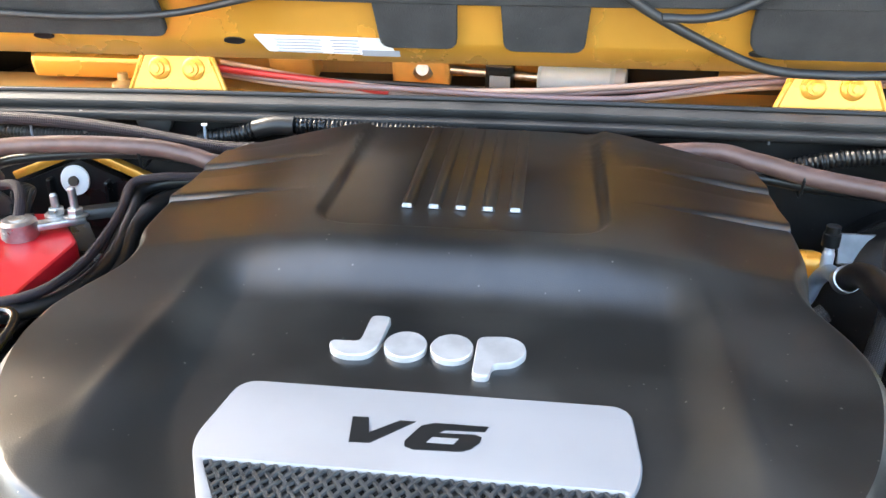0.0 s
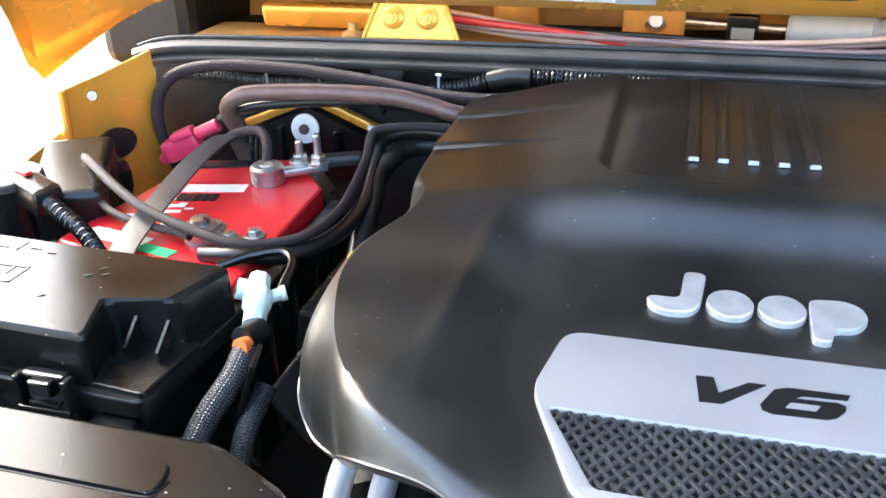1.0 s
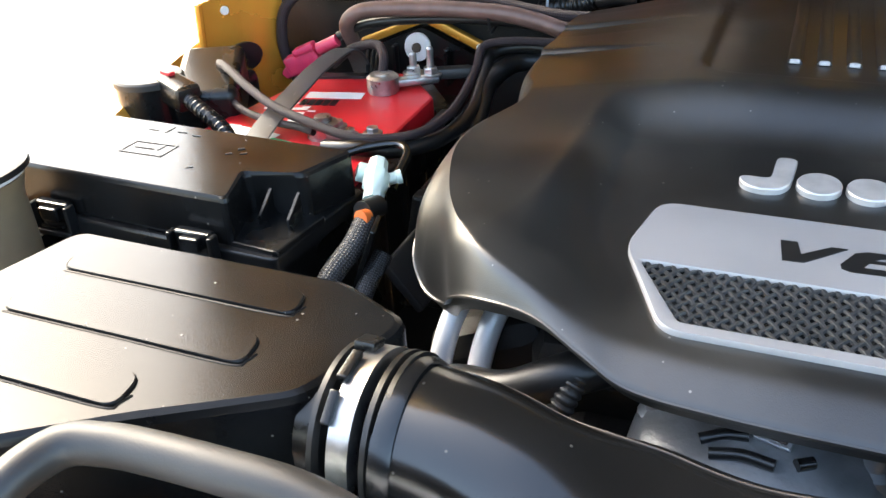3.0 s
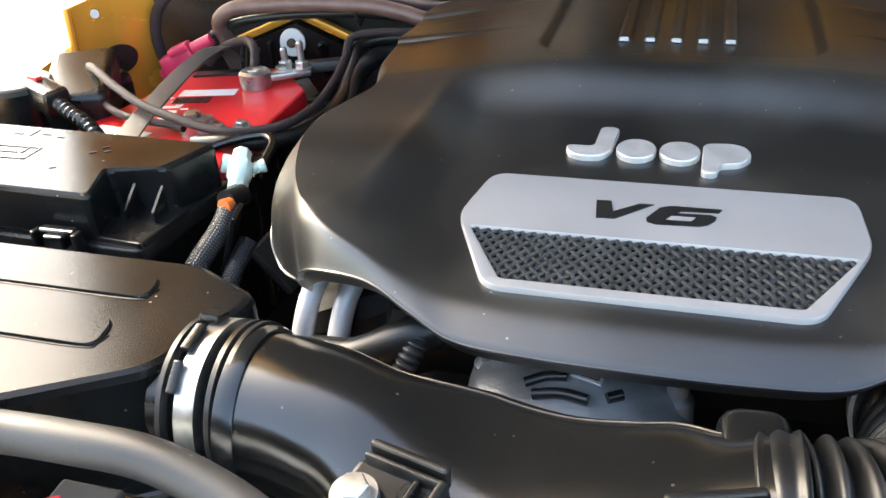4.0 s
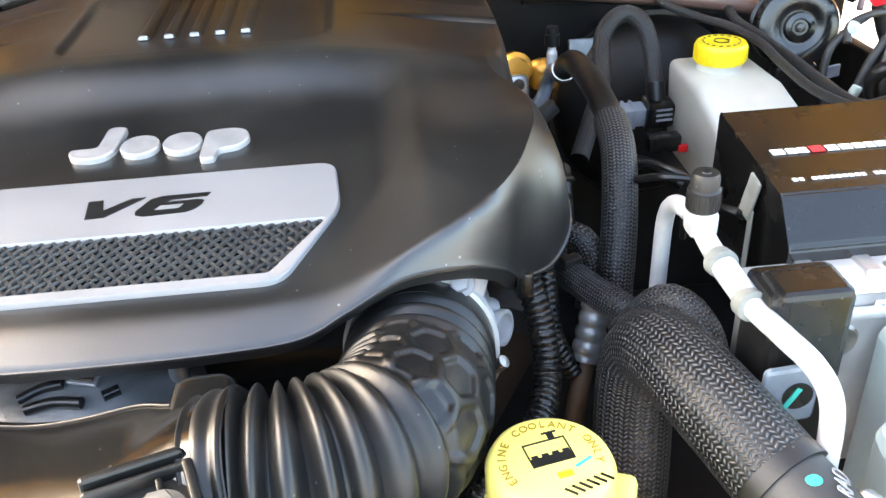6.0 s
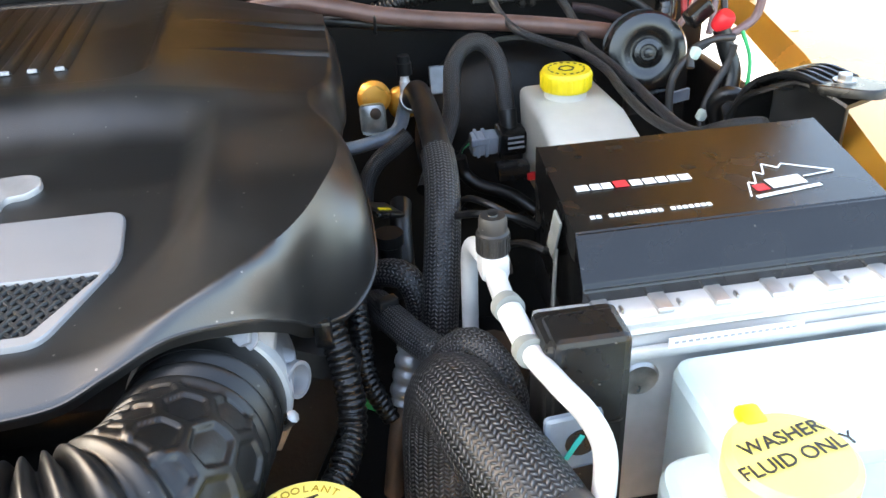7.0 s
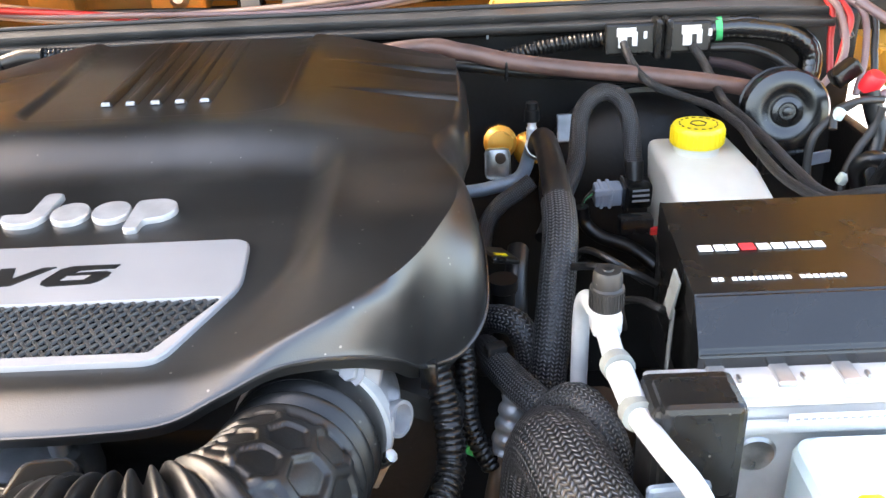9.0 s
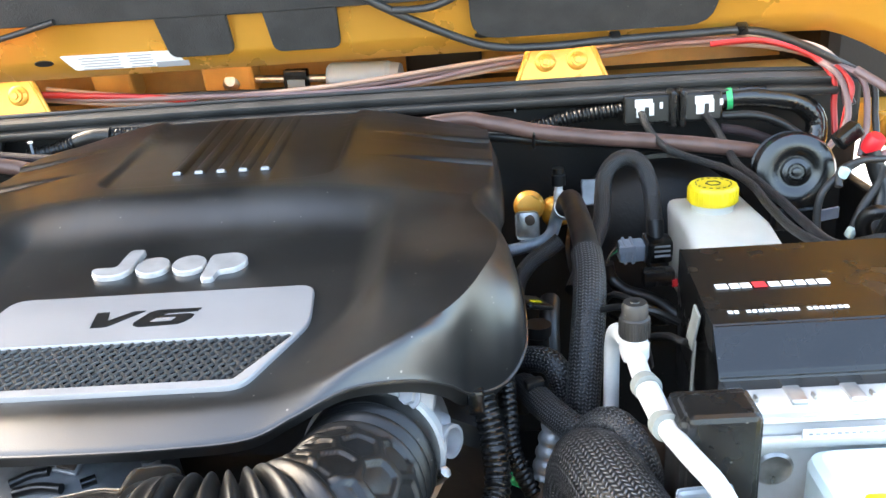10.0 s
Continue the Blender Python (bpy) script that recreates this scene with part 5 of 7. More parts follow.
sensor = thing("white_connector", (-0.37, 0.445, 1.03), "pale green two-part wire connector with orange seal", "connector")
body_turn = (112, 0, 18)
part("housing", lathe(None, (-0.374, 0.472, 1.072), [(0.0075, 0), (0.0085, 0.002), (0.0085, 0.014), (0.0112, 0.016), (0.0112, 0.030), (0.0090, 0.033), (0.0090, 0.046), (0, 0.046)], 8, body_turn), PALE_GREEN, sensor)
part("ear", lathe(None, (-0.384, 0.466, 1.062), [(0.006, -0.004), (0.0085, -0.003), (0.0085, 0.007), (0.0065, 0.008), (0.006, 0.003), (0, 0.003)], 20, (0, -70, 25)), PALE_GREEN, sensor)
part("ear_hole", lathe(None, (-0.3905, 0.4627, 1.0645), [(0, 0), (0.0055, 0), (0.0055, 0.001), (0, 0.001)], 16, (0, -70, 25)), BLACK_INK, sensor)
part("side_port", lathe(None, (-0.366, 0.460, 1.060), [(0.005, 0), (0.005, 0.012), (0.006, 0.013), (0.006, 0.017), (0, 0.017)], 14, (0, 80, 30)), PALE_GREEN, sensor)
part("orange_seal", lathe(None, (-0.352, 0.404, 1.056), [(0.0065, 0), (0.007, 0.008), (0, 0.009)], 14, (80, 0, -15)), material("orange_seal", (0.75, 0.16, 0.03), 0.5), sensor, "orange rubber seal")
part("collar", lathe(None, (-0.354, 0.428, 1.054), [(0.009, 0), (0.009, 0.022), (0, 0.022)], 14, (80, 0, -10)), RUBBER, sensor)
hose("braided_lead", [(-0.353, 0.405, 1.054), (-0.356, 0.385, 1.040), (-0.368, 0.360, 1.018), (-0.374, 0.340, 0.99), (-0.375, 0.335, 0.93)], 0.0092, FINE_SLEEVE, "grey-black braided lead below the connector", "cable")
hose("braided_lead", [(-0.336, 0.395, 1.03), (-0.342, 0.365, 1.005), (-0.345, 0.345, 0.96)], 0.0078, FINE_SLEEVE, "black braided lead below the connector", "cable")
hose("vent_tube", [(-0.43, 0.503, 1.058), (-0.408, 0.523, 1.061), (-0.385, 0.533, 1.062), (-0.370, 0.520, 1.060), (-0.362, 0.480, 1.056), (-0.36, 0.465, 1.05)], 0.0042, GLOSSY, "thin black tube bent over the battery corner", "tube")
solo("lead_bracket", box(None, (-0.345, 0.385, 1.035), (0.004, 0.028, 0.055), 0.001, (0, 20, 15)), GLOSSY, "flat black plastic bracket by the leads", "bracket")
solo("splash_guard", box(None, (-0.352, 0.53, 0.98), (0.016, 0.10, 0.12), 0.004, (0, 10, 0)), PLASTIC, "black plastic panel beside the engine", "splash guard")
solo("oil_filler_ring", sweep(None, [(-0.322, 0.508, 1.050), (-0.318, 0.515, 1.066), (-0.316, 0.527, 1.070), (-0.314, 0.538, 1.062), (-0.316, 0.540, 1.045)], 0.0042, 12), YELLOW, "yellow plastic dipstick loop", "dipstick")
solo("heat_shield", box(None, (-0.33, 0.46, 0.99), (0.05, 0.10, 0.008), 0.002, (0, 50, 0)), GREY_RUBBER, "dusty sloping sheet between engine and battery", "shield")

# ---- front left: hose, bracket and radiator support ----
hose("overflow_hose", [(-0.372, 0.02, 1.055), (-0.366, 0.060, 1.080), (-0.359, 0.093, 1.083), (-0.338, 0.103, 1.083), (-0.309, 0.106, 1.083), (-0.273, 0.107, 1.083), (-0.236, 0.108, 1.081), (-0.202, 0.104, 1.075), (-0.165, 0.094, 1.066), (-0.12, 0.075, 1.05)], 0.0108, GREY_RUBBER, "dusty grey-black rubber hose along the radiator", "hose", "", 20)
support = thing("radiator_support", (-0.2, 0.03, 0.90), "dark radiator support beam across the front", "radiator support")
part("beam", box(None, (-0.02, -0.02, 0.98), (0.95, 0.12, 0.05), 0.008), DARK, support)
part("shroud", box(None, (-0.05, 0.075, 0.94), (0.56, 0.05, 0.10), 0.01), PLASTIC, support)
solo("relay_cover", prism(None, rounded([(-0.385, 0.03), (-0.285, 0.03), (-0.287, 0.098), (-0.345, 0.090), (-0.375, 0.06)], 0.008, 4), 1.0, 1.048, 0.004), TAN, "tan plastic relay cover by the radiator", "cover")
plug = thing("wire_plug", (-0.255, 0.09, 1.02), "dusty grey plug with a red lock tab", "connector")
part("shell", box(None, (-0.258, 0.092, 1.046), (0.052, 0.030, 0.022), 0.004, (0, 4, 3)), PLASTIC, plug)
part("top_cover", box(None, (-0.264, 0.092, 1.058), (0.034, 0.024, 0.006), 0.002, (0, 4, 3)), GREY_RUBBER, plug)
part("lock_tab", box(None, (-0.277, 0.088, 1.0625), (0.009, 0.003, 0.002), 0.0005, (0, 0, 30)), RED, plug)
for k in range(3):
    hose("plug_wire", [(-0.235, 0.092, 1.046 + 0.003 * k), (-0.215, 0.085 + 0.004 * k, 1.045), (-0.195, 0.07, 1.02)], 0.003, RUBBER, "black wire from the plug", "wire", "plug wires", 8)


def duct_mount(x, y, z, turn, bolt_x):
    """A moulded tray with a double ridge behind and a flanged bolt at one end, clipping the duct to the crossmember."""
    mount = thing("duct_mount", (x, y, 1.06), "black moulded mounting bracket with a zinc flange bolt", "bracket", "duct mounts")
    m = pose(x, y, z, 7, 0, turn)

    def block(name, at, size, bevel, mat, lean=0.0):
        bm = box(None, at, size, bevel, (lean, 0, 0))
        bm.transform(m)
        return part(name, bm, mat, mount)

    block("tray", (0.0, -0.014, -0.004), (0.050, 0.040, 0.012), 0.003, PLASTIC)
    block("ridge", (0.0, 0.0105, 0.004), (0.042, 0.0045, 0.012), 0.0016, RUBBER, -10)
    block("ridge", (0.0, 0.0045, 0.003), (0.042, 0.0030, 0.010), 0.0014, RUBBER, -10)
    block("side_wall", (0.0215, -0.012, 0.003), (0.0045, 0.036, 0.013), 0.0016, RUBBER)
    block("web", (0.009, -0.010, 0.002), (0.003, 0.026, 0.008), 0.001, PLASTIC)
    at = m @ Vector((bolt_x, -0.016, 0.002))
    bm = lathe(None, at, [(0, 0), (0.0115, 0), (0.0112, 0.0018), (0.0078, 0.0034), (0, 0.0034)], 28, (7, 0, turn))
    part("washer", bm, STEEL, mount, "zinc flange washer")
    hex_bolt("bolt", at + Vector((0, 0, 0.003)), 0.0074, mount, STEEL, (7, 0, 10))


duct_mount(-0.1105, 0.1215, 1.077, -15, -0.013)
duct_mount(0.0275, 0.1155, 1.090, 19, 0.007)
cap_l = thing("bumper_cap", (-0.641, 0.300, 1.0), "pale cup with a dark rim on a tan stop", "rubber stop")
part("cup", lathe(None, (-0.641, 0.300, 1.094), [(0.0, 0.0), (0.040, 0.0), (0.0425, 0.009), (0.0395, 0.009), (0.037, 0.003), (0, 0.003)], 40, (4, -4, 0)), WHITE, cap_l, "pale sunlit cup")
part("rim", lathe(None, (-0.641, 0.300, 1.100), [(0.0405, -0.003), (0.044, -0.002), (0.044, 0.003), (0.0405, 0.004)], 40, (4, -4, 0)), RUBBER, cap_l, "dark rubber rim")
part("neck", lathe(None, (-0.641, 0.300, 0.98), [(0.036, 0), (0.034, 0.10), (0.038, 0.115), (0, 0.115)], 32), TAN, cap_l, "tan plastic neck")


# ---- right side: refrigerant lines, hoses, tanks, accessory box ----
ac = thing("refrigerant_line", (0.33, 0.29, 1.0), "white aluminium refrigerant line with a black service cap", "refrigerant line")
cap = lathe(None, (0.329, 0.300, 1.098), [(0.0092, 0), (0.0099, 0.001), (0.0099, 0.014), (0.0086, 0.015), (0.0086, 0.022), (0.0075, 0.025), (0, 0.025)], 36)
cap = part("service_cap", cap, GREY_RUBBER, ac, "ribbed black plastic service cap")
for k in range(30):
    a = 2 * math.pi * k / 30
    part("grip_rib", box(None, (0.329 + 0.0099 * math.cos(a), 0.300 + 0.0099 * math.sin(a), 1.105), (0.0010, 0.0010, 0.011), 0, (0, 0, math.degrees(a))), GREY_RUBBER, cap, flat=True)
part("cap_hub", lathe(None, (0.329, 0.300, 1.1228), [(0.0034, 0), (0.003, 0.001), (0.0015, 0.0012), (0, 0.0004)], 12), PLASTIC, cap)
part("valve_block", box(None, (0.329, 0.300, 1.090), (0.018, 0.018, 0.018), 0.004), WHITE_ALLOY, ac)
part("tube", sweep(None, [(0.3285, 0.300, 1.090), (0.3292, 0.288, 1.083), (0.3300, 0.265, 1.080), (0.334, 0.232, 1.074), (0.343, 0.207, 1.069), (0.354, 0.190, 1.060), (0.360, 0.178, 1.045), (0.356, 0.166, 1.020), (0.35, 0.158, 0.98)], 0.0064, 18), WHITE_ALLOY, ac)
part("riser", sweep(None, [(0.325, 0.306, 1.092), (0.3225, 0.328, 1.088), (0.322, 0.342, 1.07), (0.322, 0.345, 1.03), (0.322, 0.346, 0.96)], 0.0058, 16), WHITE_ALLOY, ac)
for y, z, x in ((0.266, 1.0800, 0.3300), (0.232, 1.0735, 0.334)):
    part("foam_band", lathe(None, (x, y, z), [(0.0068, -0.0045), (0.0092, -0.004), (0.0092, 0.004), (0.0068, 0.0045)], 22, (82, 0, 8)), TAPE, ac, "grey foam band")
part("sight_tube", sweep(None, [(0.3300, 0.262, 1.080), (0.334, 0.235, 1.0745)], 0.0076, 18), WHITE_ALLOY, ac)

suction = thing("suction_hose", (0.32, 0.5, 0.96), "black rubber refrigerant hose half covered by braid", "hose")
part("rubber", sweep(None, [(0.334, 0.716, 1.046), (0.3345, 0.700, 1.058), (0.334, 0.66, 1.071), (0.331, 0.57, 1.077), (0.327, 0.49, 1.070), (0.321, 0.45, 1.05)], 0.0118, 20), RUBBER, suction)
part("braid", sweep(None, [(0.3275, 0.507, 1.0735), (0.3255, 0.475, 1.064), (0.320, 0.443, 1.044), (0.313, 0.415, 1.012), (0.306, 0.395, 0.965), (0.303, 0.39, 0.91)], 0.0142, 24), SLEEVE, suction, "loose woven black sleeve")
part("crimp", lathe(None, (0.334, 0.722, 1.043), [(0.0105, -0.006), (0.0132, -0.005), (0.0132, 0.006), (0.0105, 0.007)], 26, (55, 0, 0)), STEEL, suction, "bright crimped collar")
part("low_collar", lathe(None, (0.3045, 0.392, 0.945), [(0.0135, -0.012), (0.015, -0.010), (0.015, 0.010), (0.0135, 0.012)], 24, (10, 5, 0)), RUBBER, suction)
part("pipe", sweep(None, [(0.334, 0.735, 1.035), (0.333, 0.765, 1.030), (0.332, 0.79, 1.009), (0.320, 0.79, 0.981), (0.283, 0.79, 0.969), (0.25, 0.79, 0.965)], 0.0080, 16), BLUE_STEEL, suction)
part("valve_stem", lathe(None, (0.333, 0.776, 1.030), [(0.006, 0), (0.006, 0.016), (0.0048, 0.018), (0.0048, 0.026), (0, 0.026)], 16), WHITE_ALLOY, suction)
part("valve_cap", lathe(None, (0.333, 0.776, 1.054), [(0.0085, 0), (0.0085, 0.013), (0.0068, 0.014), (0.0068, 0.021), (0, 0.022)], 18), PLASTIC, suction)

hose("vacuum_hose", [(0.330, 0.62, 0.985), (0.350, 0.66, 1.005), (0.372, 0.705, 1.028), (0.379, 0.735, 1.050), (0.384, 0.752, 1.068), (0.397, 0.762, 1.082), (0.414, 0.766, 1.086), (0.429, 0.760, 1.077), (0.436, 0.747, 1.055), (0.437, 0.730, 1.025), (0.437, 0.718, 1.005)], 0.0096, SLEEVE, "braided black hose arched like a hook", "hose", "", 20)
solo("hose_stub", sweep(None, [(0.437, 0.722, 1.022), (0.437, 0.714, 1.000)], 0.0098, 16), RUBBER, "smooth black end of the arched hose", "hose end")
plug = thing("sensor_plug", (0.42, 0.715, 0.97), "grey plug on a black pressure sensor", "sensor")
part("sensor", box(None, (0.438, 0.708, 0.992), (0.030, 0.024, 0.028), 0.004, (10, 0, 4)), PLASTIC, plug)
for k in range(3):
    part("print_bar", box(None, (0.440, 0.6948 - 0.0008 * k, 0.9995 - 0.0055 * k), (0.018, 0.001, 0.0024), 0, (10, 0, 4)), GREY_INK, plug, "unreadable grey print bar", flat=True)
part("collar", box(None, (0.4255, 0.7095, 0.991), (0.006, 0.027, 0.031), 0.002, (10, 0, 4)), PLASTIC, plug)
shell = part("plug", box(None, (0.408, 0.712, 0.990), (0.030, 0.020, 0.022), 0.003, (10, 0, 4)), LIGHT_GREY, plug, "light grey plug")
for dx in (-0.008, 0.001):
    part("grip_band", box(None, (0.408 + dx, 0.712, 0.990), (0.004, 0.0225, 0.0245), 0.0012, (10, 0, 4)), LIGHT_GREY, shell)
part("latch", box(None, (0.402, 0.701, 0.996), (0.020, 0.004, 0.008), 0.001, (10, 0, 4)), LIGHT_GREY, plug)
for k in range(3):
    hose("sensor_wire", [(0.392, 0.713, 0.988 + 0.003 * k), (0.383, 0.713, 0.982), (0.380, 0.712, 0.965), (0.386, 0.712, 0.948)], 0.0018, GREEN if k == 1 else RUBBER, "thin wire into the grey plug", "wire", "sensor wires", 8)
hose("sensor_loom", [(0.381, 0.712, 0.976), (0.385, 0.712, 0.957), (0.40, 0.70, 0.945), (0.43, 0.68, 0.94), (0.455, 0.66, 0.925)], 0.0075, RUBBER, "black taped loom below the grey plug", "wire loom", "wire looms")
small = thing("level_switch", (0.43, 0.64, 0.97), "small black plug with a red lock under the tank", "connector")
part("body", box(None, (0.425, 0.648, 0.984), (0.034, 0.018, 0.018), 0.003), PLASTIC, small)
part("red_lock", box(None, (0.443, 0.640, 0.979), (0.010, 0.006, 0.008), 0.001), RED, small)

# brake parts
booster = thing("brake_booster", (0.47, 0.87, 0.86), "large round black brake booster on the firewall", "brake booster")
part("drum", lathe(None, (0.478, 0.918, 0.93), [(0.120, 0), (0.122, 0.03), (0.118, 0.05), (0.10, 0.075), (0.05, 0.09), (0, 0.092)], 56, (90, 0, 0)), DARK, booster)
part("rim", lathe(None, (0.478, 0.882, 0.93), [(0.120, -0.004), (0.126, -0.003), (0.126, 0.003), (0.120, 0.004)], 56, (90, 0, 0)), GLOSSY, booster)
solo("heat_plate", box(None, (0.398, 0.868, 1.012), (0.05, 0.006, 0.035), 0.002, (-20, 0, 0)), CAST, "dull dark steel plate behind the hook hose", "plate")
tank = thing("brake_fluid_tank", (0.49, 0.65, 0.93), "milky white brake fluid tank with a yellow cap", "fluid tank")
bm = bmesh.new()
secs = ((0.735, 0.455, 0.530, 0.94, 1.036), (0.722, 0.450, 0.536, 0.94, 1.046), (0.640, 0.449, 0.540, 0.94, 1.044), (0.585, 0.449, 0.543, 0.94, 1.028), (0.545, 0.450, 0.543, 0.94, 1.008), (0.530, 0.454, 0.539, 0.94, 0.996))
rows = []
for y, x0, x1, z0, z1 in secs:
    ring = rounded([(x0 + 0.006, z0), (x1 - 0.006, z0), (x1, z1), (x0, z1)], 0.010, 4)
    rows.append([bm.verts.new((p.x, y, p.y)) for p in ring])
for a, b in zip(rows, rows[1:]):
    for k in range(len(a)):
        j = (k + 1) % len(a)
        bm.faces.new((a[k], a[j], b[j], b[k]))
bm.faces.new(rows[0]), bm.faces.new(rows[-1])
part("body", bm, MILKY, tank, "milky white plastic body", angle=50)
part("neck", lathe(None, (0.491, 0.687, 1.040), [(0.0225, 0), (0.0225, 0.016), (0, 0.016)], 32), MILKY, tank)
CAP = [(0.0252, 0.0), (0.0262, 0.002), (0.0262, 0.017), (0.0245, 0.020), (0.015, 0.0205), (0, 0.0205)]
cap = part("cap", lathe(None, (0.491, 0.687, 1.053), CAP, 44), YELLOW, tank, "bright yellow screw cap")
for k in range(28):
    a = 2 * math.pi * k / 28
    part("grip_rib", box(None, (0.491 + 0.0262 * math.cos(a), 0.687 + 0.0262 * math.sin(a), 1.062), (0.0016, 0.0022, 0.014), 0, (0, 0, math.degrees(a))), YELLOW, cap, flat=True)
hexagon = [(0.491 + 0.008 * math.cos(a), 0.687 + 0.008 * math.sin(a), 1.0738) for a in np.linspace(0, 2 * math.pi, 7)]
bm = bmesh.new()
for a, b in zip(hexagon, hexagon[1:]):
    mid = (Vector(a) + Vector(b)) / 2
    box(bm, mid, ((Vector(b) - Vector(a)).length, 0.0012, 0.0008), 0, (0, 0, math.degrees(math.atan2(b[1] - a[1], b[0] - a[0]))))
part("cap_symbol", bm, BLACK_INK, cap, "black printed hexagon symbol", flat=True)
for k in range(16):
    a = 2 * math.pi * k / 16
    part("cap_print", box(None, (0.491 + 0.0185 * math.cos(a), 0.687 + 0.0185 * math.sin(a), 1.0737), (0.0012, 0.0034, 0.0006), 0, (0, 0, math.degrees(a))), BLACK_INK, cap, "unreadable ring of print", flat=True)

# siren / horn on the right
siren = thing("round_siren", (0.606, 0.77, 1.0), "round black plastic siren with a stepped face", "siren")
turn = (78, 0, -12)
bm = lathe(None, (0.609, 0.772, 1.056), [(0.043, -0.01), (0.0455, 0.0), (0.0455, 0.012), (0.0425, 0.020), (0.036, 0.0215), (0.024, 0.0225), (0.021, 0.0205), (0.017, 0.0205), (0.0155, 0.0265), (0.010, 0.0275), (0.0085, 0.0255), (0.0055, 0.0255), (0.0045, 0.0300), (0, 0.0305)], 56, turn)
part("face", bm, GLOSSY, siren)
part("housing", lathe(None, (0.609, 0.772, 1.056), [(0, -0.042), (0.036, -0.040), (0.042, -0.012), (0.043, -0.008), (0, -0.008)], 48, turn), PLASTIC, siren)
for h in (-0.012, -0.020):
    part("groove_ring", lathe(None, (0.609, 0.772, 1.056), [(0.0425, h - 0.002), (0.0455, h - 0.001), (0.0455, h + 0.001), (0.0425, h + 0.002)], 48, turn), PLASTIC, siren)
part("foot", box(None, (0.612, 0.765, 1.000), (0.05, 0.02, 0.03), 0.004), PLASTIC, siren)
part("steel_tab", box(None, (0.640, 0.735, 1.012), (0.028, 0.004, 0.014), 0.001, (0, 0, 20)), BLUE_STEEL, siren)

# relay modules strapped to the loom
for x0, mark in ((0.457, 0.455), (0.521, 0.530)):
    box_r = thing("relay_module", (x0, 0.87, 1.10), "black relay module with a worn white label", "relay module", "relay modules")
    part("case", box(None, (x0, 0.872, 1.117), (0.058, 0.018, 0.036), 0.003, (-6, 0, -2)), PLASTIC, box_r)
    for dx, dz, w, h in ((-0.004, 0.008, 0.022, 0.010), (-0.008, -0.003, 0.010, 0.014), (0.006, 0.0, 0.006, 0.016), (0.018, 0.004, 0.004, 0.008)):
        part("label_bar", box(None, (mark + dx, 0.8615, 1.119 + dz), (w, 0.001, h), 0, (-6, 0, -2)), STICKER, box_r, "worn white label", flat=True)
for x in (0.487, 0.499):
    solo("cable_tie", box(None, (x, 0.868, 1.118), (0.008, 0.030, 0.046), 0.003), PLASTIC, "black strap round the relay modules", "cable tie", "cable ties")
hose("wire_loom", [(0.30, 0.885, 1.097), (0.324, 0.882, 1.102), (0.358, 0.880, 1.110), (0.392, 0.880, 1.114), (0.432, 0.880, 1.117)], 0.0095, PLASTIC, "corrugated black loom into the relay modules", "wire loom", "wire looms", 16, 0.0014, ribbed(0.0052, 0.22))
hose("taped_loom", [(0.548, 0.882, 1.121), (0.575, 0.878, 1.124), (0.604, 0.874, 1.123), (0.644, 0.872, 1.115), (0.668, 0.868, 1.096), (0.669, 0.862, 1.07), (0.655, 0.855, 1.04)], 0.0135, GLOSSY, "thick loom wrapped in glossy black tape", "wire loom", "wire looms", 18, 0.002, lambda s, l: 1 + 0.015 * math.sin(s * 700) + 0.03 * math.sin(s * 170))
solo("green_tape", sweep(None, [(0.5585, 0.880, 1.1225), (0.5655, 0.879, 1.1233)], 0.0145, 20), GREEN, "bright green tape ring on the loom", "tape")
hose("module_lead", [(0.447, 0.856, 1.116), (0.450, 0.835, 1.104), (0.458, 0.815, 1.092), (0.472, 0.80, 1.081), (0.510, 0.795, 1.066), (0.530, 0.765, 1.064), (0.538, 0.70, 1.064), (0.535, 0.640, 1.062), (0.540, 0.58, 1.056), (0.555, 0.53, 1.055), (0.575, 0.50, 1.055)], 0.0046, SLEEVE, "black braided lead from the relay module", "cable", "module leads")
hose("module_lead", [(0.527, 0.856, 1.110), (0.536, 0.84, 1.095), (0.545, 0.82, 1.075), (0.549, 0.79, 1.062), (0.553, 0.73, 1.060), (0.556, 0.66, 1.058), (0.557, 0.60, 1.056), (0.565, 0.55, 1.052), (0.590, 0.52, 1.055)], 0.0050, SLEEVE, "black braided lead from the relay module", "cable", "module leads")
hose("module_lead", [(0.55, 0.86, 1.105), (0.585, 0.85, 1.106), (0.615, 0.845, 1.097), (0.64, 0.84, 1.08)], 0.0055, RUBBER, "black lead behind the siren", "cable", "module leads")
hose("module_lead", [(0.545, 0.85, 1.092), (0.578, 0.845, 1.086), (0.613, 0.84, 1.070), (0.63, 0.835, 1.05)], 0.006, MAROON, "maroon lead behind the siren", "cable", "module leads")
hose("firewall_lead", [(0.15, 0.88, 1.10), (0.261, 0.83, 1.104), (0.32, 0.83, 1.095), (0.386, 0.835, 1.087), (0.46, 0.845, 1.075), (0.55, 0.85, 1.06)], 0.006, RUBBER, "black lead under the power cable", "cable", "firewall cables")
hose("coiled_lead", [(0.572, 0.545, 1.050), (0.590, 0.520, 1.066), (0.615, 0.515, 1.068), (0.628, 0.535, 1.055), (0.610, 0.555, 1.048), (0.588, 0.545, 1.052), (0.585, 0.525, 1.062), (0.61, 0.52, 1.062)], 0.0048, SLEEVE, "coil of braided black lead behind the box", "cable", "module leads")

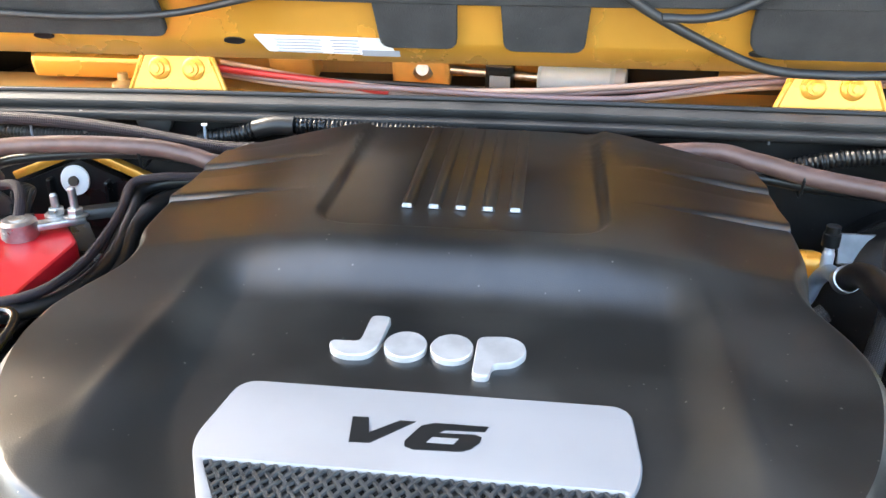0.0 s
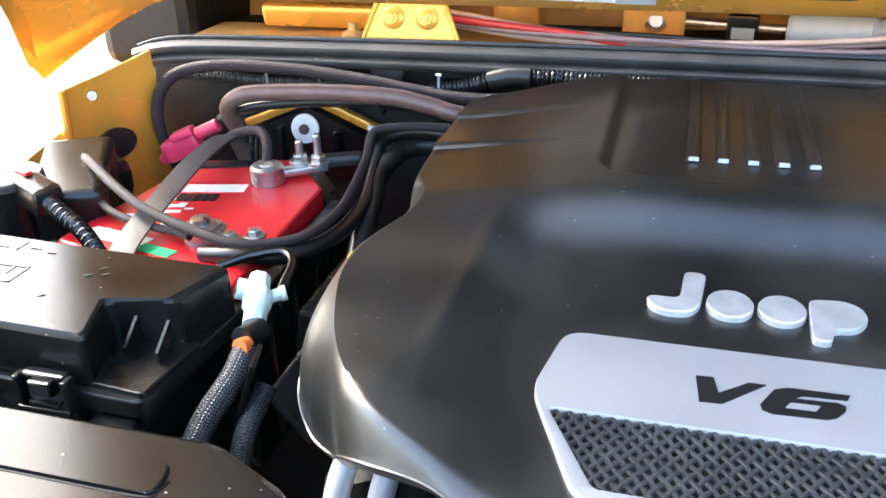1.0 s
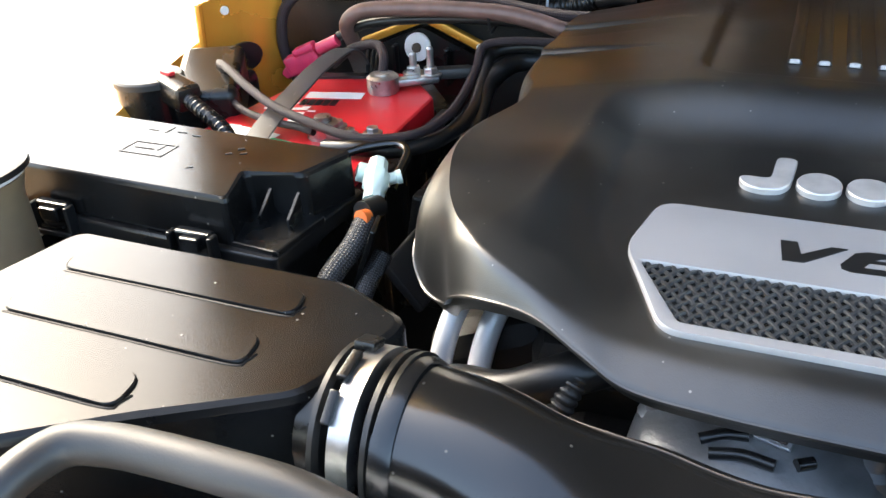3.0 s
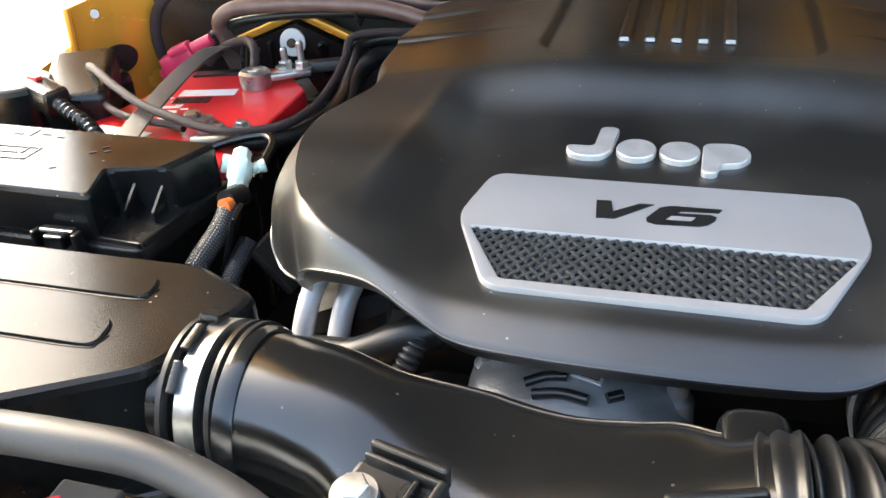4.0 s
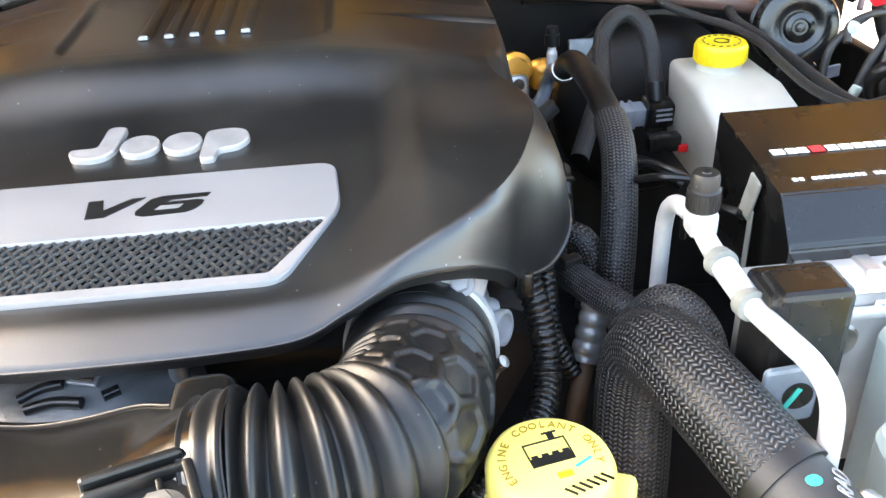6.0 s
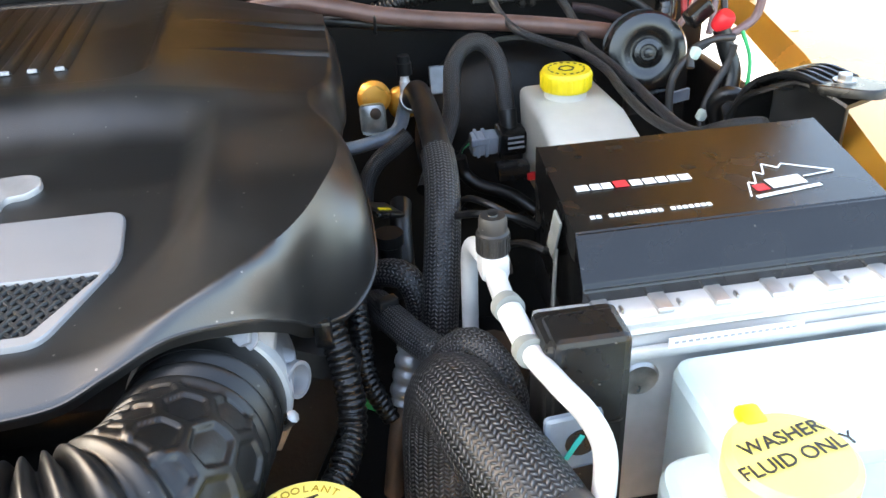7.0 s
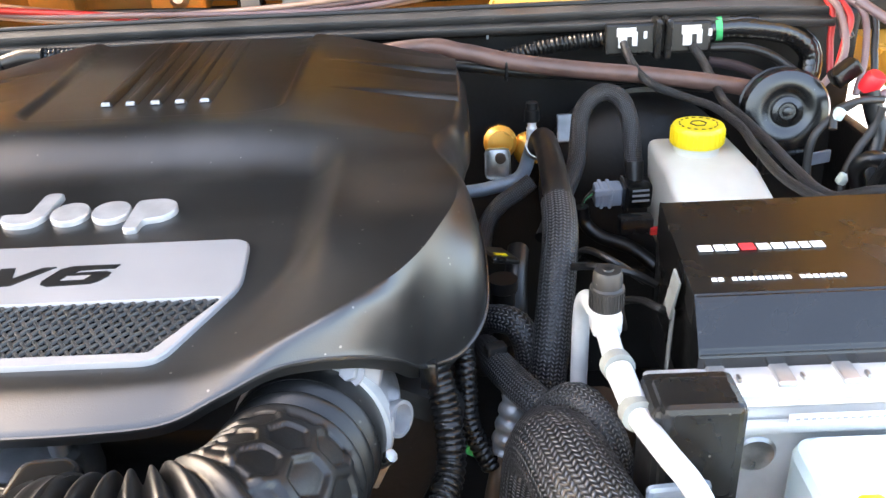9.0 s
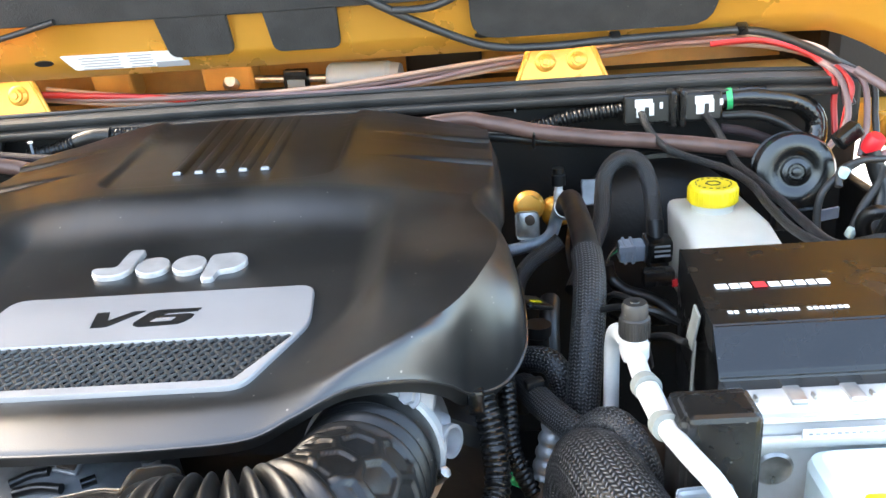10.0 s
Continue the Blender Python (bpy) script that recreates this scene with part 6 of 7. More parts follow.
# loose wiring on the right
hose("grey_wire", [(0.650, 0.70, 1.083), (0.634, 0.70, 1.072), (0.613, 0.695, 1.052), (0.608, 0.69, 1.021), (0.611, 0.68, 0.99)], 0.0042, GREY_RUBBER, "dusty grey-black wire looping by the siren", "wire", "loose wires")
hose("grey_wire", [(0.681, 0.705, 1.084), (0.654, 0.70, 1.085), (0.633, 0.70, 1.075), (0.628, 0.69, 1.06)], 0.0042, GREY_RUBBER, "dusty grey-black wire looping by the siren", "wire", "loose wires")
hose("grey_wire", [(0.680, 0.70, 1.078), (0.674, 0.70, 1.055), (0.658, 0.695, 1.031), (0.647, 0.69, 1.001), (0.645, 0.68, 0.97)], 0.0046, GREY_RUBBER, "dusty grey wire hanging by the siren", "wire", "loose wires")
hose("grey_wire", [(0.66, 0.75, 1.175), (0.69, 0.72, 1.152), (0.708, 0.71, 1.128), (0.706, 0.71, 1.104), (0.692, 0.71, 1.092), (0.680, 0.71, 1.086)], 0.0048, MAUVE, "mauve wire looping out over the fender", "wire", "loose wires")
hose("black_wire", [(0.669, 0.712, 1.092), (0.676, 0.708, 1.070), (0.682, 0.70, 1.045), (0.672, 0.69, 1.01), (0.665, 0.68, 0.97)], 0.0095, RUBBER, "thick black lead below the red cap", "wire", "loose wires")
hose("green_wire", [(0.690, 0.705, 1.090), (0.700, 0.70, 1.06), (0.698, 0.695, 1.03), (0.69, 0.69, 1.00)], 0.0022, GREEN, "thin green wire by the fender", "wire", "loose wires")
hose("loom_loop", [(0.655, 0.665, 1.0), (0.642, 0.655, 1.03), (0.650, 0.645, 1.045), (0.668, 0.64, 1.035), (0.67, 0.645, 1.00)], 0.008, RUBBER, "loop of black loom by the fender", "wire loom", "wire looms")
solo("joint_cover", lathe(None, (0.668, 0.716, 1.092), [(0.0095, 0), (0.0105, 0.004), (0.0105, 0.016), (0.008, 0.020), (0, 0.021)], 20, (25, 15, 0)), material("red_cap_plastic", (0.75, 0.02, 0.03), 0.35), "red rubber cover on a cable joint", "joint cover")
for at in ((0.634, 0.695, 1.074), (0.646, 0.688, 1.006)):
    solo("wire_clip", box(None, at, (0.010, 0.010, 0.013), 0.003, (10, 20, 15)), PALE_GREEN, "pale green wire splice clip", "clip", "splice clips")
solo("black_plug", box(None, (0.652, 0.735, 1.105), (0.030, 0.018, 0.018), 0.003, (0, -35, 10)), PLASTIC, "black wire plug by the siren", "connector")

# rubber hood stop on the right fender
stop = thing("hood_stop", (0.675, 0.56, 1.0), "black plastic ribbed hood stop bolted to the fender", "hood stop")
ARCH = [(0.640, 0.615, 0.985), (0.637, 0.600, 1.035), (0.640, 0.572, 1.080), (0.658, 0.540, 1.099), (0.672, 0.508, 1.097), (0.680, 0.490, 1.092)]
part("shell", ribbon([(x + 0.018, y + 0.004, z - 0.006) for x, y, z in ARCH], 0.056, 0.005), PLASTIC, stop)
for k in range(5):
    f = k / 4
    fin = [(x + 0.044 * f - 0.006, y + 0.022 * f, z - 0.004 * f) for x, y, z in ARCH[:5]]
    part("arched_rib", sweep(None, fin, 0.0036, 8), PLASTIC, stop)
part("web", box(None, (0.672, 0.535, 1.045), (0.006, 0.075, 0.09), 0.002, (0, 0, 25)), PLASTIC, stop)
part("tongue", prism(None, rounded([(-0.022, -0.034), (0.022, -0.034), (0.026, 0.03), (-0.026, 0.03)], 0.018, 5), -0.004, 0.004, 0.002, m=pose(0.688, 0.504, 1.096, -6, 4, 28)), PLASTIC, stop)
hex_bolt("bolt", (0.682, 0.506, 1.101), 0.0065, stop, STEEL)
for x, y, z in ((0.775, 0.752, 1.062), (0.745, 0.435, 1.046)):
    b = thing("fender_bolt", (x, y, z), "orange painted bolt with washer on the fender", "bolt", "fender bolts")
    hex_bolt("head", (x, y, z), 0.009, b, PAINT)
solo("fender_hole", lathe(None, (0.752, 0.585, 1.0505), [(0, 0), (0.011, 0), (0.012, 0.0015), (0, 0.0016)], 24), BLACK_INK, "dark drain hole in the fender", "hole", flat=False)

# accessory power box
pod = thing("accessory_power_box", (0.485, 0.36, 1.0), "black enamelled accessory power box with printed marks", "power box")
bm = bmesh.new()
profile = [(0.441, 1.02), (0.4400, 1.098), (0.4380, 1.1015), (0.312, 1.0965), (0.309, 1.0945), (0.288, 1.0725), (0.2865, 1.0695), (0.290, 1.02)]
ends = []
for x, lean in ((0.3835, 0.07), (0.3850, 0.07), (0.5945, 0.14), (0.5960, 0.14)):
    ends.append([bm.verts.new((x + lean * (y - 0.310), y, z)) for y, z in profile])
for a, b in zip(ends, ends[1:]):
    for k in range(len(profile)):
        j = (k + 1) % len(profile)
        bm.faces.new((a[k], a[j], b[j], b[k]))
bm.faces.new(ends[0]), bm.faces.new(ends[-1])
bmesh.ops.bevel(bm, geom=[e for e in bm.edges if e.calc_length() > 0.15], offset=0.0015, segments=2, affect="EDGES")
part("lid", bm, POD_TOP, pod, "black enamelled steel lid with fine dust", angle=25)
part("base", box(None, (0.489, 0.365, 1.02), (0.196, 0.136, 0.075), 0.003), DARK, pod)


def top_z(y):
    return 1.0965 + (y - 0.312) * 0.045


def mark(name, at, w, d, mat, label, turn=0.0):
    part(name, box(None, (at[0], at[1], top_z(at[1]) + 0.0006), (w, d, 0.0005), 0, (2.6, 0, turn)), mat, pod, label, flat=True)


WHITE_INK = material("white_print", (0.82, 0.82, 0.80), 0.45, spread=0.04)
RED_INK = material("red_print", (0.72, 0.03, 0.04), 0.45, spread=0.04)
# product name as plain bars
for x, w in ((0.405, 0.009), (0.4145, 0.007), (0.4225, 0.007), (0.443, 0.008), (0.4525, 0.008), (0.4615, 0.007), (0.4695, 0.006), (0.478, 0.008)):
    mark("name_bar", (x, 0.366), w, 0.0075, WHITE_INK, "white printed bar of the product name")
mark("name_bar", (0.4325, 0.3665), 0.0095, 0.0085, RED_INK, "red printed bar of the product name")
for start, letters in ((0.4000, 2), (0.4125, 9), (0.4540, 7)):
    for k in range(letters):
        mark("maker_bar", (start + 0.0041 * k, 0.3275), 0.0030, 0.0036, WHITE_INK, "thin white printed bar of the maker's name")
# mountain outline with bars below it
peaks = [(0.509, 0.330), (0.516, 0.349), (0.520, 0.346), (0.526, 0.362), (0.531, 0.357), (0.537, 0.372), (0.545, 0.364), (0.551, 0.370), (0.580, 0.352), (0.556, 0.349)]
for a, b in zip(peaks, peaks[1:]):
    d = Vector(b) - Vector(a)
    mark("mountain_line", ((a[0] + b[0]) / 2, (a[1] + b[1]) / 2), d.length, 0.0012, WHITE_INK, "white printed mountain outline", math.degrees(math.atan2(d.y, d.x)))
mark("mark_bar", (0.521, 0.3405), 0.009, 0.008, RED_INK, "red printed bar under the mountain", 6)
mark("mark_bar", (0.541, 0.345), 0.026, 0.012, WHITE_INK, "white printed bar under the mountain", 6)
mark("mark_bar", (0.537, 0.3325), 0.050, 0.0034, WHITE_INK, "thin white printed bar under the mountain", 9)
tape = thing("tape_scrap", (0.379, 0.345, 1.06), "crumpled grey tape hanging on the box's side", "tape")
part("strip", box(None, (0.3805, 0.346, 1.078), (0.002, 0.016, 0.030), 0.0008, (10, 6, 0)), TAPE, tape)
part("tail", box(None, (0.379, 0.338, 1.048), (0.0012, 0.006, 0.045), 0.0004, (-8, 4, 0)), TAPE, tape)
hose("box_lead", [(0.384, 0.36, 1.055), (0.374, 0.35, 1.065), (0.366, 0.37, 1.06), (0.360, 0.40, 1.04), (0.37, 0.43, 1.0)], 0.0028, RUBBER, "thin black lead by the box", "wire", "box leads", 8)
hose("box_lead", [(0.384, 0.40, 1.055), (0.364, 0.40, 1.066), (0.340, 0.41, 1.066), (0.33, 0.44, 1.05)], 0.0030, RUBBER, "thin black lead by the box", "wire", "box leads", 8)
hose("box_lead", [(0.384, 0.43, 1.04), (0.36, 0.43, 1.058), (0.342, 0.455, 1.056), (0.335, 0.48, 1.03)], 0.0028, RUBBER, "thin black lead by the box", "wire", "box leads", 8)

# radiator end and fluid tanks
rad = thing("radiator", (0.48, 0.27, 0.90), "bare aluminium radiator with a crimped top rail", "radiator")
part("end_tank", box(None, (0.478, 0.279, 0.98), (0.25, 0.020, 0.155), 0.004), WHITE_ALLOY, rad, "bare aluminium side")
part("top_rail", box(None, (0.475, 0.280, 1.055), (0.250, 0.020, 0.011), 0.003), WHITE_ALLOY, rad)
part("rolled_seam", sweep(None, [(0.362, 0.2695, 1.0475), (0.475, 0.2695, 1.0475), (0.595, 0.2695, 1.0475)], 0.0028, 8), ALLOY, rad)
part("lower_lip", box(None, (0.475, 0.265, 1.034), (0.23, 0.006, 0.008), 0.002), WHITE_ALLOY, rad)
for k in range(6):
    part("crimp_tab", box(None, (0.392 + 0.037 * k, 0.2800, 1.0605), (0.0110, 0.0230, 0.0040), 0.0012), ALLOY, rad)
    part("crimp_post", box(None, (0.4025 + 0.037 * k, 0.2750, 1.0610), (0.0020, 0.006, 0.0040), 0.0006), STEEL, rad)
part("nose", lathe(None, (0.368, 0.276, 1.050), [(0, -0.016), (0.011, -0.015), (0.013, 0.0), (0.010, 0.006), (0, 0.007)], 24), ALLOY, rad)
part("dimple", lathe(None, (0.4155, 0.2685, 1.011), [(0.013, 0), (0.011, 0.002), (0.007, 0.0005), (0, 0.0003)], 28, (90, 0, 0)), STEEL, rad)
part("code_sticker", box(None, (0.473, 0.2612, 1.0415), (0.088, 0.0008, 0.0075), 0, (0, 0, 0)), STICKER, rad, "narrow white sticker with a black code", flat=True)
for k in range(18):
    part("code_bar", box(None, (0.434 + 0.0045 * k, 0.2606, 1.0420), (0.0026, 0.0006, 0.0014), 0), GREY_INK, rad, flat=True)
bracket = thing("shroud_bracket", (0.37, 0.22, 0.92), "black plastic shroud bracket with a square hole", "bracket")
part("block", box(None, (0.3640, 0.236, 1.010), (0.050, 0.036, 0.150), 0.005), PLASTIC, bracket)
part("shoulder", box(None, (0.3645, 0.230, 1.057), (0.043, 0.030, 0.062), 0.004), PLASTIC, bracket)
part("steel_plate", box(None, (0.352, 0.206, 1.028), (0.034, 0.004, 0.040), 0.003, (0, 0, 5)), BLUE_STEEL, bracket)
part("hole", lathe(None, (0.356, 0.2042, 1.028), [(0, 0), (0.009, 0), (0.009, 0.001), (0, 0.001)], 20, (90, 0, 0)), BLACK_INK, bracket)
part("paint_mark", box(None, (0.352, 0.2028, 1.026), (0.003, 0.0008, 0.018), 0, (0, 30, 0)), TEAL, bracket, "teal paint dab", flat=True)

washer = thing("washer_fluid_tank", (0.48, 0.2, 0.92), "translucent pale blue washer fluid tank", "fluid tank")
part("body", prism(None, rounded([(0.426, 0.170), (0.605, 0.165), (0.605, 0.258), (0.428, 0.258)], 0.014, 5), 0.90, 1.034, 0.008), WASHER, washer)
part("shelf", prism(None, rounded([(0.385, 0.120), (0.600, 0.110), (0.600, 0.200), (0.396, 0.196)], 0.018, 5), 0.90, 1.016, 0.008), WASHER, washer)
cap = part("cap", lathe(None, (0.451, 0.156, 1.030), [(0.030, -0.012), (0.034, 0.0), (0.034, 0.012), (0.030, 0.016), (0, 0.017)], 44), PALE_YELLOW, washer, "yellow flip cap")
part("hinge_tab", box(None, (0.444, 0.187, 1.044), (0.014, 0.016, 0.008), 0.003), YELLOW, cap)
bm = lettering(None, "WASHER", 0.0125, pose(0.450, 0.166, 1.0475, 0, 0, 12), 0.0003)
lettering(bm, "FLUID ONLY", 0.0125, pose(0.452, 0.152, 1.0475, 0, 0, 12), 0.0003)
part("cap_words", bm, BLACK_INK, cap, "black words washer fluid only", flat=True)
coolant = thing("coolant_tank", (0.208, 0.15, 0.92), "pale yellow coolant cap on its black neck", "coolant tank")
cap = part("cap", lathe(None, (0.2075, 0.158, 1.022), [(0.0295, -0.004), (0.0325, 0.0), (0.0325, 0.018), (0.0305, 0.0225), (0.028, 0.024), (0, 0.024)], 56, (1, 0, 0)), PALE_YELLOW, coolant, "pale yellow pressure cap")
part("ear", box(None, (0.186, 0.146, 1.024), (0.018, 0.030, 0.012), 0.004, (6, 0, 20)), PALE_YELLOW, cap)
part("ear", box(None, (0.239, 0.146, 1.024), (0.018, 0.030, 0.012), 0.004, (6, 0, -20)), PALE_YELLOW, cap)
CAPM = pose(0.2075, 0.158, 1.022, 1, 0, 0) @ pose(0, 0, 0.0243, 0, 0, 12)
bm = bmesh.new()
words = "ENGINE COOLANT ONLY"
for k, ch in enumerate(words):
    if ch != " ":
        a = radians(200 - 220 * k / (len(words) - 1))
        lettering(bm, ch, 0.0062, CAPM @ pose(0.0238 * math.cos(a), 0.0238 * math.sin(a), 0, 0, 0, math.degrees(a) - 90), 0.0002)
part("cap_words", bm, MUSTARD, cap, "dark yellow words engine coolant only", flat=True)


def cap_bar(name, x, y, w, d, mat, label="", turn=0.0):
    m = CAPM @ pose(x, y, 0.0, 0, 0, turn)
    bar = box(None, (0, 0, 0), (w, d, 0.0005))
    bmesh.ops.transform(bar, matrix=m, verts=bar.verts)
    part(name, bar, mat, cap, label, flat=True)


cap_bar("symbol_fluid", 0.001, -0.0005, 0.0225, 0.0055, BLACK_INK, "black printed tank symbol")
for x, y, w, d in ((-0.010, 0.006, 0.0008, 0.013), (0.012, 0.006, 0.0008, 0.013), (0.001, 0.0122, 0.0225, 0.0008), (0.006, 0.0145, 0.0035, 0.0040), (0.006, 0.0172, 0.008, 0.001)):
    cap_bar("symbol_line", x, y, w, d, BLACK_INK)
for k in range(4):
    cap_bar("symbol_wave", -0.007 + 0.0055 * k, 0.0030, 0.0035, 0.0022, BLACK_INK)
for k in range(6):
    cap_bar("warning_stripe", 0.001 + 0.0040 * k, -0.0225 + 0.0006 * k, 0.0013, 0.007, BLACK_INK, "black warning stripe", 40)
cap_bar("small_symbol", 0.003, -0.0115, 0.0075, 0.0035, YELLOW)
cap_bar("blue_mark", 0.0145, -0.007, 0.010, 0.0016, TEAL, "", 20)
part("neck", lathe(None, (0.208, 0.160, 0.93), [(0.036, 0), (0.036, 0.07), (0.026, 0.08), (0.026, 0.098), (0, 0.098)], 36), PALE_YELLOW, coolant)

# braided coolant hoses
radhose = thing("radiator_hose", (0.30, 0.22, 0.90), "thick braided black radiator hose with a printed end", "radiator hose")
part("sleeve", sweep(None, [(0.284, 0.262, 0.86), (0.287, 0.270, 0.92), (0.290, 0.283, 0.972), (0.294, 0.283, 1.006), (0.299, 0.258, 1.024), (0.307, 0.222, 1.026), (0.319, 0.188, 1.020), (0.330, 0.160, 1.012)], 0.0262, 36), WIDE_SLEEVE, radhose, "woven black sleeve")
part("rubber_end", sweep(None, [(0.326, 0.168, 1.014), (0.338, 0.140, 1.008), (0.350, 0.112, 1.000), (0.358, 0.09, 0.99)], 0.0245, 32), GREY_RUBBER, radhose, "dusty bare rubber end")
part("sleeve_edge", sweep(None, [(0.328, 0.1635, 1.0125), (0.332, 0.155, 1.0105)], 0.0272, 36), RUBBER, radhose)
bm = lettering(None, "RAD", 0.0135, pose(0.3475, 0.136, 1.0318, 28, 18, 68), 0.0003)
part("hose_words", bm, GREY_INK, radhose, "grey letters RAD on the rubber", flat=True)
part("paint_dot", lathe(None, (0.334, 0.139, 1.0325), [(0, 0), (0.0045, 0), (0.004, 0.0006), (0, 0.0006)], 14, (10, 0, 0), 0.75), TEAL, radhose, "teal paint dot")
part("clip", box(None, (0.362, 0.128, 1.018), (0.012, 0.02, 0.016), 0.003, (0, 30, 25)), STEEL, radhose)
hose("heater_line", [(0.262, 0.455, 0.955), (0.262, 0.420, 0.992), (0.268, 0.385, 1.004), (0.282, 0.352, 1.006), (0.298, 0.328, 1.004), (0.320, 0.31, 0.99)], 0.0115, SLEEVE, "braided black heater line", "hose", "", 22)
hose("heater_line", [(0.288, 0.31, 1.0), (0.305, 0.300, 1.030), (0.318, 0.288, 1.036), (0.330, 0.27, 1.02), (0.335, 0.26, 0.98)], 0.0115, SLEEVE, "braided black line behind the radiator hose", "hose", "", 22)
hose("braided_loop", [(0.262, 0.47, 0.985), (0.272, 0.445, 1.004), (0.288, 0.430, 1.006), (0.296, 0.42, 0.985), (0.292, 0.415, 0.95)], 0.0115, FINE_SLEEVE, "braided loop beside the cover's edge", "hose", "", 20)
solo("tie_head", box(None, (0.268, 0.382, 1.017), (0.016, 0.010, 0.008), 0.002, (0, 0, 20)), PLASTIC, "black cable tie on the heater line", "cable tie", "cable ties")
hose("wire_loom", [(0.215, 0.352, 1.052), (0.226, 0.330, 1.040), (0.233, 0.310, 1.012), (0.233, 0.290, 0.985), (0.218, 0.255, 0.972), (0.190, 0.225, 0.968), (0.16, 0.20, 0.95)], 0.0098, PLASTIC, "corrugated black loom beside the throttle", "wire loom", "wire looms", 18, 0.0010, ribbed(0.0046, 0.14))
hose("wire_loom", [(0.246, 0.385, 1.03), (0.246, 0.36, 1.01), (0.248, 0.345, 0.98), (0.262, 0.335, 0.95)], 0.0078, PLASTIC, "thin corrugated loom beside the cover", "wire loom", "wire looms", 16, 0.0010, ribbed(0.0044, 0.14))
fitting = thing("steel_fitting", (0.275, 0.34, 0.90), "crimped steel hose fitting above a rusty pipe", "hose fitting")
part("sleeve", sweep(None, [(0.283, 0.356, 1.000), (0.277, 0.348, 0.980), (0.271, 0.340, 0.958)], 0.0115, 22, 0.0012, ribbed(0.0105, 0.14)), CAST, fitting)
part("pipe", sweep(None, [(0.271, 0.340, 0.958), (0.264, 0.330, 0.932), (0.257, 0.322, 0.89)], 0.0075, 16), RUST, fitting)
part("side_pipe", sweep(None, [(0.290, 0.33, 0.955), (0.288, 0.318, 0.93), (0.285, 0.31, 0.88)], 0.008, 14), RUBBER, fitting)
part("white_block", box(None, (0.290, 0.328, 0.950), (0.016, 0.014, 0.016), 0.003), LIGHT_GREY, fitting)
solo("green_tag", box(None, (0.256, 0.371, 0.932), (0.026, 0.008, 0.010), 0.003, (0, 15, -20)), GREEN, "small green connector deep in the bay", "connector")
dip = thing("dipstick_tab", (0.275, 0.50, 1.0), "black dipstick tab with yellow print", "dipstick")
part("tab", box(None, (0.277, 0.495, 1.034), (0.030, 0.030, 0.006), 0.004, (0, 20, 30)), PLASTIC, dip)
part("print", box(None, (0.279, 0.488, 1.0385), (0.012, 0.004, 0.0008), 0, (0, 20, 30)), YELLOW, dip, "yellow print", flat=True)
part("tube", lathe(None, (0.281, 0.495, 0.95), [(0.010, 0), (0.010, 0.05), (0.0125, 0.052), (0.0125, 0.062), (0, 0.062)], 18), RUBBER, dip)
hose("fuel_line", [(0.33, 0.745, 0.995), (0.315, 0.74, 0.985), (0.294, 0.735, 0.972), (0.278, 0.72, 0.955), (0.27, 0.68, 0.94)], 0.0095, FINE_SLEEVE, "braided fuel line under the suction pipe", "hose", "", 18)
hose("fuel_line", [(0.300, 0.57, 1.0), (0.296, 0.545, 0.99), (0.294, 0.52, 0.96), (0.292, 0.51, 0.92)], 0.010, RUBBER, "black rubber line beside the suction hose", "hose", "", 18)
eye = thing("lifting_eye", (0.295, 0.80, 0.97), "zinc lifting eye on an orange body mount", "lifting eye")
part("mount", lathe(None, (0.301, 0.835, 1.010), [(0, -0.02), (0.019, -0.01), (0.020, 0.006), (0.015, 0.012), (0, 0.013)], 30, (80, 0, 0)), PAINT, eye, "orange rounded mount")
part("mount_shoulder", box(None, (0.338, 0.850, 0.995), (0.04, 0.03, 0.04), 0.014, (0, 0, 0), 3), PAINT, eye)
bm = box(None, (0.296, 0.802, 0.995), (0.030, 0.004, 0.036), 0.006, (-10, 0, 0))
part("plate", bm, STEEL, eye)
part("plate_bolt", lathe(None, (0.299, 0.799, 1.003), [(0.0065, 0), (0.0065, 0.004), (0.004, 0.006), (0, 0.006)], 12, (85, 0, 0)), RUST, eye)
solo("rusty_cover", box(None, (0.352, 0.40, 0.935), (0.04, 0.05, 0.04), 0.010, (0, 20, 30), 3), RUST, "rust-brown cover deep beside the box", "cover")

# ---- raised hood ----
RISE = 58
HM = pose(0, 0.862, 1.207, 180 - RISE, 0, 0)  # local y runs up along the hood, local z looks down into the bay
hood = thing("hood", (0, 0.90, 1.19), "raised orange hood seen from below with black lining", "hood")


def on_hood(bm):
    bmesh.ops.transform(bm, matrix=HM, verts=bm.verts)
    return bm


PROFILE = [(-0.004, -0.022), (-0.006, -0.004), (-0.003, 0.000), (0.016, 0.0015), (0.022, 0.004), (0.030, 0.0035), (0.060, -0.004), (0.085, -0.006), (0.12, -0.005), (0.60, -0.004), (1.02, -0.004), (1.06, -0.016), (1.06, -0.030)]
bm = bmesh.new()
rows = []
ACROSS = [-0.805, -0.803, -0.795, -0.785, -0.77, -0.75, -0.73, -0.71, -0.69, -0.67, -0.60, -0.50]
for x in ACROSS + list(np.linspace(-0.4, 0.4, 9)) + [-v for v in reversed(ACROSS)]:
    droop = 0.112 * max(0.0, (abs(x) - 0.66) / 0.145) ** 1.5
    rows.append([bm.verts.new((x * (1 - 0.30 * max(0.0, y - 0.05)), y - 0.030 * (droop / 0.112), z + droop)) for y, z in PROFILE])
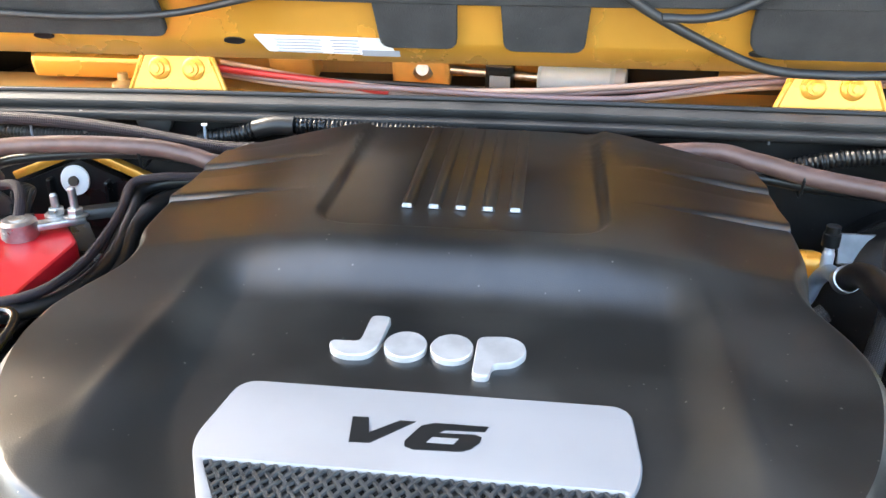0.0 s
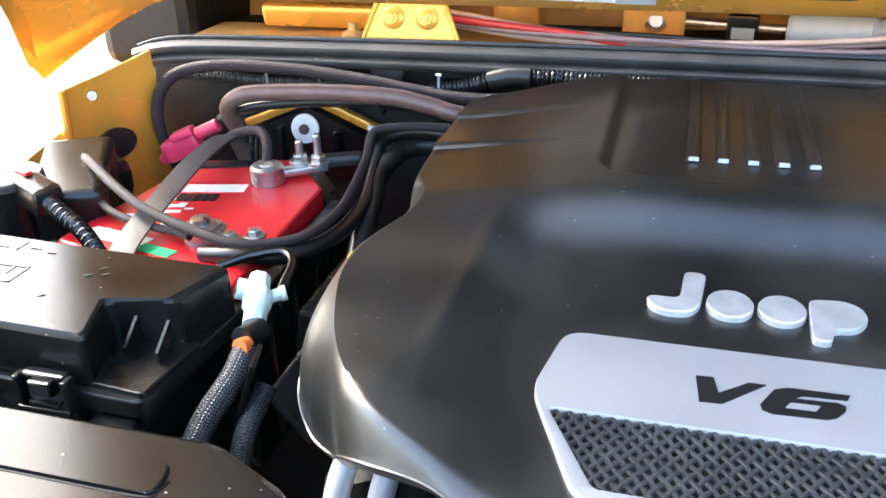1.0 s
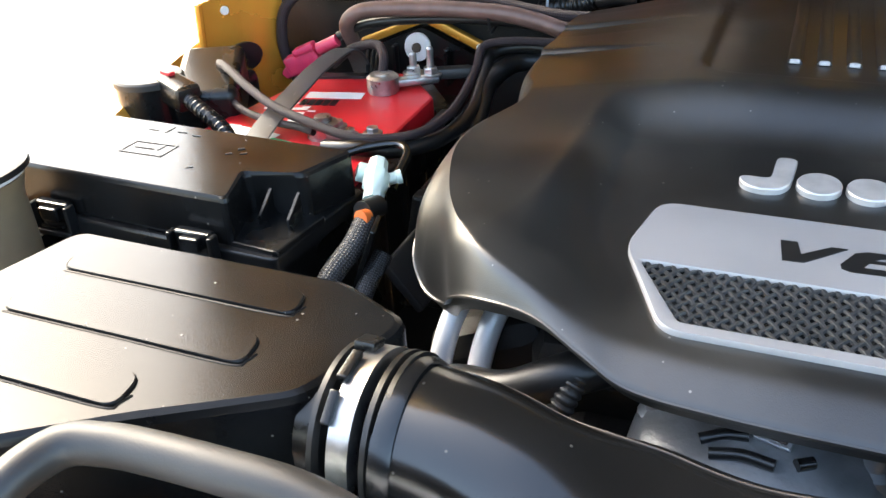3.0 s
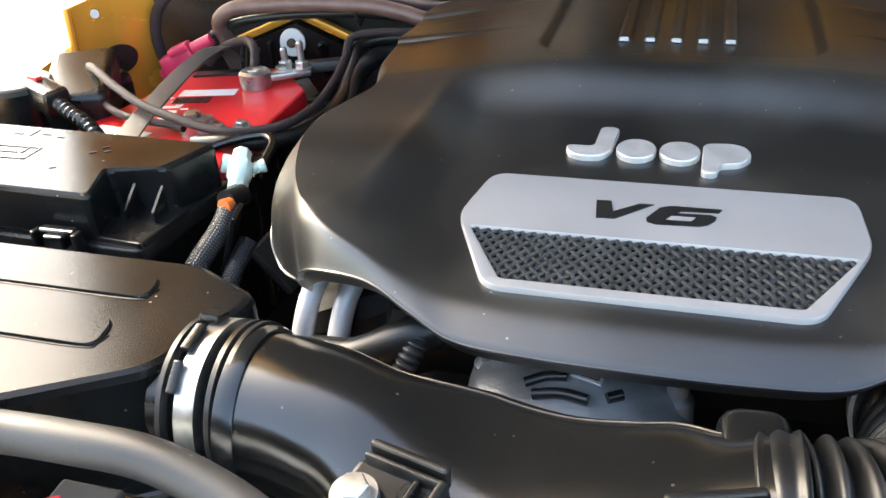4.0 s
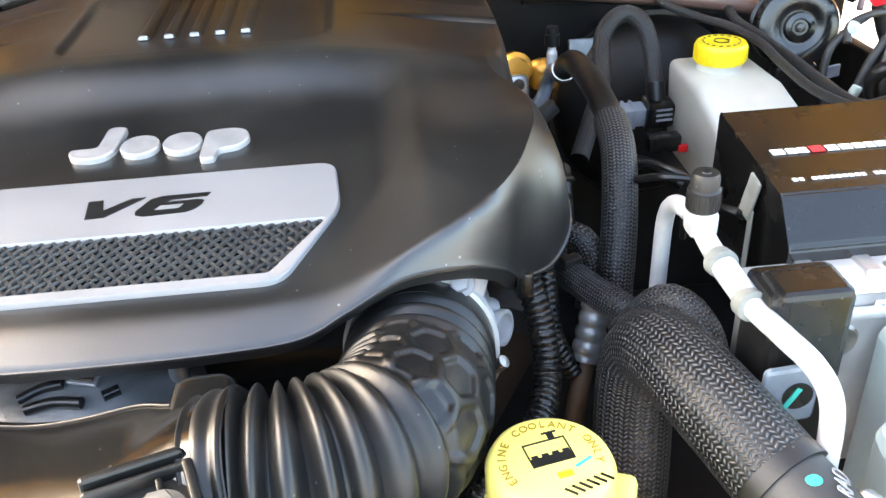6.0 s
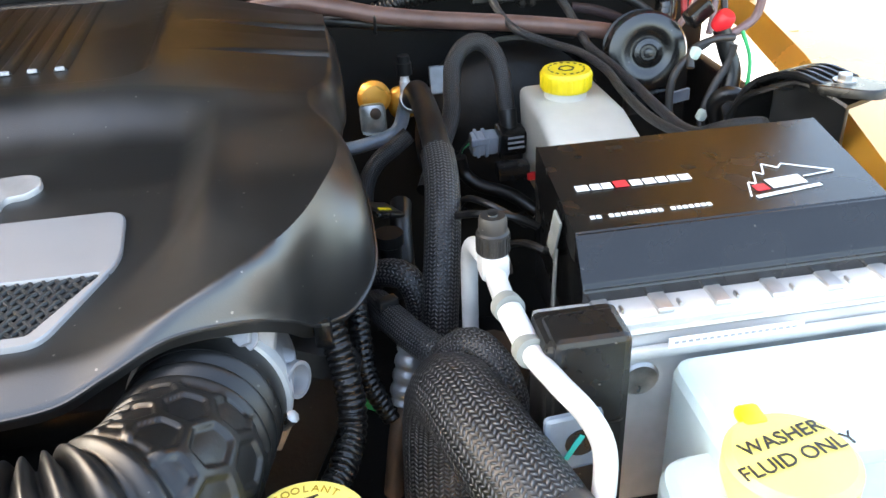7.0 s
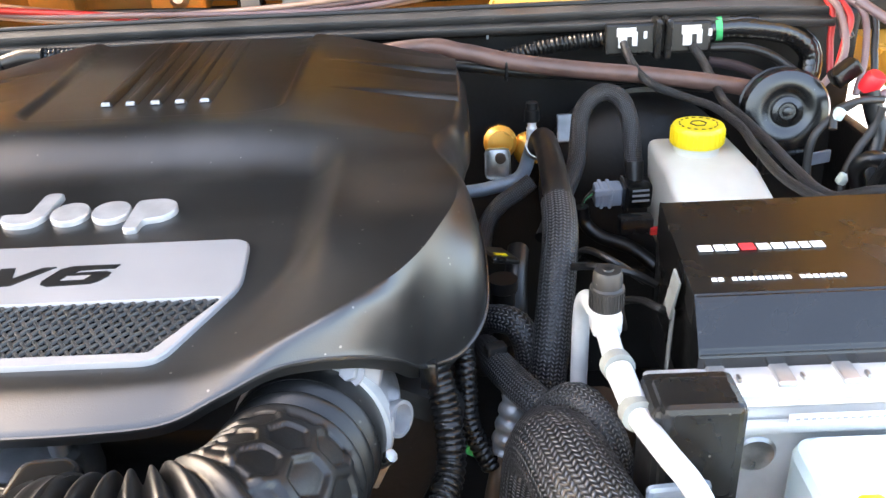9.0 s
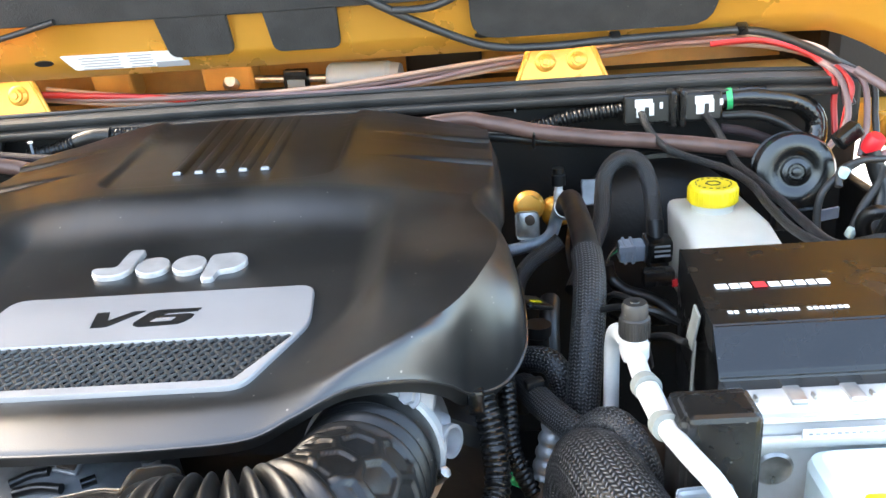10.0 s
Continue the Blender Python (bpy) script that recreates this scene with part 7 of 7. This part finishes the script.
for a, b in zip(rows, rows[1:]):
    for k in range(len(PROFILE)):
        j = (k + 1) % len(PROFILE)
        bm.faces.new((a[k], a[j], b[j], b[k]))
bm.faces.new(rows[0]), bm.faces.new(rows[-1])
part("panel", on_hood(bm), PAINT, hood, "orange painted inner panel and rear lip", angle=50)
part("lining", on_hood(prism(None, rounded([(-0.64, 0.092), (-0.30, 0.086), (0.0, 0.083), (0.3, 0.086), (0.64, 0.092), (0.645, 0.14), (0.47, 1.0), (-0.47, 1.0), (-0.645, 0.14)], 0.02, 3), -0.004, 0.012, 0.004)), FELT, hood, "black felt lining")


def flap(x0, x1, low, high=0.11, radius=0.012):
    part("lining_flap", on_hood(prism(None, rounded([(x0, high), (x0 + 0.004, low), (x1 - 0.004, low), (x1, high)], radius, 4), 0.004, 0.0105, 0.002)), FELT, hood)


flap(-0.66, -0.350, 0.034)
flap(-0.130, -0.043, 0.026)
flap(-0.003, 0.086, 0.025)
flap(0.236, 0.530, 0.024, radius=0.03)
bm = on_hood(prism(None, rounded([(-0.262, 0.036), (-0.250, 0.013), (-0.110, 0.011), (-0.122, 0.034)], 0.003, 2), 0.0045, 0.0055))
part("label", bm, STICKER, hood, "white information label with unreadable print", flat=True)
for k in range(5):
    for x, w in ((-0.215, 0.05), (-0.165, 0.03)):
        bm = on_hood(box(None, (x, 0.0140 + 0.0042 * k, 0.0058), (w - 0.004 * (k % 2), 0.0012, 0.0004)))
        part("label_bar", bm, GREY_INK, hood, flat=True)
part("label_bar", on_hood(box(None, (-0.128, 0.0145, 0.0058), (0.040, 0.008, 0.0004))), GREY_INK, hood, flat=True)
for x in (-0.285, 0.255, -0.50):
    part("slot", on_hood(prism(None, [(x + 0.012 * math.cos(a), 0.026 + 0.0045 * math.sin(a)) for a in np.linspace(0, 2 * math.pi, 16, endpoint=False)], 0.0030, 0.0050)), BLACK_INK, hood, "dark slot in the rear lip")


def hood_line(points):
    return [tuple(HM @ Vector(p)) for p in points]


hose("hood_cable", hood_line([(0.085, 0.135, 0.020), (0.125, 0.099, 0.020), (0.185, 0.059, 0.020), (0.257, 0.022, 0.020), (0.325, 0.015, 0.020), (0.40, 0.018, 0.020), (0.50, 0.019, 0.019), (0.564, 0.018, 0.018), (0.622, -0.001, 0.018), (0.705, -0.051, 0.016), (0.75, -0.085, 0.010)]), 0.0048, GREY_RUBBER, "grey-black cable sagging along the hood's rear edge", "cable", "hood cables")
hose("hood_cable", hood_line([(0.150, 0.084, 0.022), (0.19, 0.083, 0.020), (0.225, 0.096, 0.018), (0.27, 0.13, 0.016)]), 0.0042, GREY_RUBBER, "grey-black cable branching off under the hood", "cable", "hood cables")
hose("hood_cable", hood_line([(-0.62, 0.075, 0.018), (-0.45, 0.066, 0.018), (-0.34, 0.072, 0.018), (-0.24, 0.095, 0.016)]), 0.0036, GREY_RUBBER, "thin grey cable along the lining", "cable", "hood cables")
for x, y in ((0.41, 0.018), (0.56, 0.019)):
    solo("cable_clip", on_hood(box(None, (x, y, 0.016), (0.014, 0.012, 0.014), 0.003)), PLASTIC, "black clip holding the hood cable", "cable clip", "hood clips")
